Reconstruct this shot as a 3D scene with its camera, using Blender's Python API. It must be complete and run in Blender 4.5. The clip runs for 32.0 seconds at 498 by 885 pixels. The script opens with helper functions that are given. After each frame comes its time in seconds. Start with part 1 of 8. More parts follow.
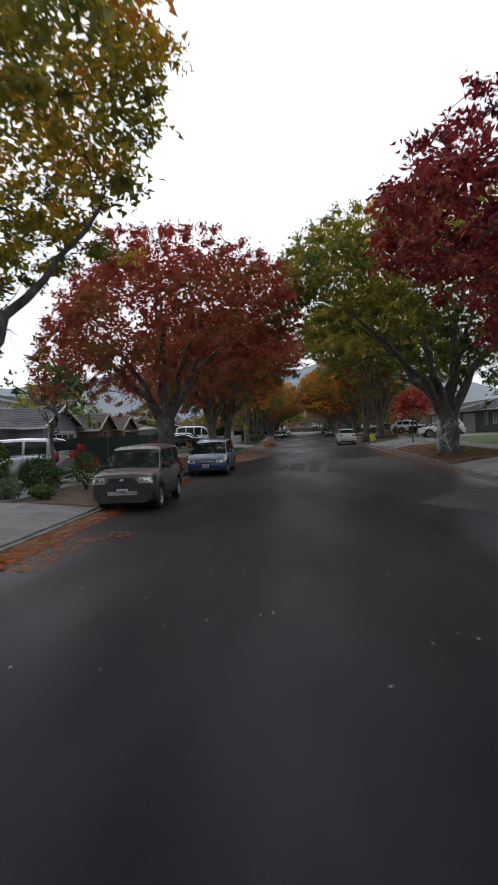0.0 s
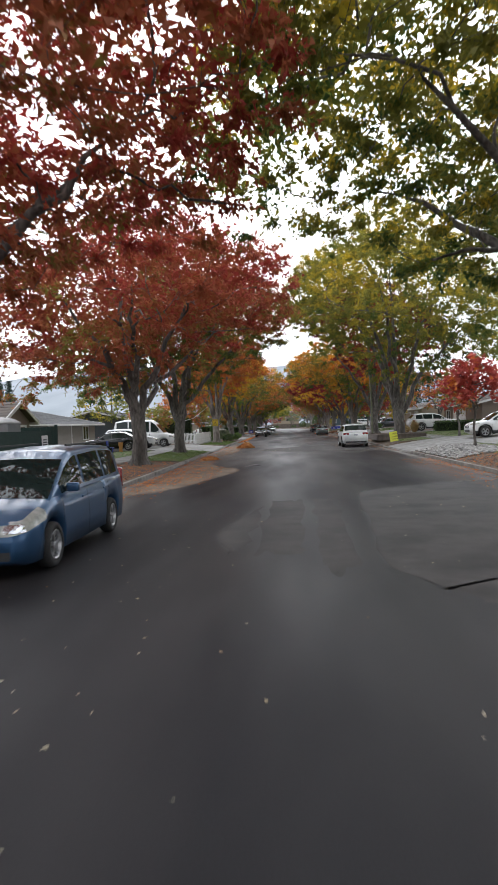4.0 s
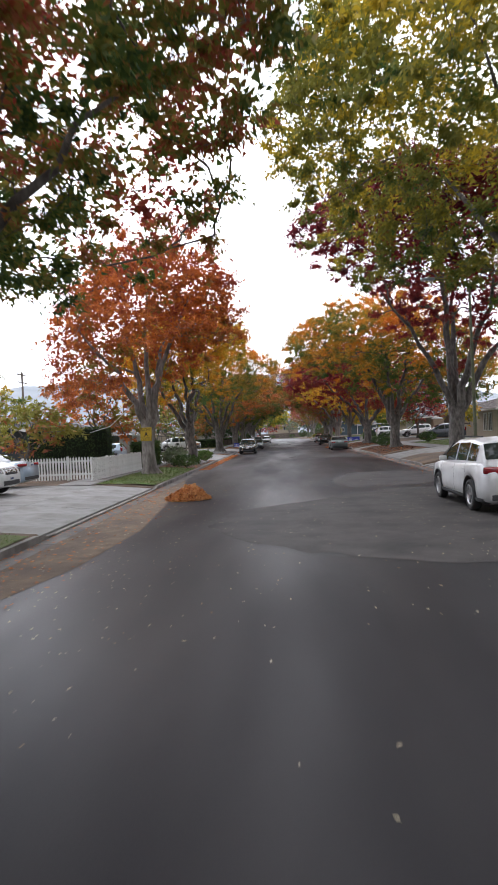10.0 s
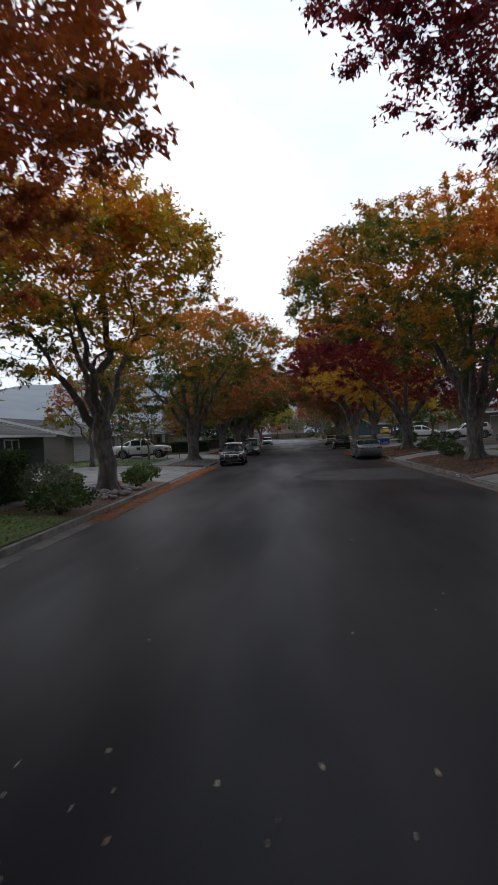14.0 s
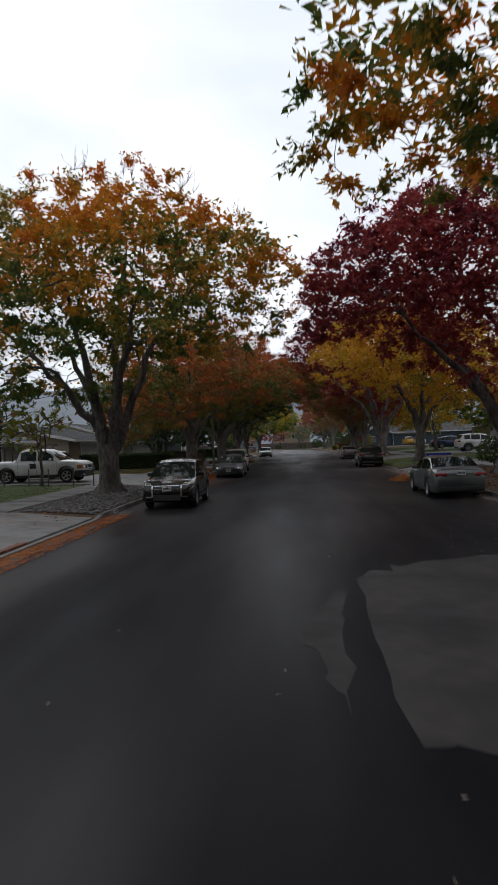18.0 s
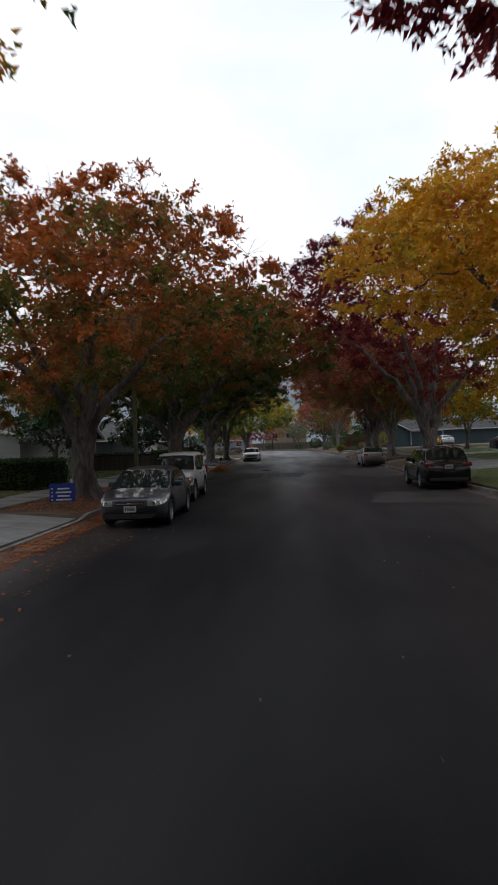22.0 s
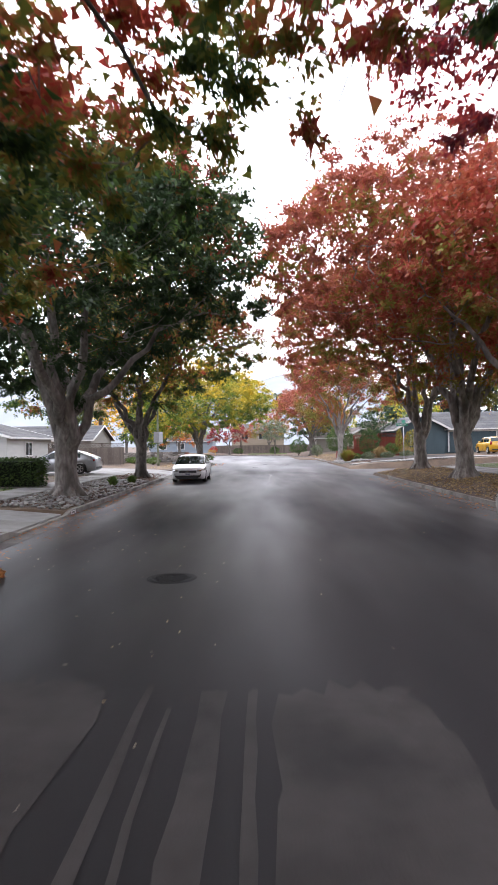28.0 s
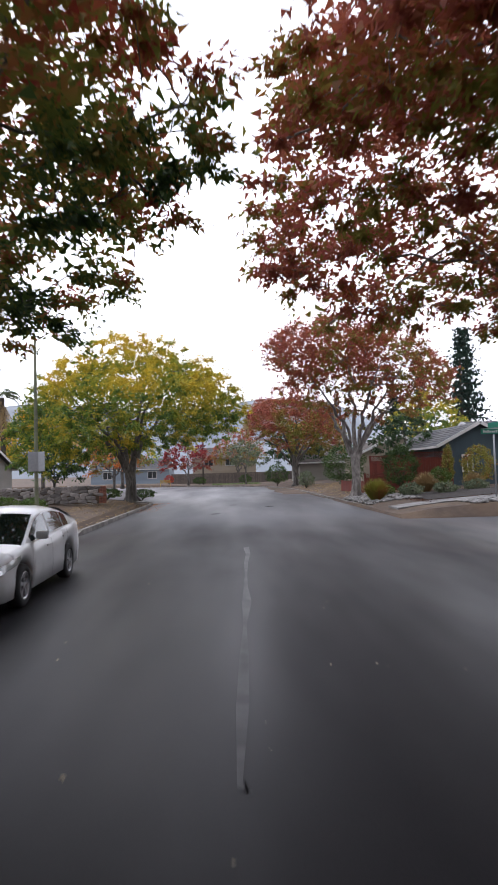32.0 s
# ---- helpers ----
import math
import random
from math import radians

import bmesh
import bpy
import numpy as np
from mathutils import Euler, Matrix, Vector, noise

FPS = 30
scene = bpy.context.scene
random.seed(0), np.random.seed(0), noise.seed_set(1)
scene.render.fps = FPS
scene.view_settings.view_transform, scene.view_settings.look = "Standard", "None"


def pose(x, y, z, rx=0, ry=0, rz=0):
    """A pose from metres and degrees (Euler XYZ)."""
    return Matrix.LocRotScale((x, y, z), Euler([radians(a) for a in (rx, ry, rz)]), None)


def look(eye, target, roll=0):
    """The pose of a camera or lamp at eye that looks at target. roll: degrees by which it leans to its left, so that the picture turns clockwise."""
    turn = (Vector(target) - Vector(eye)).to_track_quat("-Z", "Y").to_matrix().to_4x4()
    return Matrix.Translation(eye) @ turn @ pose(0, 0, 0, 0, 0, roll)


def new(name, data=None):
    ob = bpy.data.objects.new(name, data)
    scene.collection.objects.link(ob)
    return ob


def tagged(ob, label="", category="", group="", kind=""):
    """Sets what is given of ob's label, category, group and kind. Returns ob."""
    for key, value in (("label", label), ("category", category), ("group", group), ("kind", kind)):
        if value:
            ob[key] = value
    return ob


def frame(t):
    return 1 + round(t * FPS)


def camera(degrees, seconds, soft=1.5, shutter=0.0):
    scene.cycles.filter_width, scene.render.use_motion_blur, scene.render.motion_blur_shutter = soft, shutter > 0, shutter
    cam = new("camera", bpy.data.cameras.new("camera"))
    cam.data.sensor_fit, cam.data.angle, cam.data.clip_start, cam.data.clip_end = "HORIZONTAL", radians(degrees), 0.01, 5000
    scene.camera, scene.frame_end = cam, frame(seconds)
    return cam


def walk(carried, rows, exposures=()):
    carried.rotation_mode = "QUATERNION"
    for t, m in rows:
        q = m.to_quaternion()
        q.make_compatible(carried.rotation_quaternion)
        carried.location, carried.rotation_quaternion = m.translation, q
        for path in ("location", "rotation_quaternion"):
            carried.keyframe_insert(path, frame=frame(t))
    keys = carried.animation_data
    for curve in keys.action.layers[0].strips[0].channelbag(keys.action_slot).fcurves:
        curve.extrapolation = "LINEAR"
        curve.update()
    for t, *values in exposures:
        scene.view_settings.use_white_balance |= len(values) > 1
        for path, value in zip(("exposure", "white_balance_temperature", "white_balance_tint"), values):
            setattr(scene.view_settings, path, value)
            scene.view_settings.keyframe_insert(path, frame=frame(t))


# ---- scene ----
cam = camera(44.42, 32.0, soft=1.5, shutter=0.35)
PATH = [
    (0.0, pose(0.000, 0.000, 2.163, 88.772, 2.331, 4.774)),
    (0.5, pose(-0.013, 2.778, 2.137, 88.738, 2.174, 4.285)),
    (1.0, pose(-0.035, 5.528, 2.109, 88.693, 2.095, 3.928)),
    (1.5, pose(-0.056, 8.241, 2.084, 88.615, 2.099, 3.587)),
    (2.0, pose(-0.076, 10.907, 2.061, 88.492, 2.142, 3.467)),
    (2.5, pose(-0.095, 13.505, 2.040, 88.461, 2.197, 3.506)),
    (3.0, pose(-0.109, 16.036, 2.022, 88.438, 2.232, 3.564)),
    (3.5, pose(-0.116, 18.543, 2.009, 88.429, 2.238, 3.579)),
    (4.0, pose(-0.126, 21.056, 2.003, 88.373, 2.202, 3.440)),
    (4.5, pose(-0.134, 23.631, 2.003, 88.308, 2.139, 3.398)),
    (5.0, pose(-0.164, 26.213, 2.011, 88.298, 2.146, 3.413)),
    (5.5, pose(-0.206, 28.817, 2.023, 88.358, 2.221, 3.468)),
    (6.0, pose(-0.250, 31.456, 2.037, 88.504, 2.348, 3.542)),
    (6.5, pose(-0.285, 34.143, 2.053, 88.752, 2.499, 3.615)),
    (7.0, pose(-0.301, 36.894, 2.070, 89.118, 2.632, 3.670)),
    (7.5, pose(-0.302, 39.702, 2.088, 89.396, 2.728, 3.704)),
    (8.0, pose(-0.299, 42.522, 2.106, 89.437, 2.782, 3.626)),
    (8.5, pose(-0.305, 45.340, 2.124, 89.426, 2.789, 3.474)),
    (9.0, pose(-0.326, 48.151, 2.137, 89.376, 2.759, 3.270)),
    (9.5, pose(-0.352, 50.949, 2.145, 89.306, 2.709, 3.119)),
    (10.0, pose(-0.375, 53.723, 2.150, 89.227, 2.690, 3.112)),
    (10.5, pose(-0.368, 56.562, 2.152, 89.221, 2.672, 3.260)),
    (11.0, pose(-0.328, 59.349, 2.155, 89.156, 2.710, 3.343)),
    (11.5, pose(-0.279, 62.074, 2.159, 89.124, 2.799, 3.465)),
    (12.0, pose(-0.242, 64.714, 2.165, 89.129, 2.876, 3.542)),
    (12.5, pose(-0.212, 67.381, 2.173, 89.148, 2.877, 3.773)),
    (13.0, pose(-0.183, 70.117, 2.182, 89.081, 2.792, 3.903)),
    (13.5, pose(-0.152, 72.925, 2.193, 89.199, 2.646, 3.854)),
    (14.0, pose(-0.117, 75.771, 2.202, 89.225, 2.502, 3.599)),
    (14.5, pose(-0.081, 78.630, 2.207, 89.231, 2.407, 3.314)),
    (15.0, pose(-0.049, 81.505, 2.206, 89.433, 2.361, 3.124)),
    (15.5, pose(-0.022, 84.392, 2.202, 89.732, 2.350, 3.043)),
    (16.0, pose(0.002, 87.288, 2.194, 90.031, 2.347, 3.089)),
    (16.5, pose(0.022, 90.188, 2.185, 90.230, 2.312, 3.275)),
    (17.0, pose(0.039, 93.089, 2.172, 90.232, 2.189, 3.619)),
    (17.5, pose(0.056, 96.007, 2.158, 90.172, 2.028, 3.887)),
    (18.0, pose(0.071, 98.943, 2.143, 90.095, 1.922, 4.018)),
    (18.5, pose(0.077, 101.875, 2.130, 90.140, 1.924, 4.157)),
    (19.0, pose(0.085, 104.804, 2.116, 90.199, 2.007, 4.023)),
    (19.5, pose(0.090, 107.722, 2.102, 90.297, 2.135, 3.883)),
    (20.0, pose(0.076, 110.660, 2.086, 90.258, 2.269, 3.744)),
    (20.5, pose(0.047, 113.636, 2.071, 90.214, 2.320, 3.699)),
    (21.0, pose(-0.006, 116.595, 2.057, 90.214, 2.231, 3.639)),
    (21.5, pose(-0.050, 119.508, 2.041, 90.137, 1.988, 3.529)),
    (22.0, pose(-0.091, 122.392, 2.025, 90.072, 1.713, 3.407)),
    (22.5, pose(-0.132, 125.240, 2.012, 90.008, 1.491, 3.255)),
    (23.0, pose(-0.179, 128.047, 2.005, 89.961, 1.339, 3.110)),
    (23.5, pose(-0.205, 130.946, 2.003, 89.932, 1.264, 2.844)),
    (24.0, pose(-0.225, 133.877, 2.005, 89.909, 1.193, 2.697)),
    (24.5, pose(-0.244, 136.831, 2.007, 89.844, 1.090, 2.503)),
    (25.0, pose(-0.262, 139.809, 2.009, 89.848, 0.948, 2.368)),
    (25.5, pose(-0.278, 142.798, 2.011, 89.922, 0.798, 2.257)),
    (26.0, pose(-0.284, 145.771, 2.012, 89.964, 0.690, 2.031)),
    (26.5, pose(-0.281, 148.730, 2.013, 89.993, 0.635, 1.729)),
    (27.0, pose(-0.269, 151.673, 2.013, 90.029, 0.640, 1.388)),
    (27.5, pose(-0.250, 154.603, 2.015, 90.093, 0.709, 1.046)),
    (28.0, pose(-0.224, 157.518, 2.018, 90.203, 0.840, 0.741)),
    (28.5, pose(-0.173, 160.502, 2.024, 90.320, 1.061, 0.441)),
    (29.0, pose(-0.141, 163.482, 2.028, 90.457, 1.393, 0.267)),
    (29.5, pose(-0.108, 166.485, 2.032, 90.582, 1.756, -0.074)),
    (30.0, pose(-0.065, 169.516, 2.034, 90.733, 2.023, -0.636)),
    (30.5, pose(-0.015, 172.536, 2.035, 90.954, 2.120, -1.251)),
    (31.0, pose(0.042, 175.540, 2.034, 91.242, 2.050, -1.828)),
    (31.5, pose(0.097, 178.541, 2.033, 91.827, 1.847, -2.137)),
    (32.0, pose(0.148, 181.555, 2.032, 92.710, 1.621, -2.210)),
]
# seconds, stops, kelvin, tint
EXPOSURES = [(0, -2, 6150, 11.0), (3, -2.4, 6150, 11.0), (3.6, -1.1, 6250, 11.0), (4.5, -0.8, 6250, 11.0), (5.6, -1.65, 6200, 11.0), (6.5, -2.25, 6100, 11.0), (7.5, -2.35, 6100, 11.0), (8.5, -1.6, 6150, 15.0), (9.5, -0.8, 6200, 15.0), (11.2, -1.1, 6200, 15.0), (12.5, -2.2, 5950, 15.0), (14.5, -2.25, 5950, 11.0), (16.5, -1.9, 5950, 11.0), (18, -2.38, 6150, 11.0), (19.3, -2.48, 6150, 11.0), (20.5, -1.8, 6150, 11.0), (21.2, -1.75, 6150, 11.0), (22.2, -2.40, 6150, 11.0), (23.2, -2.50, 6150, 11.0), (24.2, -1.5, 6100, 18.0), (25.5, -0.3, 6200, 18.0), (28, -0.2, 6200, 18.0), (30, -0.5, 6100, 18.0), (32, -1.3, 6100, 18.0)]
walk(cam, PATH, EXPOSURES)

# ---- world and sun: a bright overcast morning ----
world = bpy.data.worlds.new("overcast_sky")
scene.world = world
world.use_nodes = True
wn, wl = world.node_tree.nodes, world.node_tree.links
wn.clear()
w_out, w_bg = wn.new("ShaderNodeOutputWorld"), wn.new("ShaderNodeBackground")
w_sky = wn.new("ShaderNodeTexSky")
w_sky.sky_type, w_sky.sun_disc = 'NISHITA', False
w_sky.sun_elevation, w_sky.sun_rotation = radians(40), radians(-22)
w_co, w_map, w_noise, w_ramp, w_mix = (wn.new("ShaderNodeTexCoord"), wn.new("ShaderNodeMapping"), wn.new("ShaderNodeTexNoise"),
                                       wn.new("ShaderNodeValToRGB"), wn.new("ShaderNodeMix"))
w_map.inputs["Scale"].default_value = (1.0, 1.0, 2.2)
w_noise.inputs["Scale"].default_value, w_noise.inputs["Detail"].default_value = 1.6, 5
w_ramp.color_ramp.elements[0].position, w_ramp.color_ramp.elements[1].position = 0.34, 0.66
w_ramp.color_ramp.elements[0].color = (22.5, 24.5, 26.6, 1)
w_ramp.color_ramp.elements[1].color = (34.0, 34.0, 34.2, 1)
w_mix.data_type = 'RGBA'
w_mix.inputs[0].default_value = 0.9
wl.new(w_co.outputs["Generated"], w_map.inputs["Vector"])
wl.new(w_map.outputs["Vector"], w_noise.inputs["Vector"])
wl.new(w_noise.outputs["Fac"], w_ramp.inputs["Fac"])
wl.new(w_sky.outputs["Color"], w_mix.inputs[6])
wl.new(w_ramp.outputs["Color"], w_mix.inputs[7])
# the cloud is brighter towards the hidden sun
w_dot, w_glow, w_scale = wn.new("ShaderNodeVectorMath"), wn.new("ShaderNodeMapRange"), wn.new("ShaderNodeVectorMath")
w_dot.operation, w_scale.operation = 'DOT_PRODUCT', 'SCALE'
w_dot.inputs[1].default_value = (-0.287, 0.71, 0.643)
w_glow.interpolation_type = 'SMOOTHSTEP'
w_glow.inputs["From Min"].default_value, w_glow.inputs["From Max"].default_value = -0.4, 1.0
w_glow.inputs["To Min"].default_value, w_glow.inputs["To Max"].default_value = 0.75, 1.7
wl.new(w_co.outputs["Generated"], w_dot.inputs[0])
wl.new(w_dot.outputs["Value"], w_glow.inputs["Value"])
wl.new(w_mix.outputs[2], w_scale.inputs[0])
wl.new(w_glow.outputs["Result"], w_scale.inputs["Scale"])
wl.new(w_scale.outputs["Vector"], w_bg.inputs["Color"])
w_bg.inputs["Strength"].default_value = 0.11
wl.new(w_bg.outputs[0], w_out.inputs["Surface"])
sun = new("sun", bpy.data.lights.new("sun", 'SUN'))
sun.data.energy, sun.data.angle, sun.data.color = 0.8, radians(25), (1.0, 0.95, 0.88)
sun.matrix_world = look((0, 0, 0), (0.287, -0.71, -0.643))

# ---- materials ----
MATS = {}


def material(name, color, rough=0.6, metal=0.0, color2=None, scale=6.0, bump=0.0, bump_scale=40.0, spec=0.5, coat=0.0, bump_dist=0.02,
             dark=None, dark_scale=1.0, island=0.0, obj_random=0.0, rough2=None, alpha_trans=0.0, detail=5.0, stretch=(1, 1, 1)):
    """A surface with two scales of colour variation, relief and uneven roughness."""
    if name in MATS:
        return MATS[name]
    m = bpy.data.materials.new(name)
    m.use_nodes = True
    n, l = m.node_tree.nodes, m.node_tree.links
    p = n["Principled BSDF"]
    co, mp = n.new("ShaderNodeTexCoord"), n.new("ShaderNodeMapping")
    mp.inputs["Scale"].default_value = stretch
    l.new(co.outputs["Object"], mp.inputs["Vector"])
    n1 = n.new("ShaderNodeTexNoise")
    n1.inputs["Scale"].default_value, n1.inputs["Detail"].default_value = scale, detail
    l.new(mp.outputs["Vector"], n1.inputs["Vector"])
    ramp = n.new("ShaderNodeValToRGB")
    ramp.color_ramp.elements[0].position, ramp.color_ramp.elements[1].position = 0.3, 0.7
    ramp.color_ramp.elements[0].color = (*color, 1)
    ramp.color_ramp.elements[1].color = (*(color2 or [c * 0.82 for c in color]), 1)
    l.new(n1.outputs["Fac"], ramp.inputs["Fac"])
    last = ramp.outputs["Color"]
    if dark:
        n2 = n.new("ShaderNodeTexNoise")
        n2.inputs["Scale"].default_value, n2.inputs["Detail"].default_value = dark_scale, 4
        l.new(mp.outputs["Vector"], n2.inputs["Vector"])
        r2 = n.new("ShaderNodeValToRGB")
        r2.color_ramp.elements[0].position, r2.color_ramp.elements[1].position = 0.45, 0.7
        l.new(n2.outputs["Fac"], r2.inputs["Fac"])
        mx = n.new("ShaderNodeMix")
        mx.data_type = 'RGBA'
        l.new(r2.outputs["Color"], mx.inputs[0])
        l.new(last, mx.inputs[6])
        mx.inputs[7].default_value = (*dark, 1)
        last = mx.outputs[2]
    if island or obj_random:
        src = n.new("ShaderNodeNewGeometry").outputs["Random Per Island"] if island else n.new("ShaderNodeObjectInfo").outputs["Random"]
        amount = island or obj_random
        mr = n.new("ShaderNodeMapRange")
        mr.inputs["To Min"].default_value, mr.inputs["To Max"].default_value = 1 - amount, 1 + amount
        l.new(src, mr.inputs["Value"])
        hsv = n.new("ShaderNodeHueSaturation")
        l.new(mr.outputs["Result"], hsv.inputs["Value"])
        l.new(last, hsv.inputs["Color"])
        last = hsv.outputs["Color"]
    l.new(last, p.inputs["Base Color"])
    p.inputs["Metallic"].default_value = metal
    p.inputs["Specular IOR Level"].default_value = spec
    p.inputs["Coat Weight"].default_value = coat
    p.inputs["Coat Roughness"].default_value = 0.06
    if rough2 is None:
        p.inputs["Roughness"].default_value = rough
    else:
        mr = n.new("ShaderNodeMapRange")
        mr.inputs["From Min"].default_value, mr.inputs["From Max"].default_value = 0.35, 0.65
        mr.inputs["To Min"].default_value, mr.inputs["To Max"].default_value = rough, rough2
        l.new(n1.outputs["Fac"], mr.inputs["Value"])
        l.new(mr.outputs["Result"], p.inputs["Roughness"])
    if bump:
        nb = n.new("ShaderNodeTexNoise")
        nb.inputs["Scale"].default_value, nb.inputs["Detail"].default_value = bump_scale, 6
        l.new(mp.outputs["Vector"], nb.inputs["Vector"])
        b = n.new("ShaderNodeBump")
        b.inputs["Strength"].default_value, b.inputs["Distance"].default_value = bump, bump_dist
        l.new(nb.outputs["Fac"], b.inputs["Height"])
        l.new(b.outputs["Normal"], p.inputs["Normal"])
    MATS[name] = m
    return m


def leaf_material(name, stops, noise_scale=0.35, translucent=0.34, turn=0.0):
    """Leaves: each leaf takes its own tint from a ramp of autumn colours, shifted in drifts through the crown."""
    if name in MATS:
        return MATS[name]
    m = bpy.data.materials.new(name)
    m.use_nodes = True
    n, l = m.node_tree.nodes, m.node_tree.links
    n.clear()
    out, mix, dif, tra, gl = (n.new("ShaderNodeOutputMaterial"), n.new("ShaderNodeMixShader"), n.new("ShaderNodeBsdfDiffuse"),
                              n.new("ShaderNodeBsdfTranslucent"), n.new("ShaderNodeBsdfGlossy"))
    geo, co, no = n.new("ShaderNodeNewGeometry"), n.new("ShaderNodeTexCoord"), n.new("ShaderNodeTexNoise")
    no.inputs["Scale"].default_value, no.inputs["Detail"].default_value = noise_scale, 3
    l.new(co.outputs["Object"], no.inputs["Vector"])
    mr = n.new("ShaderNodeMapRange")
    mr.inputs["From Min"].default_value, mr.inputs["From Max"].default_value = 0.3, 0.7
    l.new(no.outputs["Fac"], mr.inputs["Value"])
    sep, hr, ha = n.new("ShaderNodeSeparateXYZ"), n.new("ShaderNodeMapRange"), n.new("ShaderNodeMath")
    l.new(co.outputs["Object"], sep.inputs[0])
    l.new(sep.outputs["Z"], hr.inputs["Value"])
    hr.inputs["From Min"].default_value, hr.inputs["From Max"].default_value = 2.5, 12.0
    hr.inputs["To Min"].default_value, hr.inputs["To Max"].default_value = -turn, turn
    ha.operation, ha.use_clamp = 'ADD', True
    l.new(mr.outputs["Result"], ha.inputs[0])
    l.new(hr.outputs["Result"], ha.inputs[1])
    a = n.new("ShaderNodeMath")
    a.operation = 'MULTIPLY_ADD'
    a.inputs[1].default_value = 0.7
    l.new(ha.outputs[0], a.inputs[0])
    s = n.new("ShaderNodeMath")
    s.operation = 'MULTIPLY'
    s.inputs[1].default_value = 0.3
    l.new(geo.outputs["Random Per Island"], s.inputs[0])
    l.new(s.outputs[0], a.inputs[2])
    ramp = n.new("ShaderNodeValToRGB")
    els = ramp.color_ramp.elements
    els[0].color, els[1].color = (*stops[0], 1), (*stops[-1], 1)
    els[0].position, els[1].position = 0.12, 0.88
    for i, c in enumerate(stops[1:-1], 1):
        e = els.new(0.12 + 0.76 * i / (len(stops) - 1))
        e.color = (*c, 1)
    l.new(a.outputs[0], ramp.inputs["Fac"])
    for sh in (dif, tra):
        l.new(ramp.outputs["Color"], sh.inputs["Color"])
    gl.inputs["Roughness"].default_value = 0.45
    gl.inputs["Color"].default_value = (0.9, 0.9, 0.9, 1)
    mix.inputs[0].default_value = translucent
    l.new(dif.outputs[0], mix.inputs[1])
    l.new(tra.outputs[0], mix.inputs[2])
    m2 = n.new("ShaderNodeMixShader")
    m2.inputs[0].default_value = 0.03
    l.new(mix.outputs[0], m2.inputs[1])
    l.new(gl.outputs[0], m2.inputs[2])
    l.new(m2.outputs[0], out.inputs["Surface"])
    MATS[name] = m
    return m


GREEN_D, GREEN, OLIVE, YELLOW = (0.022, 0.044, 0.014), (0.05, 0.088, 0.018), (0.15, 0.145, 0.024), (0.42, 0.31, 0.024)
GOLD, ORANGE, RUST, RED, CRIMSON, MAROON = (0.5, 0.21, 0.012), (0.42, 0.13, 0.018), (0.24, 0.075, 0.03), (0.24, 0.036, 0.026), (0.125, 0.011, 0.02), (0.065, 0.009, 0.015)
def lit(c, k=1.6):
    return tuple(min(0.75, q * k) for q in c)


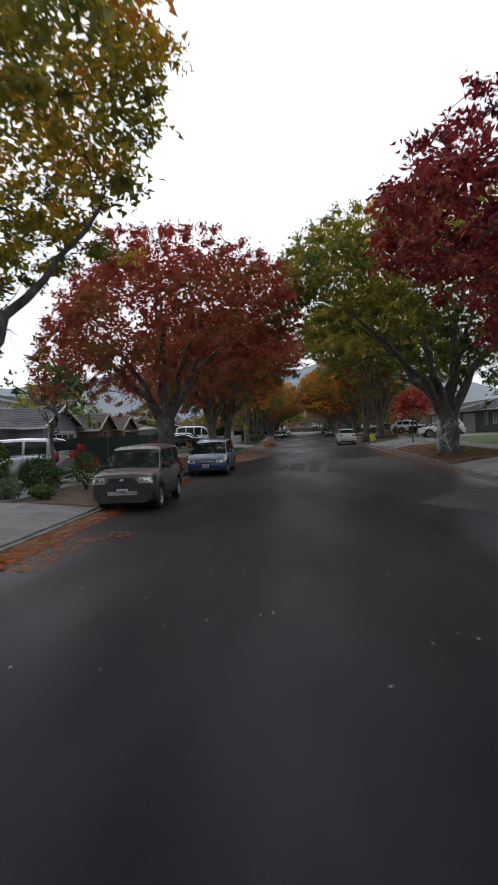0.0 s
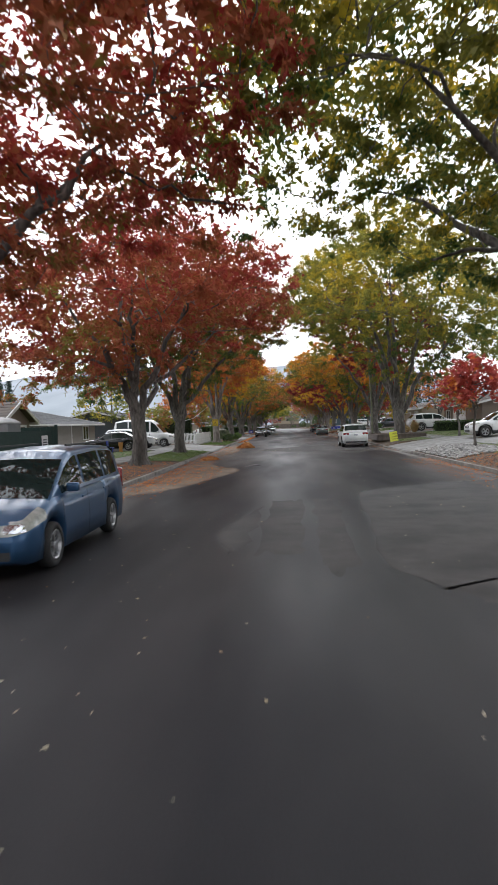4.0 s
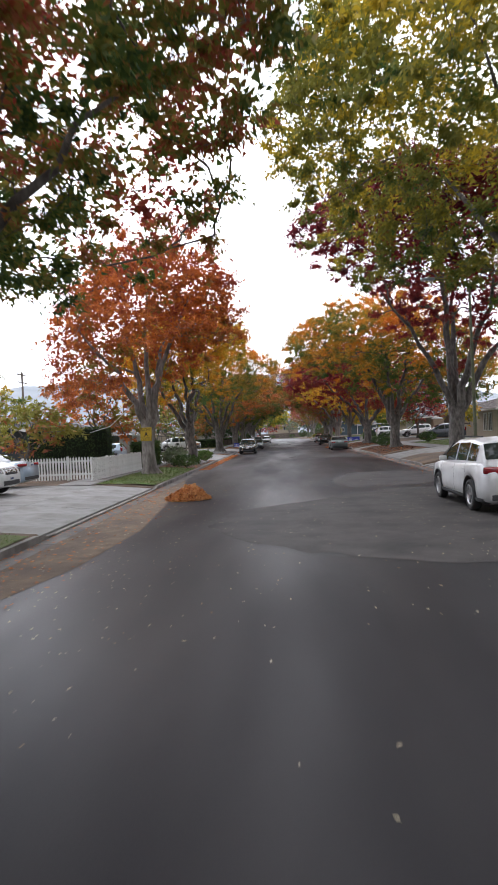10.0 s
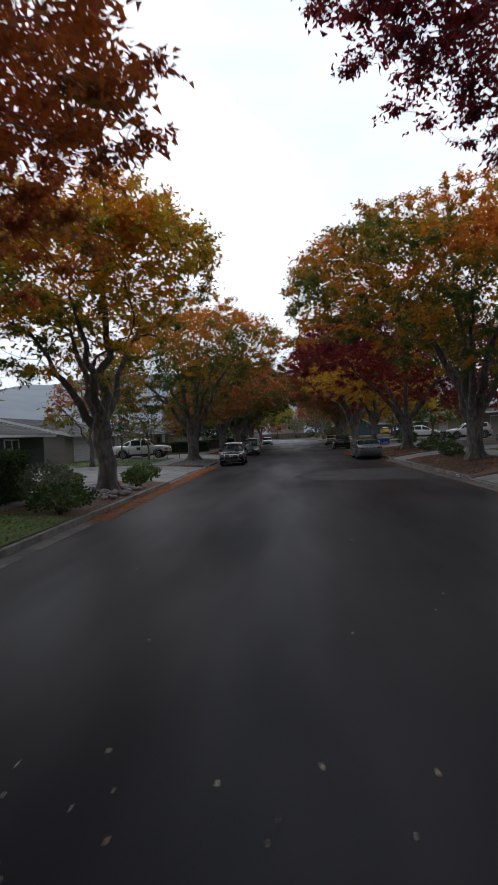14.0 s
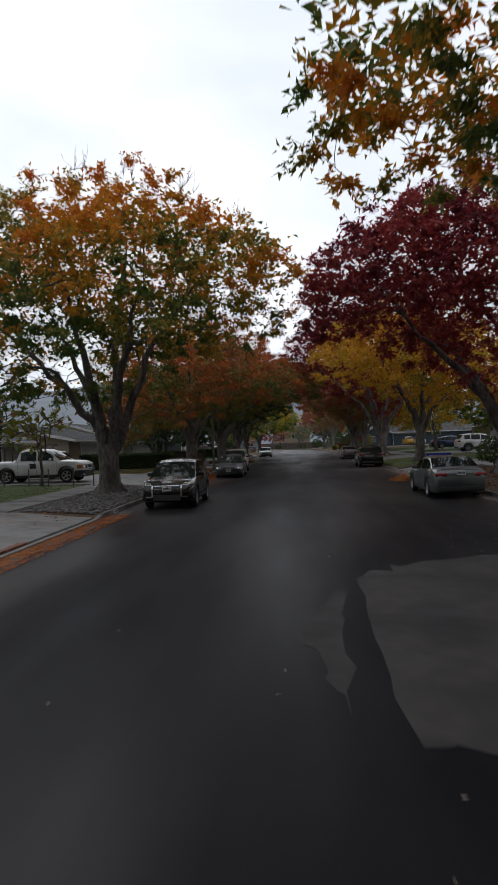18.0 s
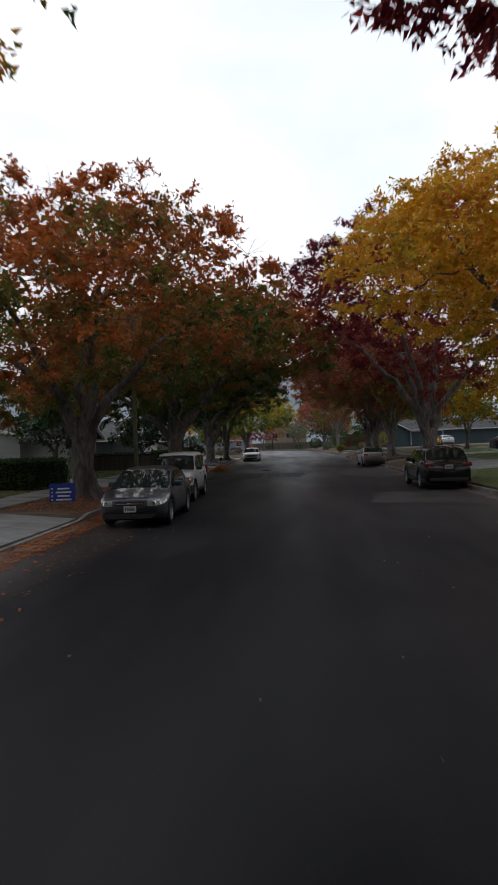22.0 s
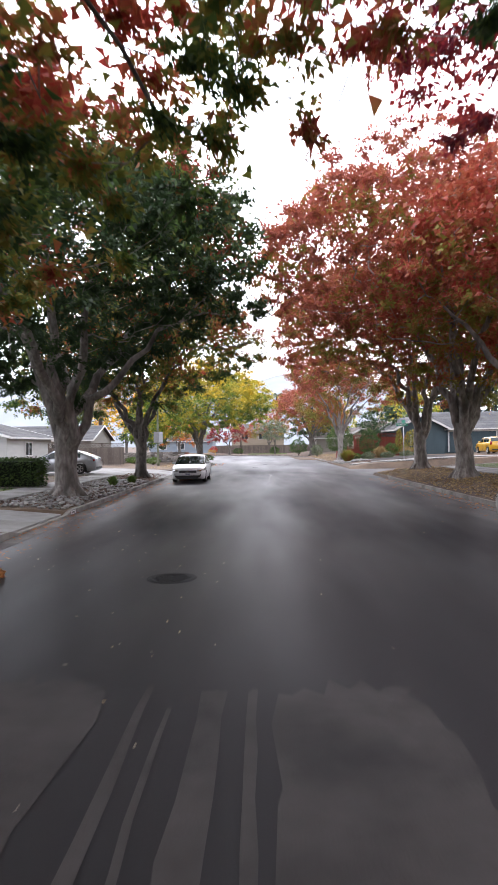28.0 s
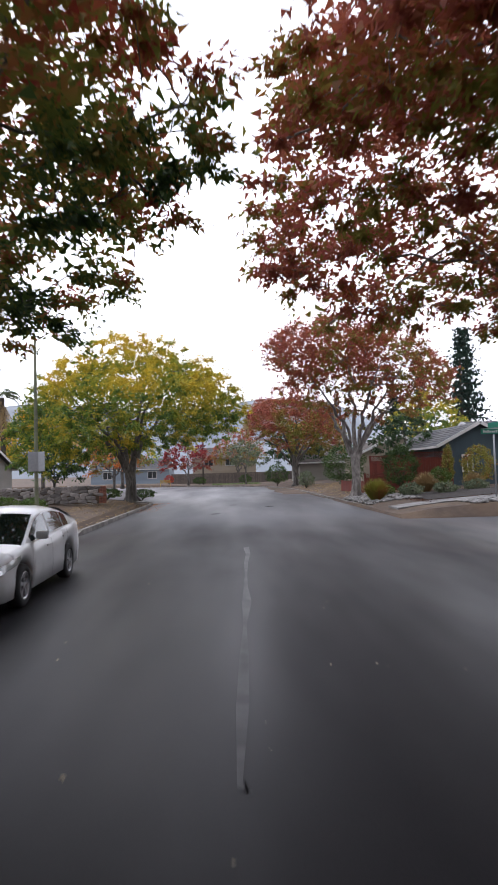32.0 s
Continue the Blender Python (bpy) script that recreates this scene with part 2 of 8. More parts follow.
GREEN_D, GREEN, OLIVE, YELLOW, GOLD, ORANGE, RUST, RED, CRIMSON, MAROON = [lit(c) for c in (GREEN_D, GREEN, OLIVE, YELLOW, GOLD, ORANGE, RUST, RED, CRIMSON, MAROON)]
LEAVES = {
    "olive_yellow": [GREEN, OLIVE, OLIVE, YELLOW, ORANGE],
    "red": [OLIVE, RUST, RUST, RED, RED],
    "crimson": [RUST, CRIMSON, RED, CRIMSON, MAROON],
    "green_gold": [GREEN_D, GREEN, OLIVE, OLIVE, YELLOW],
    "olive_red": [GREEN_D, GREEN, OLIVE, RUST, RED],
    "rose_orange": [OLIVE, RUST, ORANGE, RUST, RED],
    "gold_green": [GREEN, OLIVE, YELLOW, GOLD, ORANGE],
    "orange": [GREEN, OLIVE, RUST, ORANGE, RUST],
    "dark_green": [GREEN_D, GREEN_D, (0.045, 0.07, 0.035), GREEN, RED],
    "green_orange": [GREEN, GREEN, OLIVE, GOLD, ORANGE],
    "gold": [OLIVE, YELLOW, GOLD, YELLOW, ORANGE],
    "red_olive": [OLIVE, OLIVE, RUST, RED, RUST],
    "rust_red": [OLIVE, OLIVE, RUST, (0.42, 0.12, 0.09), (0.4, 0.15, 0.07)],
    "yellow_green": [GREEN, (0.16, 0.25, 0.03), (0.42, 0.38, 0.04), YELLOW, (0.7, 0.52, 0.04)],
    "bright_red": [RED, RED, RED, ORANGE],
    "grey_green": [(0.1, 0.13, 0.07), (0.16, 0.19, 0.11), (0.2, 0.22, 0.13)],
    "conifer": [(0.012, 0.028, 0.02), (0.02, 0.045, 0.03), (0.03, 0.06, 0.04)],
    "hedge": [(0.024, 0.05, 0.014), (0.05, 0.095, 0.02), (0.1, 0.16, 0.03)],
    "litter": [(0.16, 0.05, 0.02), (0.42, 0.13, 0.03), (0.55, 0.19, 0.045), (0.36, 0.1, 0.03), (0.5, 0.28, 0.09)],
    "heap": [(0.22, 0.085, 0.03), (0.52, 0.21, 0.065), (0.62, 0.32, 0.12), (0.38, 0.14, 0.045)],
    "pale_litter": [(0.45, 0.36, 0.2), (0.5, 0.45, 0.34), (0.36, 0.2, 0.08)],
    "mulch": [(0.05, 0.022, 0.013), (0.11, 0.045, 0.025), (0.16, 0.08, 0.045)],
    "straw": [(0.3, 0.2, 0.09), (0.4, 0.29, 0.14), (0.24, 0.14, 0.06)],
    "grass": [(0.06, 0.11, 0.02), (0.09, 0.15, 0.028), (0.15, 0.18, 0.05)],
    "grass_dry": [(0.09, 0.1, 0.03), (0.14, 0.13, 0.04), (0.2, 0.15, 0.06)],
    "rose": [(0.5, 0.02, 0.03), (0.42, 0.015, 0.02), (0.3, 0.02, 0.02)],
    "white_flower": [(0.7, 0.68, 0.62), (0.75, 0.74, 0.7)],
}


STREET_LEAVES = ("olive_yellow", "red", "crimson", "green_gold", "olive_red", "rose_orange", "gold_green", "orange", "dark_green", "green_orange", "gold", "red_olive", "rust_red", "yellow_green")


def leaves_of(kind):
    street = kind in STREET_LEAVES
    return leaf_material("leaf_" + kind, LEAVES[kind], 0.42 if street else 1.2, turn=0.3 if street else 0.0)


BARK = material("bark", (0.23, 0.21, 0.19), 0.9, color2=(0.07, 0.062, 0.055), scale=9, bump=1.0, bump_dist=0.05, bump_scale=11, dark=(0.045, 0.04, 0.034), dark_scale=1.4,
                stretch=(1, 1, 0.35))
BARK_PALE = material("bark_pale", (0.37, 0.34, 0.31), 0.9, color2=(0.15, 0.13, 0.115), scale=9, bump=1.0, bump_dist=0.05, bump_scale=11, dark=(0.09, 0.078, 0.068), dark_scale=1.8,
                     stretch=(1, 1, 0.35))
BARK_DARK = material("bark_dark", (0.085, 0.065, 0.05), 0.9, color2=(0.05, 0.04, 0.03), scale=6, bump=0.8, bump_scale=12)
CONCRETE = material("concrete", (0.26, 0.252, 0.24), 0.85, color2=(0.2, 0.193, 0.182), scale=3, bump=0.25, bump_scale=60, dark=(0.15, 0.138, 0.125), dark_scale=0.9, obj_random=0.1)
KERB = material("kerb_concrete", (0.27, 0.245, 0.22), 0.85, color2=(0.18, 0.165, 0.145), scale=4, bump=0.4, bump_scale=50, dark=(0.1, 0.088, 0.075), dark_scale=1.3, obj_random=0.12)
STONE = material("river_stone", (0.3, 0.29, 0.27), 0.75, color2=(0.19, 0.18, 0.17), scale=8, bump=0.3, island=0.45)
SOIL = material("soil", (0.11, 0.075, 0.05), 0.95, color2=(0.07, 0.048, 0.034), scale=2.5, bump=0.7, bump_scale=30, dark=(0.15, 0.1, 0.06), dark_scale=0.35)
LAWN = material("lawn", (0.085, 0.135, 0.026), 0.9, color2=(0.1, 0.13, 0.032), scale=1.5, bump=0.8, bump_scale=60, dark=(0.12, 0.11, 0.04), dark_scale=0.5)


def asphalt():
    """Damp asphalt: dark, with drier paler drifts, a glossier damp middle and fine grit."""
    m = bpy.data.materials.new("damp_asphalt")
    m.use_nodes = True
    n, l = m.node_tree.nodes, m.node_tree.links
    p = n["Principled BSDF"]
    co = n.new("ShaderNodeTexCoord")

    def tex(scale, detail, stretch):
        mp, t = n.new("ShaderNodeMapping"), n.new("ShaderNodeTexNoise")
        mp.inputs["Scale"].default_value = stretch
        t.inputs["Scale"].default_value, t.inputs["Detail"].default_value = scale, detail
        l.new(co.outputs["Object"], mp.inputs["Vector"])
        l.new(mp.outputs["Vector"], t.inputs["Vector"])
        return t.outputs["Fac"]

    def ramp(src, a, b, ca, cb):
        r = n.new("ShaderNodeValToRGB")
        r.color_ramp.elements[0].position, r.color_ramp.elements[1].position = a, b
        r.color_ramp.elements[0].color, r.color_ramp.elements[1].color = (*ca, 1), (*cb, 1)
        l.new(src, r.inputs["Fac"])
        return r.outputs["Color"]

    wide, drift, grit = tex(0.35, 3, (1.2, 0.22, 1)), tex(0.22, 4, (1.2, 0.5, 1)), tex(60, 3, (1, 1, 1))
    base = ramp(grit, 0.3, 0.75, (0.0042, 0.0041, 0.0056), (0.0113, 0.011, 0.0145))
    # the crossing is paler in colour: partly dried out, partly sky sheen put in
    sep, far, add = n.new("ShaderNodeSeparateXYZ"), n.new("ShaderNodeMapRange"), n.new("ShaderNodeMath")
    l.new(co.outputs["Object"], sep.inputs[0])
    l.new(sep.outputs["Y"], far.inputs["Value"])
    far.inputs["From Min"].default_value, far.inputs["From Max"].default_value = 197, 212
    far.inputs["To Min"].default_value, far.inputs["To Max"].default_value = 0.0, 0.4
    l.new(drift, add.inputs[0])
    l.new(far.outputs["Result"], add.inputs[1])
    # how much of the paler tone shows in each stretch along the street
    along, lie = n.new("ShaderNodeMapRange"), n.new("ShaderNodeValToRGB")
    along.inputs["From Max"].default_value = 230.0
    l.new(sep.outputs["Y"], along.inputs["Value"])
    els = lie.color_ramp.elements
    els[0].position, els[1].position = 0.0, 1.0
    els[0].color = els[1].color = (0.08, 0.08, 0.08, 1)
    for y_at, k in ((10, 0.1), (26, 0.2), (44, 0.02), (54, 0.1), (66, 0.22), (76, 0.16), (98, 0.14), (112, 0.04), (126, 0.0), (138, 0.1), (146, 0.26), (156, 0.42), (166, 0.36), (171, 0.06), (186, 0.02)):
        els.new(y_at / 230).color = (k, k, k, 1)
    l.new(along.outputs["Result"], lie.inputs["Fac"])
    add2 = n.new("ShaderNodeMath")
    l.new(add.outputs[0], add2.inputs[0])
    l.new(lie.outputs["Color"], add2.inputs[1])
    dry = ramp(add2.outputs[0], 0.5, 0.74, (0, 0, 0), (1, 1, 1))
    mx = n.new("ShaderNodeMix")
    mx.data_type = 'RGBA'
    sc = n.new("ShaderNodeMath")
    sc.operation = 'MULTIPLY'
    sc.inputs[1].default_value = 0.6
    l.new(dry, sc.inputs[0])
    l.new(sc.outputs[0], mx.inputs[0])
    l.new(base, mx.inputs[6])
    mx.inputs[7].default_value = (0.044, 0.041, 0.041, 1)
    # pale colour over the crossing: some dryness, mostly open-sky sheen painted in
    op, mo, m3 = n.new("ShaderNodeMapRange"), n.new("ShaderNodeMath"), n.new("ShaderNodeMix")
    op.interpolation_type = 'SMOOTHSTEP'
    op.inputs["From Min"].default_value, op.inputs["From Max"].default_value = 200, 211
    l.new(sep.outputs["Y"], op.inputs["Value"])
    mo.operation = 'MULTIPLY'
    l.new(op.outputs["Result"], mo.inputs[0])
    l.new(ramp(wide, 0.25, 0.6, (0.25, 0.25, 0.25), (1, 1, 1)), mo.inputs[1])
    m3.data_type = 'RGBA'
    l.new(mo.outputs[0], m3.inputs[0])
    # dust and leaf mould washed towards the gutters
    side, sd, dm = n.new("ShaderNodeMath"), n.new("ShaderNodeMapRange"), n.new("ShaderNodeMix")
    side.operation, dm.data_type, sd.interpolation_type = 'SUBTRACT', 'RGBA', 'SMOOTHSTEP'
    side.inputs[1].default_value = 0.6
    l.new(sep.outputs["X"], side.inputs[0])
    ab, mul = n.new("ShaderNodeMath"), n.new("ShaderNodeMath")
    ab.operation, mul.operation = 'ABSOLUTE', 'MULTIPLY'
    l.new(side.outputs[0], ab.inputs[0])
    l.new(ab.outputs[0], sd.inputs["Value"])
    sd.inputs["From Min"].default_value, sd.inputs["From Max"].default_value = 3.2, 6.2
    l.new(sd.outputs["Result"], mul.inputs[0])
    l.new(ramp(tex(0.8, 5, (1.2, 0.4, 1)), 0.35, 0.65, (0.15, 0.15, 0.15), (0.8, 0.8, 0.8)), mul.inputs[1])
    l.new(mul.outputs[0], dm.inputs[0])
    l.new(mx.outputs[2], dm.inputs[6])
    dm.inputs[7].default_value = (0.06, 0.047, 0.04, 1)
    l.new(dm.outputs[2], m3.inputs[6])
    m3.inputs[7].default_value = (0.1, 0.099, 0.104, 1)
    l.new(m3.outputs[2], p.inputs["Base Color"])
    ro = n.new("ShaderNodeMapRange")
    ro.inputs["From Min"].default_value, ro.inputs["From Max"].default_value = 0.3, 0.7
    ro.inputs["To Min"].default_value, ro.inputs["To Max"].default_value = 0.36, 0.52
    l.new(wide, ro.inputs["Value"])
    l.new(ro.outputs["Result"], p.inputs["Roughness"])
    sp = n.new("ShaderNodeMapRange")
    sp.inputs["From Min"].default_value, sp.inputs["From Max"].default_value = 0.3, 0.7
    sp.inputs["To Min"].default_value, sp.inputs["To Max"].default_value = 0.13, 0.045
    l.new(wide, sp.inputs["Value"])
    l.new(sp.outputs["Result"], p.inputs["Specular IOR Level"])
    b = n.new("ShaderNodeBump")
    b.inputs["Strength"].default_value, b.inputs["Distance"].default_value = 0.25, 0.006
    l.new(grit, b.inputs["Height"])
    l.new(b.outputs["Normal"], p.inputs["Normal"])
    return m


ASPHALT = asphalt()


# ---- building blocks ----
def mesh_of(name, verts, faces, mat=None, smooth=False):
    me = bpy.data.meshes.new(name)
    me.from_pydata([tuple(v) for v in verts], [], faces)
    if mat:
        me.materials.append(mat)
    if smooth:
        me.shade_smooth()
    me.update()
    return me


def quads_mesh(name, v, mat):
    """v: array (n, 4, 3): n separate four-cornered pieces in one mesh."""
    n = len(v)
    me = bpy.data.meshes.new(name)
    me.vertices.add(n * 4)
    me.vertices.foreach_set("co", np.ascontiguousarray(v, dtype=np.float32).ravel())
    me.loops.add(n * 4)
    me.loops.foreach_set("vertex_index", np.arange(n * 4, dtype=np.int32))
    me.polygons.add(n)
    me.polygons.foreach_set("loop_start", np.arange(0, n * 4, 4, dtype=np.int32))
    me.materials.append(mat)
    me.update(calc_edges=True)
    return me


def leaves_mesh(name, quads, tris, mat):
    """Pointed four-cornered leaves outside and three-cornered ones deep in the crown, in one mesh."""
    n, m = len(quads), len(tris)
    me = bpy.data.meshes.new(name)
    me.vertices.add(n * 4 + m * 3)
    me.vertices.foreach_set("co", np.concatenate([np.asarray(quads, np.float32).ravel(), np.asarray(tris, np.float32).ravel()]))
    me.loops.add(n * 4 + m * 3)
    me.loops.foreach_set("vertex_index", np.arange(n * 4 + m * 3, dtype=np.int32))
    me.polygons.add(n + m)
    me.polygons.foreach_set("loop_start", np.concatenate([np.arange(0, n * 4, 4), n * 4 + np.arange(0, m * 3, 3)]).astype(np.int32))
    me.materials.append(mat)
    me.update(calc_edges=True)
    return me


def thing(name, x, y, z, rz=0.0, label="", category="", group="", kind=""):
    ob = new(name)
    ob.matrix_basis = pose(x, y, z, 0, 0, rz)
    return tagged(ob, label, category, group, kind)


def part(name, me, parent, label="", at=(0, 0, 0), rot=(0, 0, 0)):
    ob = new(name, me)
    ob.parent = parent
    ob.matrix_basis = pose(*at, *rot)
    if label:
        ob["label"] = label
    return ob


def box_bm(bm, c, s, rot=(0, 0, 0), bevel=0.0):
    m = pose(*c, *rot) @ Matrix.Diagonal((s[0], s[1], s[2], 1))
    r = bmesh.ops.create_cube(bm, size=1.0, matrix=m)
    if bevel:
        es = list({e for v in r["verts"] for e in v.link_edges})
        bmesh.ops.bevel(bm, geom=es, offset=bevel, segments=2, profile=0.6, affect='EDGES')


def bm_mesh(name, bm, mat, smooth=False):
    me = bpy.data.meshes.new(name)
    bm.to_mesh(me)
    bm.free()
    me.materials.append(mat)
    if smooth:
        me.shade_smooth()
    return me


BOXES = {}


def box(name, s, mat, bevel=0.0, smooth=False):
    """A bevelled block, its base centre at the origin; alike blocks share one mesh."""
    key = (name, tuple(round(a, 3) for a in s), mat.name, bevel)
    if key not in BOXES:
        bm = bmesh.new()
        box_bm(bm, (0, 0, s[2] / 2), s, bevel=bevel)
        BOXES[key] = bm_mesh(name, bm, mat, smooth)
    return BOXES[key]


def lathe(name, prof, mat, seg=20, axis='Z'):
    """prof: (radius, height) from bottom to top."""
    v, f = [], []
    for r, h in prof:
        for i in range(seg):
            a = 2 * math.pi * i / seg
            p = (r * math.cos(a), r * math.sin(a), h)
            v.append(p if axis == 'Z' else (p[2], p[0], p[1]))
    for j in range(len(prof) - 1):
        for i in range(seg):
            k = (i + 1) % seg
            f.append((j * seg + i, j * seg + k, (j + 1) * seg + k, (j + 1) * seg + i))
    f.append(tuple(reversed(range(seg))))
    f.append(tuple(range((len(prof) - 1) * seg, len(prof) * seg)))
    return mesh_of(name, v, f, mat, True)


def ground_z(x):
    """The height of the verges and yards beside the road."""
    return float(np.interp(x, [-300, -60, -20, -10, -7, -5.95, 7.15, 8.5, 14, 30, 60, 300], [0.8, 0.6, 0.45, 0.35, 0.25, 0.15, 0.15, 0.38, 0.7, 1.0, 1.2, 1.6]))


# ---- trees ----
def tube(v, f, pts, rads, seg):
    pts = np.asarray(pts, float)
    d = np.gradient(pts, axis=0)
    d /= np.linalg.norm(d, axis=1)[:, None] + 1e-9
    ref = np.array([0.31, 0.95, 0.05]) if abs(d[0][2]) > 0.8 else np.array([0, 0, 1.0])
    base = len(v)
    for p, t, r in zip(pts, d, rads):
        a = np.cross(t, ref)
        a /= np.linalg.norm(a) + 1e-9
        b = np.cross(t, a)
        for i in range(seg):
            w = 2 * math.pi * i / seg
            v.append(p + r * (math.cos(w) * a + math.sin(w) * b))
    for j in range(len(pts) - 1):
        for i in range(seg):
            k = (i + 1) % seg
            f.append((base + j * seg + i, base + j * seg + k, base + (j + 1) * seg + k, base + (j + 1) * seg + i))


def bend(a, b, lift, n, rng, wob):
    """A branch from a to b that leaves along lift and then arches over."""
    t = np.linspace(0, 1, n)[:, None]
    c = a + lift
    p = (1 - t) ** 2 * a + 2 * t * (1 - t) * c + t ** 2 * b
    p[1:-1] += rng.normal(0, wob, (n - 2, 3))
    return p


def leaf_quads(centers, rng, size, droop=0.35):
    """One folded pointed leaf at every centre, hanging and turned at random."""
    n = len(centers)
    d = rng.normal(0, 1, (n, 3))
    d[:, 2] -= droop * 1.6
    d /= np.linalg.norm(d, axis=1)[:, None]
    u = np.cross(d, rng.normal(0, 1, (n, 3)))
    u /= np.linalg.norm(u, axis=1)[:, None] + 1e-9
    s = (size * rng.uniform(0.65, 1.3, n))[:, None]
    return np.stack([centers, centers + d * s * 0.5 + u * s * 0.34, centers + d * s, centers + d * s * 0.45 - u * s * 0.34], 1)


def joined(nodes, b, reach_up, rng, n, wob):
    """A branch that grows from the nearest fitting place of the wood so far out to b: its points and the wood's radius there."""
    p, d, r = nodes
    v = b - p
    ln = np.linalg.norm(v, axis=1) + 1e-6
    turn = 1 - np.sum(v * d, axis=1) / ln
    cost = ln * (1 + 0.55 * turn) + np.maximum(0, p[:, 2] - b[2]) * 0.7
    i = int(np.argmin(cost))
    a = p[i]
    lift = d[i] * ln[i] * 0.42 + np.array([0, 0, ln[i] * reach_up])
    return bend(a, b, lift, n, rng, wob * ln[i]), r[i]


def grown(nodes, pts, rads):
    """Adds a branch's points, directions and radii to the wood that later branches may leave from."""
    d = np.gradient(pts, axis=0)
    d /= np.linalg.norm(d, axis=1)[:, None] + 1e-9
    return np.concatenate([nodes[0], pts]), np.concatenate([nodes[1], d]), np.concatenate([nodes[2], rads])


def spray_leaves(tips, heads, per, rng, size, length, wide=0.36, flat=0.75):
    """Twigs that fan out from every spray's tip, with hanging pointed leaves along them."""
    n = len(tips)
    idx = np.repeat(np.arange(n), rng.poisson(per, n))
    fan = rng.normal(0, 1, (n, 9, 3)) * [0.8, 0.8, 0.36] + heads[:, None] * 0.7 + [0, 0, 0.06]
    fan /= np.linalg.norm(fan, axis=2)[:, :, None]
    reach = length * rng.uniform(0.55, 1.15, (n, 9))
    tw = rng.integers(0, 9, len(idx))
    d, ln = fan[idx, tw], reach[idx, tw]
    u = rng.uniform(0.0, 1.0, len(idx)) ** 0.8
    c = tips[idx] + d * (ln * u - 0.25 * length)[:, None]
    c[:, 2] -= 0.16 * ln * u ** 2
    c += rng.normal(0, 0.05, c.shape)
    ld = rng.normal(0, 1, c.shape) * 0.62 + d * 0.55 - [0, 0, 0.5]
    ld /= np.linalg.norm(ld, axis=1)[:, None]
    up = rng.normal(0, flat, c.shape) + [0, 0, 1.0]
    w = np.cross(ld, up)
    w /= np.linalg.norm(w, axis=1)[:, None] + 1e-9
    s = (size * rng.uniform(0.6, 1.35, len(idx)))[:, None]
    k = rng.uniform(0.3, 0.6, (len(idx), 1))
    return np.stack([c - w * s * wide + ld * s * k * 0.4, c + w * s * wide + ld * s * k, c + ld * s * 1.35], 1), fan, reach


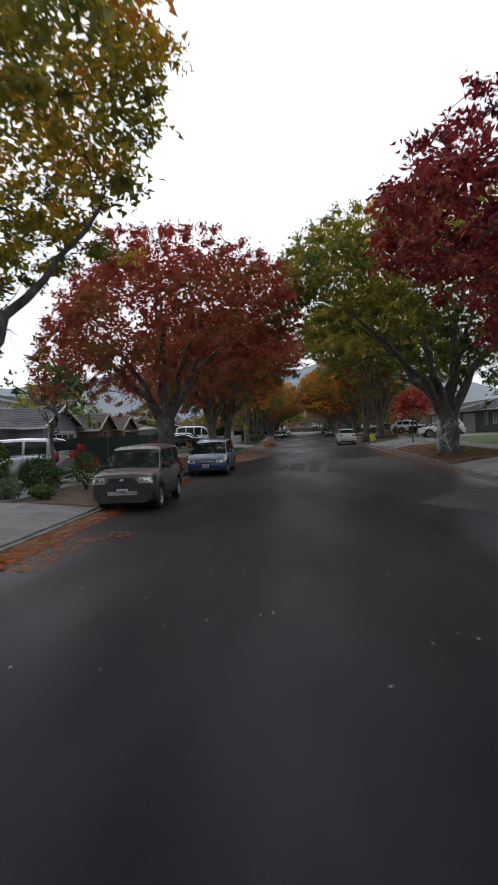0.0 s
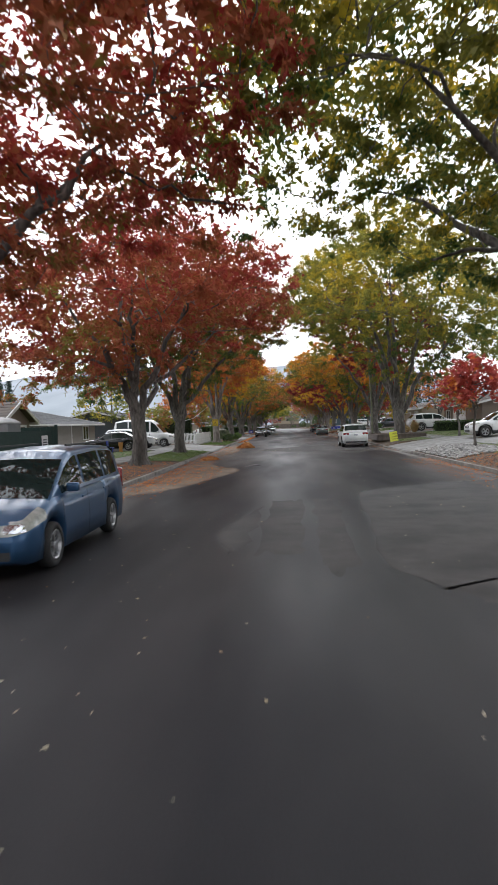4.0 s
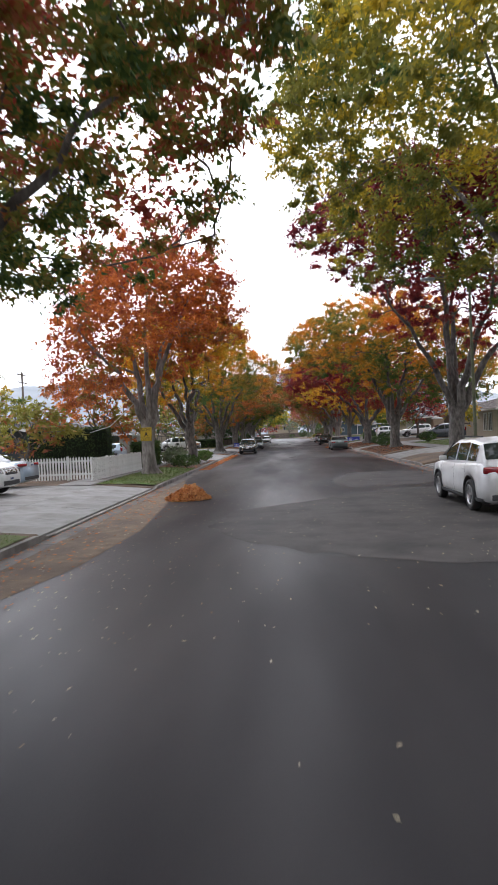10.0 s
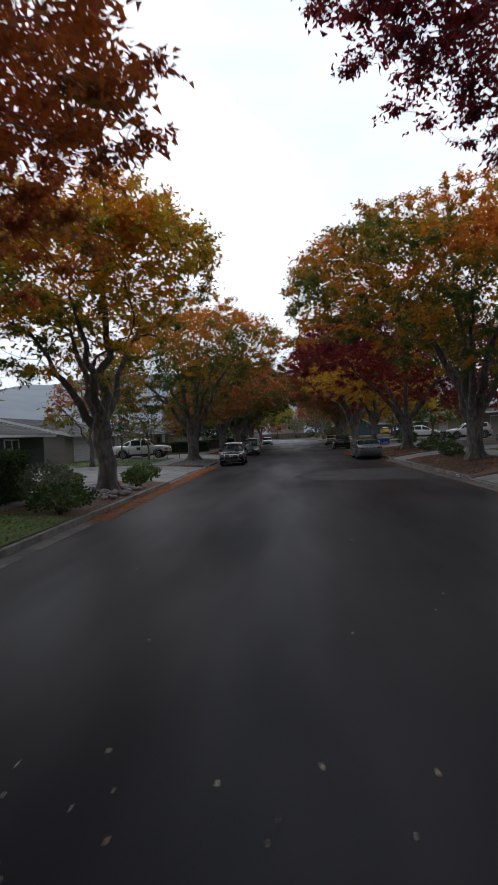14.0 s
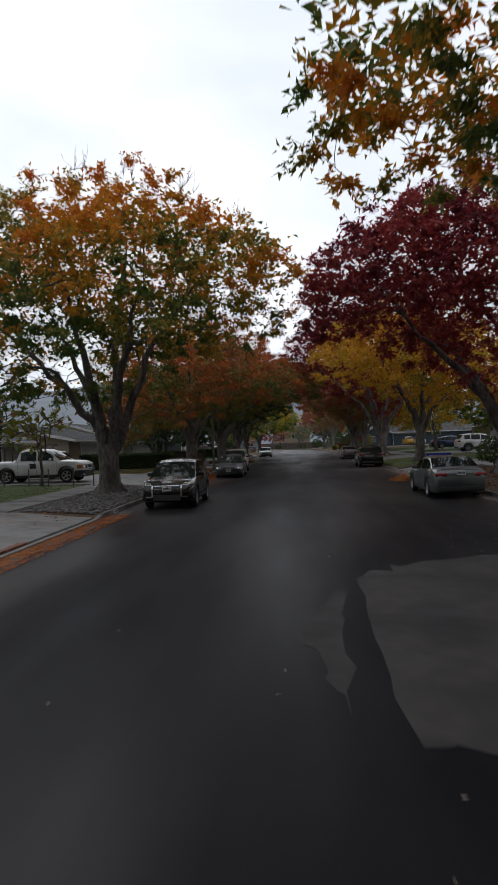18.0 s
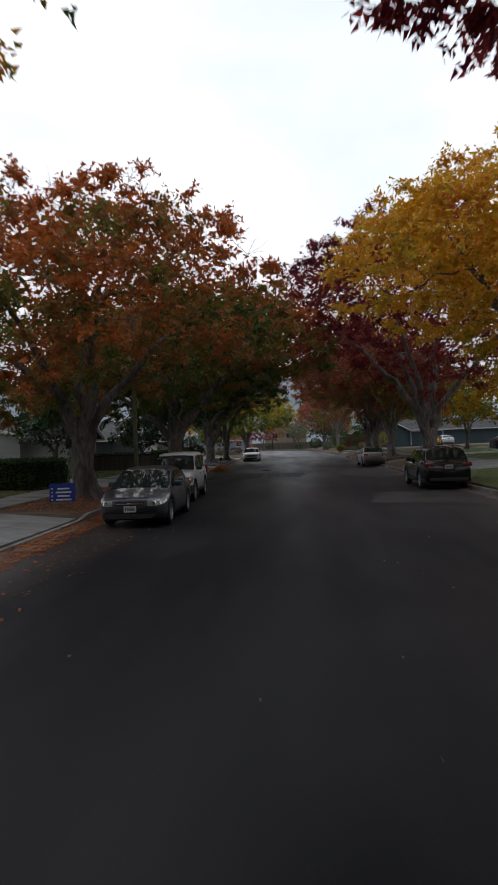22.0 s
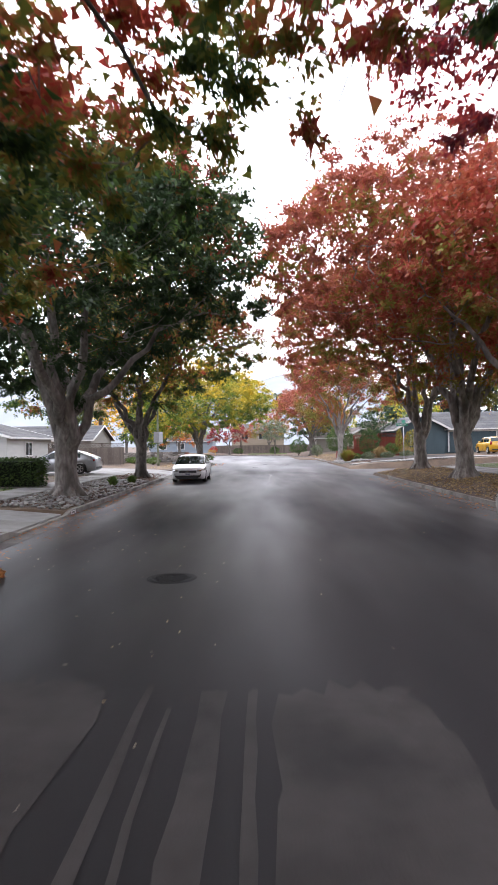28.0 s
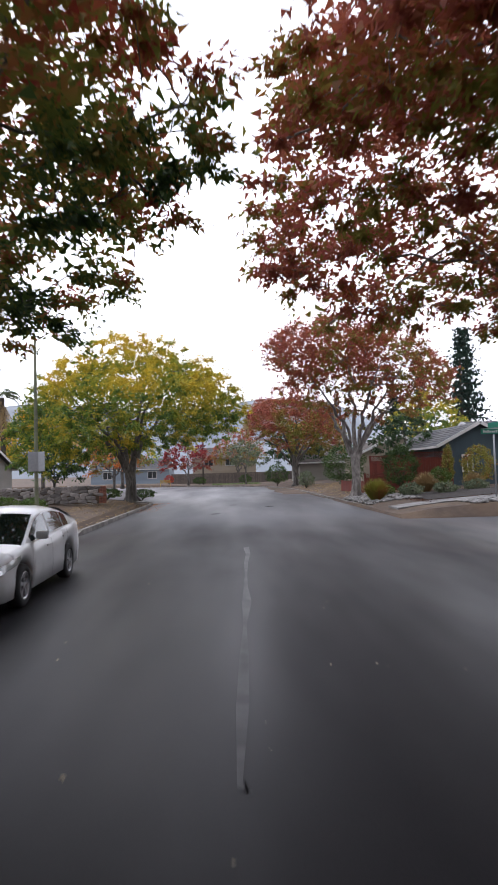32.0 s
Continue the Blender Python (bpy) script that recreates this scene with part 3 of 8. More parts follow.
def tree(x, y, height, radius, kind, seed, fork=2.3, trunk=0.34, bark=None, lean=(0, 0), low=0.27, density=1.0, leaf=0.14, bare=0.0, spread=1.0,
         z=None, name="street_tree", label="", group="street trees"):
    """A vase-shaped tree: stems from a low fork, branches that divide out to a domed, uneven shell of leafy sprays."""
    rng = np.random.default_rng(seed)
    street = name == "street_tree"
    # the outermost sprays reach past the shell
    height, radius = (height - 0.8, radius - 0.5) if street else (height - 0.4, radius - 0.3)
    v, f = [], []
    top = np.array([lean[0] * 0.12, lean[1] * 0.12, fork])
    pts = np.array([[0, 0, -0.25], [0, 0, 0.05], [0, 0, fork * 0.12], [top[0] * 0.3, top[1] * 0.3, fork * 0.45], top * [0.7, 0.7, 0.8], top])
    pts[3:5, :2] += rng.normal(0, 0.05, (2, 2))
    tube(v, f, pts, [trunk * 1.75, trunk * 1.5, trunk * 1.16, trunk, trunk * 1.02, trunk * 1.12], 14)
    for i in range(6):
        a = rng.uniform(0, 6.28)
        e = np.array([math.cos(a), math.sin(a), 0])
        tube(v, f, [e * trunk * 0.6 + [0, 0, 0.45], e * trunk * 1.3 + [0, 0, 0.12], e * trunk * 2.1 + [0, 0, -0.1]], [trunk * 0.4, trunk * 0.35, trunk * 0.15], 6)

    # the crown's shell: lobed in plan, domed above, hollow over the stems below
    ph = rng.uniform(0, 6.28, 6)
    rim = max(fork + 0.4, height * low * 1.4)
    road_way = 0.0 if x < 0 else math.pi

    def edge_of(az):
        return rim + (height * (0.03 + 0.115 * np.cos(az - road_way)) if street else 0.0)

    def lobed(az):
        return radius * spread * (1 + 0.06 * np.sin(2 * az + ph[0]) + 0.06 * np.sin(3 * az + ph[1]) + 0.05 * np.sin(5 * az + ph[2]))

    def ceiling_of(rho, az):
        e = edge_of(az) + (1.4 if street else 0.6)
        return e + (height - e) * np.maximum(0, 1 - rho ** 1.9) ** 0.68 * (1 + 0.07 * np.sin(3 * az + ph[3] + 4 * rho) * rho)

    def under_of(rho, az):
        e, rise = edge_of(az), fork + (height - fork) * 0.12
        return rise + (e - rise) * np.minimum(1, rho / 0.8) ** 1.4 + 0.5 * np.sin(4 * az + ph[4]) * rho

    area = 2.6 * math.pi * radius * radius * 0.55 + 2 * math.pi * radius * (height - rim) * 0.32
    want = int(area * (1.25 if street else 0.75))
    m = want * 5
    az, rho = rng.uniform(0, 2 * math.pi, m), np.sqrt(rng.uniform(0, 1, m))
    zt, zb = ceiling_of(rho, az), under_of(rho, az)
    u = rng.uniform(0, 1, m)
    pick = rng.uniform(0, 1, m)
    u = np.where(pick < 0.52, 1 - 0.3 * u, np.where(pick > 0.8, 0.3 * u, u))
    zz = zb + (zt - zb) * u
    rr = rho * lobed(az)
    cand = np.stack([lean[0] + rr * np.cos(az), lean[1] + rr * np.sin(az), zz], 1)
    # keep sprays apart, so that the roof is even with small gaps
    gap = 0.72 if street else 0.6
    kept, cells = [], {}
    for i, p in enumerate(cand):
        if zt[i] - zb[i] < 0.15 and rng.uniform() < 0.5:
            continue
        key = tuple(np.floor(p / gap).astype(int))
        if any(np.sum((cand[j] - p) ** 2) < gap * gap for dx in (-1, 0, 1) for dy in (-1, 0, 1) for dz in (-1, 0, 1) for j in cells.get((key[0] + dx, key[1] + dy, key[2] + dz), ())):
            continue
        cells.setdefault(key, []).append(i)
        kept.append(i)
        if len(kept) >= want:
            break
    sp, sp_u = cand[kept], u[kept]

    # stems, then ever finer branches towards the sprays
    nodes = (np.array([top]), np.array([[0, 0, 1.0]]), np.array([trunk]))
    stems = 5 + int(rng.integers(0, 3)) if street else 4
    for k in range(stems):
        a = 2 * math.pi * k / stems + rng.uniform(-0.3, 0.3) + seed
        rho_k = rng.uniform(0.42, 0.72) if k else 0.15
        out = rho_k * radius * spread
        e = np.array([lean[0] + out * math.cos(a), lean[1] + out * math.sin(a), fork + (height - fork) * (0.86 - 0.62 * rho_k) * rng.uniform(0.9, 1.05)])
        s = top + np.array([math.cos(a), math.sin(a), 0]) * trunk * 0.45 + [0, 0, rng.uniform(-0.35, 0.0) - 0.1]
        limb = bend(s, e, np.array([math.cos(a) * out * 0.2, math.sin(a) * out * 0.2, (e[2] - fork) * 0.5]), 11, rng, 0.1)
        rads = 0.035 + (trunk * rng.uniform(0.5, 0.66) - 0.035) * np.linspace(1, 0, 11) ** 0.9
        tube(v, f, limb, rads, 9)
        nodes = grown(nodes, limb[2:], rads[2:])
    order = rng.permutation(len(sp))
    for count, n_pts, seg, cap, tip, wob in ((12 + int(radius * 1.6), 8, 6, 0.11, 0.028, 0.03), (30 + int(radius * 7), 5, 4, 0.05, 0.014, 0.035)):
        pick = order[:min(count, len(sp))]
        order = order[len(pick):]
        for i in sorted(pick, key=lambda i: float(np.sum((sp[i] - top) ** 2))):
            b, r0 = joined(nodes, sp[i], 0.08, rng, n_pts, wob)
            rads = tip + (max(tip, min(cap, r0 * 0.7)) - tip) * np.linspace(1, 0, n_pts)
            tube(v, f, b, rads, seg)
            nodes = grown(nodes, b[1:], rads[1:])
    for i in sorted(order, key=lambda i: float(np.sum((sp[i] - top) ** 2))):
        b, r0 = joined(nodes, sp[i], 0.06, rng, 3, 0.04)
        rads = np.linspace(max(0.012, min(0.028, r0 * 0.7)), 0.008, 3)
        tube(v, f, b, rads, 3)
        nodes = grown(nodes, b[1:], rads[1:])

    mid = np.array([lean[0], lean[1], fork + (height - fork) * 0.3])
    heads = (sp - mid) / (np.linalg.norm(sp - mid, axis=1)[:, None] + 1e-6)
    full = rng.uniform(0, 1, len(sp)) > bare * (0.25 + 1.1 * np.maximum(0, sp[:, 2] / height - 0.45))
    shell, under = sp_u > 0.68, sp_u < 0.34
    size = leaf * (1.0 if street else 1.1)
    rich = density ** 0.75 * (1.0 if street else 0.62)
    tris = []
    for mask, per, k, ln, wide in ((full & shell, 124 * rich, 1.0, 0.86, 0.34), (full & under, 140 * rich, 0.95, 0.9, 0.34), (full & ~shell & ~under, 66 * rich, 1.15, 0.86, 0.38)):
        if mask.any():
            t, fan, reach = spray_leaves(sp[mask], heads[mask], per, rng, size * k, ln, wide)
            tris.append(t)
            if street:
                for c, g, q in zip(sp[mask][::3], fan[::3], reach[::3]):
                    tube(v, f, [c - g[0] * 0.1, c + g[0] * q[0] * 0.75], [0.009, 0.003], 3)
    for c, h in zip(sp[~full], heads[~full]):
        for j in range(5):
            g = h + rng.normal(0, 0.5, 3) + [0, 0, 0.3]
            tube(v, f, [c, c + g * 0.22 + rng.normal(0, 0.06, 3), c + g * rng.uniform(0.3, 0.5)], [0.009, 0.006, 0.003], 3)
    # the shaded clusters deep in the roof of leaves
    deep = np.repeat(np.arange(len(cand)), rng.poisson((50000 if street else 7000) * radius / 8 * density / len(cand) * np.clip((u - 0.22) * (0.84 - u) * 16, 0, 1.35) * (1 - 0.5 * bare) * (rho < 0.95)))
    dc = cand[deep] + rng.normal(0, 0.3, (len(deep), 3))
    ld = rng.normal(0, 1, dc.shape) * [1, 1, 0.5] - [0, 0, 0.3]
    ld /= np.linalg.norm(ld, axis=1)[:, None]
    wd = np.cross(ld, rng.normal(0, 0.9, dc.shape) + [0, 0, 1])
    wd *= (size * 1.4 * rng.uniform(0.6, 1.2, len(deep)) / (np.linalg.norm(wd, axis=1) + 1e-9))[:, None]
    ld = ld * (size * 1.9 * rng.uniform(0.6, 1.2, len(deep)))[:, None]
    tris.append(np.stack([dc - wd * 0.5, dc + wd * 0.5 + ld * 0.25, dc + ld], 1))
    root = thing(name, x, y, ground_z(x) if z is None else z, 0, label, "tree", group)
    part("trunk", mesh_of("trunk", v, f, bark or BARK, True), root)
    part("crown", leaves_mesh("crown", np.zeros((0, 4, 3)), np.concatenate(tris), leaves_of(kind)), root)
    return root


TREES = [
    # x, y, height, radius, leaves, seed, extra, label
    (-7.6, 13, 13.8, 5.8, "olive_yellow", 1, dict(bare=0.15, low=0.34, density=1), "broad street tree with thin olive and yellow leaves"),
    (-6.95, 31.4, 13.7, 7.4, "red", 2, dict(fork=2.6, trunk=0.42, bare=0.25, density=1.2), "street tree with red autumn leaves and bare twigs"),
    (-7.4, 50.8, 13.8, 7.6, "red", 3, dict(fork=2.7, bare=0.35, density=1.25), "street tree with red autumn leaves beside a parked van"),
    (-7.6, 63.6, 15, 8.4, "olive_red", 4, dict(fork=2.6, density=1.45), "street tree with dark olive and red leaves"),
    (-7.6, 86.4, 14.6, 5.7, "rose_orange", 5, dict(fork=2.9, bark=BARK_PALE, bare=0.2, density=1.4), "street tree with orange and rust leaves, yellow sign on trunk"),
    (-7.1, 98.8, 13.3, 5.3, "gold_green", 6, dict(lean=(-0.5, 0), low=0.34, fork=2.4, density=1.3), "street tree with green and gold leaves beside shrubs"),
    (-7.7, 124.4, 14.7, 7.8, "green_orange", 7, dict(low=0.26, fork=2.0, trunk=0.42, bare=0.25, density=1.3), "spreading street tree with orange and olive leaves among stones"),
    (-7.3, 144, 12.7, 7.2, "orange", 8, dict(low=0.2, fork=2.3, trunk=0.4, bare=0.2, density=1.3), "spreading street tree with orange leaves beside a lawn sign"),
    (-7.1, 161.2, 12.8, 10.6, "olive_red", 9, dict(fork=2.4, trunk=0.46, bark=BARK_PALE, density=2), "pale-barked street tree in a timber planter, dark olive leaves"),
    (-7.15, 179.7, 15, 7.6, "dark_green", 10, dict(low=0.23, fork=2.1, trunk=0.4, bark=BARK_PALE, density=2), "street tree with drooping dark green leaves on a stone bed"),
    (-6.95, 192.7, 12.8, 7, "olive_red", 11, dict(fork=2.2, trunk=0.3, density=1.45), "street tree with dark olive and rust leaves"),
    (9, 17, 11.6, 7.3, "crimson", 12, dict(fork=2.4, bare=0.2, density=1.2), "street tree with dark crimson leaves"),
    (8.5, 36, 16.2, 10.5, "green_gold", 13, dict(fork=2.3, trunk=0.5, density=1.5), "large street tree, green and yellow leaves, webbed trunk"),
    (9.6, 74.2, 20.5, 11, "green_gold", 14, dict(fork=2.4, trunk=0.45, density=1.5), "large street tree with green and yellow leaves in a planter"),
    (9.7, 89.5, 18.5, 8.8, "crimson", 15, dict(fork=2.7, trunk=0.42, low=0.4, density=1.4), "tall street tree with dark crimson leaves"),
    (9.5, 107.8, 15, 9.3, "green_orange", 16, dict(fork=2.3, trunk=0.4, density=1.4), "street tree with green and orange leaves on a mulch mound"),
    (9.8, 127.3, 14.3, 9, "crimson", 17, dict(fork=2.2, trunk=0.42, density=1.35), "street tree with dark crimson leaves"),
    (9.6, 145.2, 13.4, 7.3, "gold", 18, dict(fork=2.6, trunk=0.32, density=1.25), "street tree with golden yellow and rust leaves"),
    (9.6, 164, 18.2, 10.4, "crimson", 19, dict(fork=2.2, trunk=0.46, bark=BARK_PALE, bare=0.25, density=1.35), "pale-barked street tree with crimson leaves and bare twigs"),
    (9.5, 178.4, 12.5, 6.2, "red_olive", 20, dict(fork=2.2, bark=BARK_PALE), "street tree with olive and red leaves"),
    (9.1, 185, 16.5, 9, "rust_red", 21, dict(fork=2.4, trunk=0.38, bark=BARK_PALE, density=1.35), "street tree with rust red and olive leaves on dry straw"),
    (9.6, 194.2, 14.5, 9.6, "rust_red", 22, dict(fork=2.3, trunk=0.36, bark=BARK_PALE, density=1.45), "corner street tree with rust red leaves"),
    (8.1, 218.6, 12, 6.0, "rust_red", 23, dict(fork=2.6, trunk=0.26, bark=BARK_PALE, bare=0.3, low=0.4), "pale-trunked tree with thin rust red leaves"),
    (8.0, 250.0, 12.4, 6.4, "rust_red", 24, dict(fork=2.2, trunk=0.28), "rounded tree with brick red leaves"),
    (-6.6, 225.4, 12.6, 9.2, "yellow_green", 25, dict(low=0.2, fork=2.4, trunk=0.36, density=1.25), "broad tree with yellow and green leaves by the corner"),
]
# ---- ground, road, kerbs ----
def on_road(x, y):
    if y < 222.0:
        right = 7.0
        if 196.5 < y < 205.5:
            right = 400.0
        return -5.75 < x < right
    far = float(np.interp(x, [-200, -30, -8, 3, 6.6, 7.2], [300, 284, 274, 265, 250, 222]))
    near = float(np.interp(x, [-200, -40, -20, -9, -5, -4.4], [285, 262, 244, 230, 223.5, 222]))
    return x < 7.2 and near - 1.1 < y < far


def sheet(name, xs, ys, height, mat):
    v = [(x, y, height(x, y)) for y in ys for x in xs]
    w = len(xs)
    f = [(j * w + i, j * w + i + 1, (j + 1) * w + i + 1, (j + 1) * w + i) for j in range(len(ys) - 1) for i in range(w - 1)]
    return mesh_of(name, v, f, mat)


# driveways: side, y from, y to, x of the far end
DRIVES = [(-1, 9.5, 17.2, -16), (-1, 24.2, 29.0, -10), (-1, 67.2, 79.0, -22), (-1, 104.0, 116.8, -22), (-1, 129.0, 135.5, -22), (-1, 134.5, 139.0, -14), (-1, 149.0, 154.6, -20),
          (-1, 171.5, 175.2, -16), (-1, 193.6, 203.0, -40), (1, 23.0, 30.0, 24), (1, 57.0, 66.5, 24), (1, 83.0, 87.0, 24), (1, 94.0, 100.5, 24), (1, 115.0, 119.5, 26), (1, 134.5, 140.5, 26),
          (1, 153.0, 160.0, 28), (1, 169.5, 174.0, 28)]



def in_drive(side, y):
    return any(s == side and a < y < b for s, a, b, _ in DRIVES)


def drive_z(x):
    """A driveway rises from the lowered kerb to the yard."""
    k = min(1.0, max(0.0, ((-5.94 - x) if x < 0 else (x - 7.19)) / 2.6))
    return ground_z(x) * k + 0.05 * (1 - k)


gx = sorted({-3000, -1200, -500, -200, -100, *range(-60, -8, 2), -8, -7, -5.95, -5.7, -3, 0, 3, 6.95, 7.15, 7.8, 8.5, *range(10, 60, 2), 100, 200, 500, 1200, 3000})
gy = sorted({*[e for d in DRIVES for e in (d[1] - 0.15, d[1] + 0.05, d[2] - 0.05, d[2] + 0.15)], -1500, -500, -150, -60, *range(-40, 190, 6), *np.arange(190, 292, 1.0), 300, 340, 400, 600, 1200, 3000})
ground = new("ground", sheet("ground", gx, gy, lambda x, y: -0.12 if on_road(x, y) else drive_z(x) - 0.08 if abs(x) < 11 and in_drive(-1 if x < 0 else 1, y) else ground_z(x) - 0.03 + 0.02 * math.sin(x * 1.3 + y * 0.7), SOIL))
tagged(ground, "brown soil and dry yard ground beside the street", "ground", kind="structure")

road_v = [(-5.75, -60, 0), (7.0, -60, 0), (7.0, 193.2, 0), (8.0, 195.4, 0), (10.5, 196.4, 0), (400, 196.4, 0), (400, 205.6, 0), (11.5, 205.6, 0), (8.6, 207.0, 0), (7.2, 210.0, 0),
          (7.2, 222, 0), (7.0, 244, 0), (5.5, 256, 0), (2, 265, 0), (-8, 274, 0), (-30, 284, 0), (-200, 300, 0), (-200, 285, 0), (-40, 262, 0), (-20, 244, 0), (-9, 230, 0),
          (-5.6, 224.4, 0), (-4.6, 221, 0), (-4.9, 200, 0), (-5.75, 197, 0)]
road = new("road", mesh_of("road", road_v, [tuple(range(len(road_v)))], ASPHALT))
tagged(road, "damp dark asphalt residential street with drier patches", "road", kind="structure")

GUTTER_MAT = material("gutter_concrete", (0.17, 0.155, 0.14), 0.85, color2=(0.11, 0.1, 0.09), scale=3, bump=0.3, bump_scale=50, dark=(0.07, 0.06, 0.055), dark_scale=0.7, obj_random=0.12)
def kerb_line(name, pts, label, width=0.17):
    """A kerb of cast lengths along a polyline, each a piece of its own with a joint between; it dips at driveways."""
    root = tagged(new(name), label, "kerb", kind="structure")
    for (x0, y0, h0), (x1, y1, h1) in zip(pts[:-1], pts[1:]):
        d = Vector((x1 - x0, y1 - y0, 0))
        n = Vector((-d.y, d.x, 0)).normalized()
        g = d.normalized() * 0.006
        v = []
        for (x, y, h, sg) in ((x0, y0, h0, 1), (x1, y1, h1, -1)):
            c = Vector((x, y, 0)) + g * sg
            for o, z in ((-0.5, -0.1), (-0.5, h - 0.03), (-0.36, h), (0.5, h + 0.005), (0.5, -0.1)):
                v.append(c + n * (o * width) + Vector((0, 0, z)))
        f = [(i, i + 1, i + 6, i + 5) for i in range(4)] + [(0, 5, 9, 4), (4, 3, 2, 1, 0), (5, 6, 7, 8, 9)]
        part("kerb_stone", mesh_of("kerb_stone", v, f, KERB), root)
    return root


def kerb_pts(side, x, y0, y1, step=2.4):
    ys = [y0]
    edges = sorted(e for s, a, b, _ in DRIVES if s == side for e in (a - 0.5, a + 0.1, b - 0.1, b + 0.5) if y0 < e < y1)
    while ys[-1] < y1 - 0.2:
        nxt = min([ys[-1] + step, y1] + [e for e in edges if e > ys[-1] + 0.05])
        ys.append(nxt)
    ys = [ys[i] for i in range(len(ys))]
    order = ys if side > 0 else ys
    return [(x, y, 0.045 if in_drive(side, y) else 0.15) for y in order]


kerb_line("kerb_west", list(reversed(kerb_pts(-1, -5.84, -40, 197))), "worn concrete kerb with leaves along it")
kerb_line("kerb_west_corner", [(-9, 230.0, 0.15), (-7.2, 226.8, 0.15), (-5.7, 224.4, 0.15), (-4.9, 222.6, 0.15), (-4.68, 220.5, 0.15), (-4.72, 217.5, 0.15), (-4.78, 214.5, 0.15), (-4.83, 211.5, 0.15),
                              (-4.88, 208.5, 0.15), (-4.93, 205.5, 0.15), (-4.98, 203.2, 0.15), (-5.0, 202.6, 0.05)], "pale concrete kerb round the corner verge")
kerb_line("kerb_east", kerb_pts(1, 7.09, -40, 190.0) + [(7.15, 191.5, 0.15), (7.4, 193.2, 0.15), (8.0, 194.7, 0.15), (9.0, 195.8, 0.15), (10.5, 196.4, 0.15), (13, 196.5, 0.15), (16, 196.5, 0.15),
          (20, 196.5, 0.15), (30, 196.5, 0.15)], "worn concrete kerb curving round the corner")
kerb_line("kerb_far", [(30, 205.5, 0.15), (20, 205.5, 0.15), (14, 205.5, 0.15), (11.5, 205.6, 0.1), (9.8, 206.2, 0.04), (8.2, 207.6, 0.04), (7.4, 209.6, 0.12), (7.28, 212, 0.15), (7.28, 216, 0.15), (7.28, 220, 0.15),
                      (7.2, 226, 0.15), (7.2, 232, 0.15), (7.1, 240, 0.15), (6.7, 247, 0.15), (5.6, 255.8, 0.15), (4, 260.5, 0.15), (2, 264.8, 0.15), (-3, 269.5, 0.15), (-8, 273.8, 0.15), (-18, 279, 0.15), (-30, 284, 0.15)],
          "concrete kerb along the outside of the bend")


def strip(name, x0, x1, y0, y1, mat, lift, label, category="pavement", panels=0.0, kind="structure", zf=None):
    """Flat paving from y0 to y1 that follows the verge; with panels, each slab is a piece of its own."""
    zf = zf or ground_z
    root = tagged(new(name), label, category, kind=kind)
    n = max(1, round((y1 - y0) / panels)) if panels else 1
    bits = max(1, round(abs(x1 - x0) / 2.2)) if panels else max(1, round(abs(x1 - x0) / 2.0))
    for i in range(n):
        a, b = y0 + (y1 - y0) * i / n, y0 + (y1 - y0) * (i + 1) / n
        gap = 0.008 if panels else 0
        for k in range(bits):
            u, w = x0 + (x1 - x0) * k / bits, x0 + (x1 - x0) * (k + 1) / bits
            if u > w:
                u, w = w, u
            cx, cy = (u + w) / 2, (a + b) / 2
            zs = [zf(u) + lift - zf(cx) - 0.0, zf(w) + lift - zf(cx)]
            jit = random.uniform(-0.004, 0.004)
            U, W, A, B = u + gap - cx, w - gap - cx, a + gap - cy, b - gap - cy
            v = [(U, A, zs[0]), (W, A, zs[1]), (W, B, zs[1]), (U, B, zs[0])]
            v += [(p[0], p[1], p[2] - 0.12) for p in v]
            me = mesh_of("slab", v, [(0, 1, 2, 3), (4, 5, 1, 0), (5, 6, 2, 1), (6, 7, 3, 2), (7, 4, 0, 3)], mat)
            part("slab", me, root, at=(cx, cy, zf(cx) + jit))
    return root


# gutters
for nm, xa, xb, ya, yb in (("gutter_west", -5.3, -5.755, -40, 197), ("gutter_east", 6.55, 7.005, -40, 192)):
    strip(nm, xa, xb, ya, yb, GUTTER_MAT, 0.006, "concrete gutter strip stained by leaves", "gutter", panels=4.8, zf=lambda x: 0.0)
# pavements, cut at the driveways
for side, xa, xb, y_end in ((-1, -8.55, -9.95, 197), (1, 10.7, 12.1, 194)):
    y = -20.0
    stops = sorted((a, b) for s, a, b, _ in DRIVES if s == side) + [(y_end, y_end)]
    for a, b in stops:
        if a > y:
            strip("pavement", xa, xb, y, a, CONCRETE, 0.035, "grey concrete pavement slabs", panels=1.5)
        y = max(y, b)
for s, a, b, xe in DRIVES:
    edge = -5.94 if s < 0 else 7.19
    strip("driveway", edge, xe, a, b, CONCRETE, 0.03 if s < 0 else 0.03, "grey concrete driveway in large slabs", "driveway", panels=(b - a) / max(1, round((b - a) / 2.6)),
          zf=drive_z)
# ---- cars ----
def car_paint(name, color, metal=0.0, rough=0.3, coat=0.5):
    return material("paint_" + name, color, rough, metal, color2=[c * 0.93 for c in color], scale=1.5, coat=coat, spec=0.5 if coat > 0.2 else 0.25, bump=0.02, bump_scale=200, dark=[c * 0.8 + 0.012 for c in color], dark_scale=2.5)


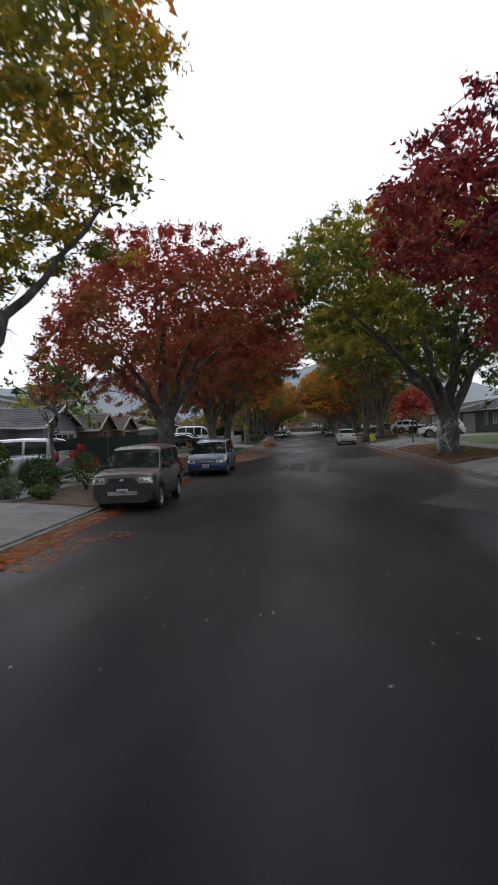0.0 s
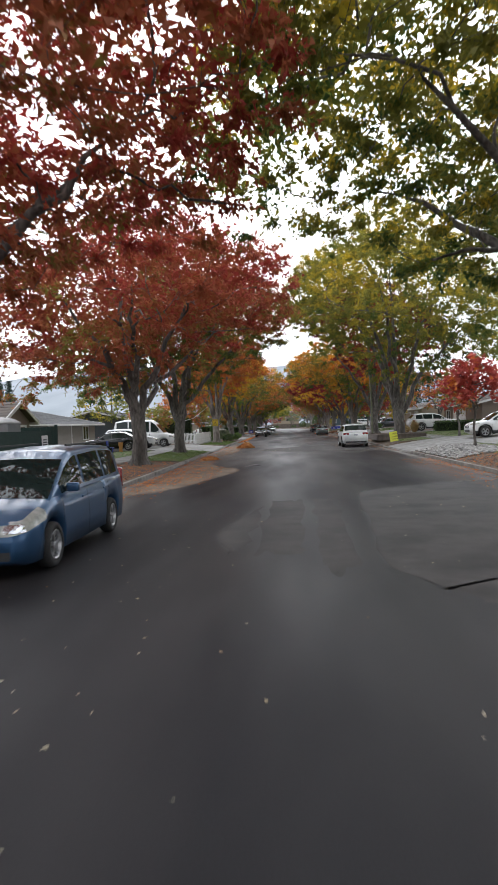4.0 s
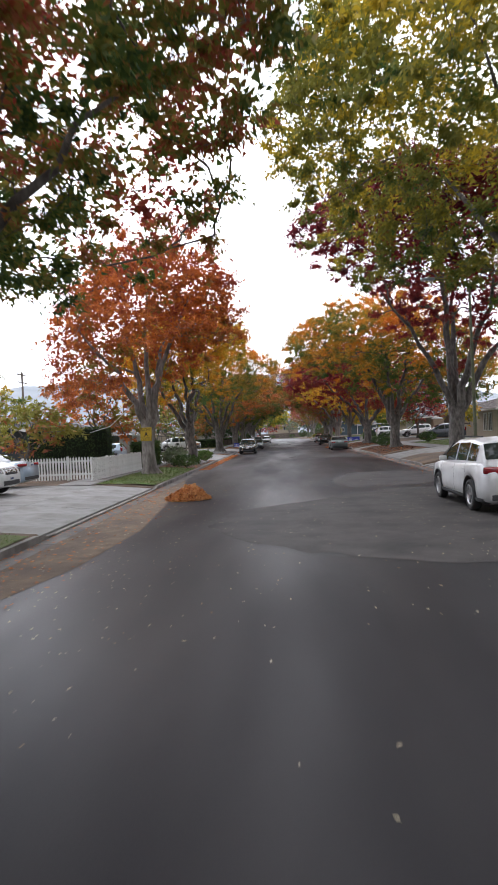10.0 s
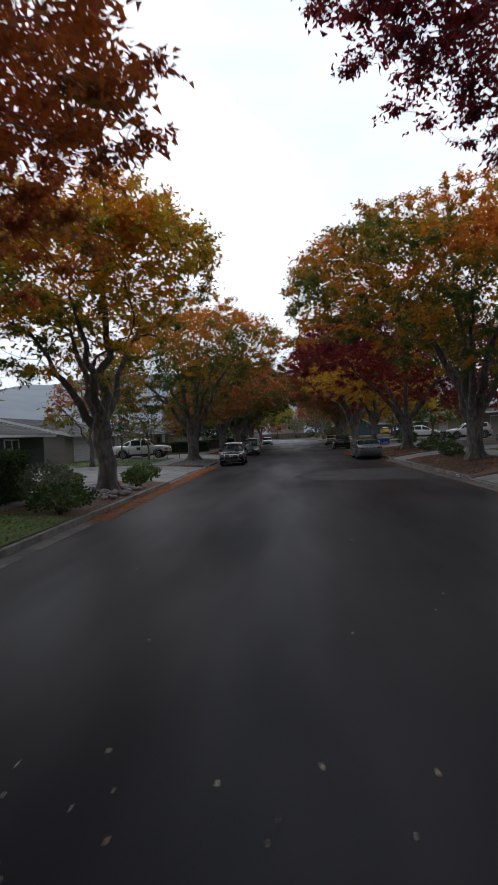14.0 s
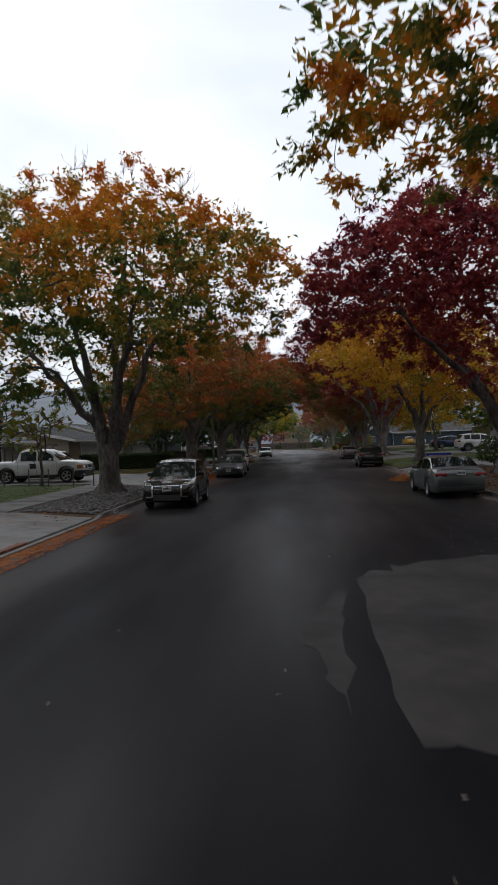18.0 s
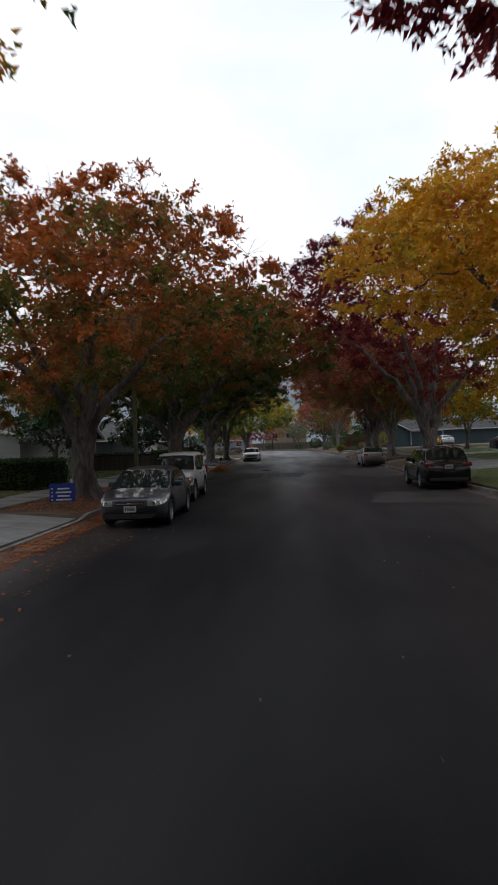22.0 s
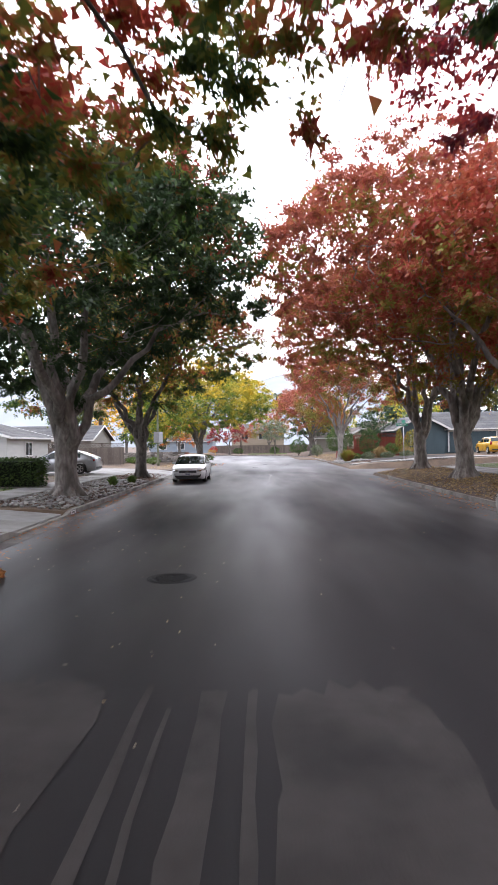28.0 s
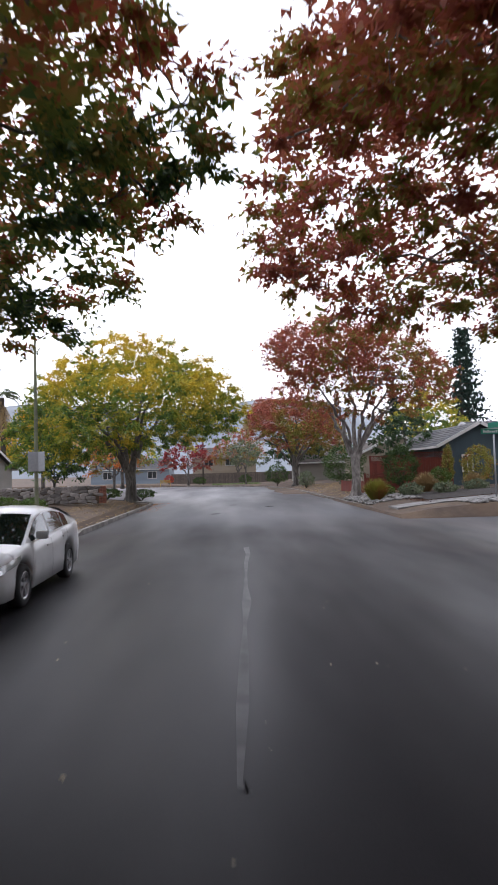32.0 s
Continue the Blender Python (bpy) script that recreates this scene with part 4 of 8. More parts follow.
TYRE = material("tyre_rubber", (0.018, 0.018, 0.018), 0.85, color2=(0.03, 0.029, 0.028), scale=20, bump=0.2)
ALLOY = material("wheel_alloy", (0.55, 0.55, 0.56), 0.3, 0.85, color2=(0.4, 0.4, 0.41), scale=8)
CHROME = material("chrome_trim", (0.7, 0.7, 0.71), 0.15, 1.0, scale=5)
CAR_GLASS = material("car_glass", (0.012, 0.019, 0.017), 0.03, color2=(0.02, 0.03, 0.027), scale=1, spec=0.4)
TRIM = material("black_trim", (0.02, 0.02, 0.021), 0.55, color2=(0.035, 0.035, 0.036), scale=15, bump=0.1)
CLAD = material("grey_cladding", (0.045, 0.046, 0.048), 0.7, color2=(0.034, 0.035, 0.037), scale=10, bump=0.1)
LAMP_CLEAR = material("lamp_lens", (0.5, 0.5, 0.46), 0.1, 0.2, color2=(0.3, 0.3, 0.28), scale=14, coat=1.0, spec=0.8)
LAMP_RED = material("lamp_red", (0.28, 0.008, 0.012), 0.1, color2=(0.2, 0.006, 0.008), scale=9, coat=1.0)
LAMP_AMBER = material("lamp_amber", (0.5, 0.16, 0.01), 0.12, scale=9, coat=0.8)
PLATE = material("plate_white", (0.62, 0.62, 0.6), 0.45, color2=(0.5, 0.5, 0.48), scale=9)
PLATE_BAR = material("plate_bar", (0.05, 0.06, 0.16), 0.5, scale=9)
SEAM = material("panel_gap", (0.008, 0.008, 0.008), 0.9, scale=9)
PLASTIC_BLACK = TRIM


def wheel(parent, x, y, r, w, face, rim_mat):
    """A tyre with a dished alloy rim, five twin spokes and a hub. face: the side it shows, -1 or 1."""
    key = ("wheel", round(r, 2), round(w, 2), rim_mat.name)
    if key not in BOXES:
        ty = lathe("tyre", [(r * 0.64, -w * 0.5), (r * 0.9, -w * 0.5), (r * 0.98, -w * 0.38), (r, -w * 0.2), (r, w * 0.2), (r * 0.98, w * 0.38), (r * 0.9, w * 0.5), (r * 0.66, w * 0.49), (r * 0.64, w * 0.2)], TYRE, 28, 'X')
        bm = bmesh.new()
        rim = lathe("rim", [(r * 0.62, -w * 0.3), (r * 0.655, w * 0.47), (r * 0.6, w * 0.49), (r * 0.57, w * 0.2), (r * 0.56, -w * 0.1), (r * 0.1, -w * 0.1)], rim_mat, 28, 'X')
        bm.from_mesh(rim)
        for i in range(5):
            a = i * 72
            for o in (-7, 7):
                c, s = math.cos(radians(a + o)), math.sin(radians(a + o))
                box_bm(bm, (w * 0.33, c * r * 0.33, s * r * 0.33), (w * 0.16, r * 0.52, r * 0.085), (a + o, 0, 0))
        box_bm(bm, (w * 0.36, 0, 0), (w * 0.2, r * 0.26, r * 0.26), (45, 0, 0), bevel=r * 0.05)
        BOXES[key] = (ty, bm_mesh("rim", bm, rim_mat))
    ty, rim = BOXES[key]
    wh = part("wheel", None, parent, at=(x, y, r), rot=(random.uniform(0, 70), 0, 0 if face > 0 else 180))
    part("tyre", ty, wh)
    part("rim", rim, wh)


def car(name, label, x, y, rz, spec, paint, z=0.0, category="car", plate=True, light_front="clear", rim=None):
    """A car with its front at local y = 0, facing local -y. spec holds its length, width and outline."""
    L, W, wb, fo, r = spec["L"], spec["W"], spec["wb"], spec["fo"], spec["r"]
    hwid = W / 2
    top = lambda s: float(np.interp(s, *zip(*spec["top"])))
    roof = lambda s: float(np.interp(s, *zip(*spec["roof"])))
    c0, c1 = spec["roof"][0][0], spec["roof"][-1][0]
    rmax = max(p[1] for p in spec["roof"])
    hw = lambda s: hwid * float(np.interp(s, [0, 0.06, 0.2, 0.55, 1.2, L - 0.9, L - 0.25, L - 0.05, L], [*spec.get("nose", (0.74, 0.84, 0.93, 0.985)), 1.0, 1.0, 0.965, 0.9, 0.84]))
    clear, ra = spec.get("clear", 0.2), r + 0.075
    wheels_at = (fo, fo + wb)

    def low(s):
        for sw in wheels_at:
            if abs(s - sw) < ra:
                return max(clear, r * 0.95 + math.sqrt(max(0, ra * ra - (s - sw) ** 2)))
        e = min(s, L - s)
        return clear + 0.1 * max(0.0, 1 - e / 0.3)

    def half(s):
        b, t, h = low(s), top(s), hw(s)
        b = min(b, t - 0.1)
        dt = t - b
        return [(0, b), (h * 0.8, b), (h * 0.965, b + dt * 0.06), (h, b + dt * 0.38), (h * 0.992, b + dt * 0.7), (h * 0.955, t - dt * 0.07), (h * 0.86, t + 0.008), (h * 0.5, t + 0.03), (0, t + 0.038)]

    st = sorted({0, 0.03, 0.08, 0.16, 0.3, L - 0.3, L - 0.16, L - 0.08, L - 0.03, L, *np.arange(0.45, L - 0.4, 0.16), *[sw + ra * math.sin(q) for sw in wheels_at for q in np.linspace(-1.5708, 1.5708, 13)],
                 *[sw + o * (ra + 0.004) for sw in wheels_at for o in (-1, 1)], *[p[0] for p in spec["top"]]})
    v, f, n = [], [], 0
    for s in st:
        hp = half(s)
        ring = [(a, s, b) for a, b in hp] + [(-a, s, b) for a, b in reversed(hp[1:-1])]
        n = len(ring)
        v += ring
    for j in range(len(st) - 1):
        for i in range(n):
            k = (i + 1) % n
            f.append((j * n + i, (j + 1) * n + i, (j + 1) * n + k, j * n + k))
    f.append(tuple(range(n)))
    f.append(tuple(reversed(range((len(st) - 1) * n, len(st) * n))))
    root = thing(name, x, y, z, rz, label, category, "cars")

    def s_front(zz):
        """Where the nose reaches this height."""
        if top(0) >= zz:
            return 0.0
        return next(q for q in np.arange(0, 1.6, 0.01) if top(q) >= zz - 0.012)

    def x_edge(s, zz):
        hp = half(s)[1:7]
        return float(np.interp(zz, [q[1] for q in hp], [q[0] for q in hp]))

    def skin(nm, side, xa, so, za, zb, off, mat, rise=0.0, x_end=None):
        """A panel lying on the nose from xa outwards, round the corner as far back as so."""
        path = [(xa + ((x_end if x_end else hw(0)) - xa) * k / 8, 0.0) for k in range(9)]
        if so:
            path += [(hw(so * k / 8) + 0.2, so * k / 8) for k in range(1, 9)]
        vv, ff, q = [], [], 4
        for k, (xx, ss) in enumerate(path):
            lift = rise * ss / so if so else 0.0
            for j in range(q + 1):
                zz = za + (zb - za) * j / q + lift
                s1 = max(ss, s_front(zz))
                edge = x_edge(s1, zz)
                x1 = min(xx, edge)
                corner = max(0.0, min(1.0, (x1 - edge + 0.12) / 0.12))
                vv.append((side * (x1 + off * corner), s1 - off * (1 - 0.6 * corner), zz + off * 0.3))
        for k in range(len(path) - 1):
            for j in range(q):
                ff.append((k * (q + 1) + j, (k + 1) * (q + 1) + j, (k + 1) * (q + 1) + j + 1, k * (q + 1) + j + 1)[::side])
        return mesh_of(nm, vv, ff, mat, True)

    body = part("body", mesh_of("body", v, f, paint, True), root)
    # cabin
    cs = sorted({*np.linspace(c0, c1, 26), *[p[0] for p in spec["roof"]]})
    wr = hwid * spec.get("roofw", 0.76)

    def cab(s):
        b, t, bw = top(s) - 0.02, roof(s), hw(s) * 0.925
        k = max(0.0, (t - b) / max(0.05, rmax - b))
        w2 = bw - (bw - wr) * min(1.0, k)
        return b, t, bw, w2, k

    v, f = [], []
    for s in cs:
        b, t, bw, w2, k = cab(s)
        d = 0.07 * min(1, k * 3)
        hp = [(bw, b), ((bw * 0.55 + w2 * 0.45), b + (t - d - b) * 0.5), (w2, t - d), (w2 - 0.05, t - d * 0.3), (w2 * 0.7, t + 0.012), (0, t + 0.03)]
        ring = [(a, s, c) for a, c in hp] + [(-a, s, c) for a, c in reversed(hp[:-1])]
        n = len(ring)
        v += ring
    for j in range(len(cs) - 1):
        for i in range(n - 1):
            f.append((j * n + i, (j + 1) * n + i, (j + 1) * n + i + 1, j * n + i + 1))
    f.append(tuple(range(n)))
    f.append(tuple(reversed(range((len(cs) - 1) * n, len(cs) * n))))
    part("cabin", mesh_of("cabin", v, f, spec.get("roof_mat", paint), True), root)

    def screen(nm, sa, sb, off):
        vv, ff, m, q = [], [], 9, 8
        for j in range(q + 1):
            s = sa + (sb - sa) * j / q
            b, t, bw, w2, k = cab(s)
            for i in range(m + 1):
                u = -1 + 2 * i / m
                xx = u * (w2 - 0.025)
                zz = t + 0.012 + 0.018 * (1 - abs(u)) if abs(xx) < w2 * 0.7 else t + 0.012 * (1 - (abs(xx) - w2 * 0.7) / (w2 * 0.3))
                vv.append((xx, s + off[0], zz + off[1]))
        for j in range(q):
            for i in range(m):
                ff.append((j * (m + 1) + i, j * (m + 1) + i + 1, (j + 1) * (m + 1) + i + 1, (j + 1) * (m + 1) + i))
        return part(nm, mesh_of(nm, vv, ff, CAR_GLASS, True), root)

    ws = spec["ws"]
    screen("windshield", c0 + 0.06, ws - 0.04, (-0.006, 0.008))
    rs = spec["rs"]
    if rs:
        screen("rear_window", rs + 0.05, c1 - (c1 - rs) * spec.get("rear_low", 0.12), (0.008, 0.006))
    for side in (-1, 1):
        for sa, sb in spec["windows"]:
            vv, ff, m, q = [], [], 4, 8
            for j in range(q + 1):
                s = sa + (sb - sa) * j / q
                b, t, bw, w2, k = cab(s)
                d = 0.07 * min(1, k * 3)
                for i in range(m + 1):
                    u = 0.1 + 0.84 * i / m
                    zz = b + (t - d - b) * u
                    mid = bw * 0.55 + w2 * 0.45
                    xx = bw + (mid - bw) * u * 2 if u < 0.5 else mid + (w2 - mid) * (u - 0.5) * 2
                    vv.append((side * (xx + 0.007), s, zz))
            for j in range(q):
                for i in range(m):
                    ff.append((j * (m + 1) + i, j * (m + 1) + i + 1, (j + 1) * (m + 1) + i + 1, (j + 1) * (m + 1) + i))
            part("side_window", mesh_of("side_window", vv, ff, CAR_GLASS, True), root)
        # mirrors, handles and door gaps
        ms = c0 + (ws - c0) * 0.75
        bm = bmesh.new()
        box_bm(bm, (0, 0, 0), (0.2, 0.11, 0.14), bevel=0.035)
        part("mirror", bm_mesh("mirror", bm, spec.get("mirror_mat", paint), True), root, at=(side * (hw(ms) * 0.93 + 0.1), ms, top(ms) + 0.07))
        for sd in spec["doors"]:
            for zz0, zz1 in ((clear + 0.12, top(sd) - 0.05),):
                hh = half(sd)
                g = [(side * (a + 0.003), b) for a, b in hh[2:6]]
                vv = [(a, sd + o, b) for a, b in g for o in (-0.006, 0.006)]
                ff = [(2 * i, 2 * i + 1, 2 * i + 3, 2 * i + 2) for i in range(len(g) - 1)]
                part("door_gap", mesh_of("door_gap", vv, ff, SEAM), root)
        for sd in spec["doors"][1:]:
            sh = sd - 0.2
            bm = bmesh.new()
            box_bm(bm, (0, 0, 0), (0.04, 0.18, 0.035), bevel=0.01)
            part("door_handle", bm_mesh("door_handle", bm, spec.get("handle_mat", paint)), root, at=(side * (hw(sh) * 0.975), sh, top(sh) - 0.16))
        for sw in wheels_at:
            wheel(root, side * (hwid - 0.115), sw, r, 0.22, side, rim or ALLOY)
        # lamps wrap round the corners, a skin over the body
        hl = spec["hl"]
        xa, za, zb = hl[0] - hl[3] * 0.55, hl[2] - hl[5] * 0.55, hl[2] + hl[5] * 0.5
        so = spec.get("lamp_back", 0.16 + hl[4] + hl[6] * 0.008)
        lamp = part("headlight", skin("headlight", side, xa, so, za, zb, 0.014, LAMP_CLEAR, spec.get("lamp_rise", 0.06)), root)
        part("reflector", skin("reflector", side, xa + hl[3] * 0.25, so * 0.25, za + hl[5] * 0.22, zb - hl[5] * 0.22, 0.018, CHROME), lamp)
        if spec.get("amber"):
            part("indicator", skin("indicator", side, hw(0.12) * 0.98, so, za + 0.03, zb - 0.03, 0.018, LAMP_AMBER), lamp)
        tl = spec["tl"]
        bm = bmesh.new()
        box_bm(bm, (0, 0, 0), tl[3:6], (0, 0, -side * tl[6]), bevel=min(tl[3:6]) * 0.3)
        part("tail_light", bm_mesh("tail_light", bm, LAMP_RED, True), root, at=(side * tl[0], L - tl[1], tl[2]))
        if spec.get("clad"):
            vv, ff = [], []
            ss = [s for s in st if 0.1 < s < L - 0.1]
            for s in ss:
                hh = half(s)
                b = hh[2][1]
                e = max(b + 0.02, clear + spec["clad"])
                for a, c in ((hh[1][0] + 0.01, hh[1][1] - 0.003), (hh[2][0] + 0.012, b), (hh[3][0] + 0.012, (b + e) / 2), (hh[3][0] + 0.006, e)):
                    vv.append((side * a, s, c))
            for j in range(len(ss) - 1):
                for i in range(3):
                    ff.append((j * 4 + i, j * 4 + i + 1, (j + 1) * 4 + i + 1, (j + 1) * 4 + i))
            part("cladding", mesh_of("cladding", vv, ff, CLAD, True), root, "grey plastic side cladding")
    # front and rear furniture
    if spec.get("mask"):
        for side in (-1, 1):
            part("front_cladding", skin("front_cladding", side, 0.0, fo - ra - 0.02, clear + 0.02, spec["mask"], 0.006, CLAD), root, "dark grey plastic nose cladding")
    gr = spec["grille"]
    grille = part("grille", None, root)
    for side in (-1, 1):
        part("mesh", skin("mesh", side, 0.0, None, gr[2] - gr[1] / 2, gr[2] + gr[1] / 2, 0.011, TRIM, x_end=gr[0] / 2), grille)
        for i in range(gr[4]):
            zc = gr[2] - gr[1] / 2 + gr[1] * (i + 0.5) / gr[4]
            part("grille_bar", skin("grille_bar", side, 0.0, None, zc - 0.013, zc + 0.013, 0.026, CHROME if gr[5] else CLAD, x_end=gr[0] / 2 - 0.02), grille)
        lo = spec.get("intake", (0.31, clear + 0.1, clear + 0.26))
        part("lower_intake", skin("lower_intake", side, 0.0, None, lo[1], lo[2], 0.012, TRIM, x_end=W * lo[0]), root)
        for xa, xb, za, zb in spec.get("chrome", ()):
            part("chrome_strip", skin("chrome_strip", side, xa, None, za, zb, 0.02, CHROME, x_end=xb), root)
        if spec.get("fog"):
            part("fog_lamp", skin("fog_lamp", side, spec["fog"][0], None, spec["fog"][1] - 0.05, spec["fog"][1] + 0.05, 0.02, TRIM, x_end=spec["fog"][0] + 0.12), root)
    s_badge = s_front(gr[2])
    bm = bmesh.new()
    box_bm(bm, (0, 0, 0), (0.12, 0.03, 0.08), bevel=0.025)
    part("badge", bm_mesh("badge", bm, CHROME), grille, at=(0, s_badge - 0.035, gr[2]))
    bm = bmesh.new()
    box_bm(bm, (0, 0, 0), (W * 0.8, 0.05, 0.14), bevel=0.03)
    part("rear_valance", bm_mesh("rear_valance", bm, CLAD if spec.get("clad") else TRIM), root, at=(0, L - 0.015, clear + 0.19))
    if plate:
        for yy, zz, turn in ((-0.012, spec.get("plate_f", clear + 0.3), 0), (L + 0.008, spec.get("plate_r", 0.82), 180)):
            pl = part("number_plate", box("number_plate", (0.31, 0.014, 0.155), PLATE, 0.004), root, at=(0, yy, zz), rot=(0, 0, turn))
            for i in range(6):
                part("bar", box("bar", (0.026, 0.006, 0.07), PLATE_BAR), pl, at=(-0.105 + 0.042 * i, -0.008, 0.04))
    for rr in spec.get("rails", ()):
        for side in (-1, 1):
            bm = bmesh.new()
            box_bm(bm, (0, 0, 0), (0.035, rr[1] - rr[0], 0.035), bevel=0.012)
            part("roof_rail", bm_mesh("roof_rail", bm, TRIM), root, at=(side * (wr - 0.06), (rr[0] + rr[1]) / 2, rmax + 0.045))
    return root


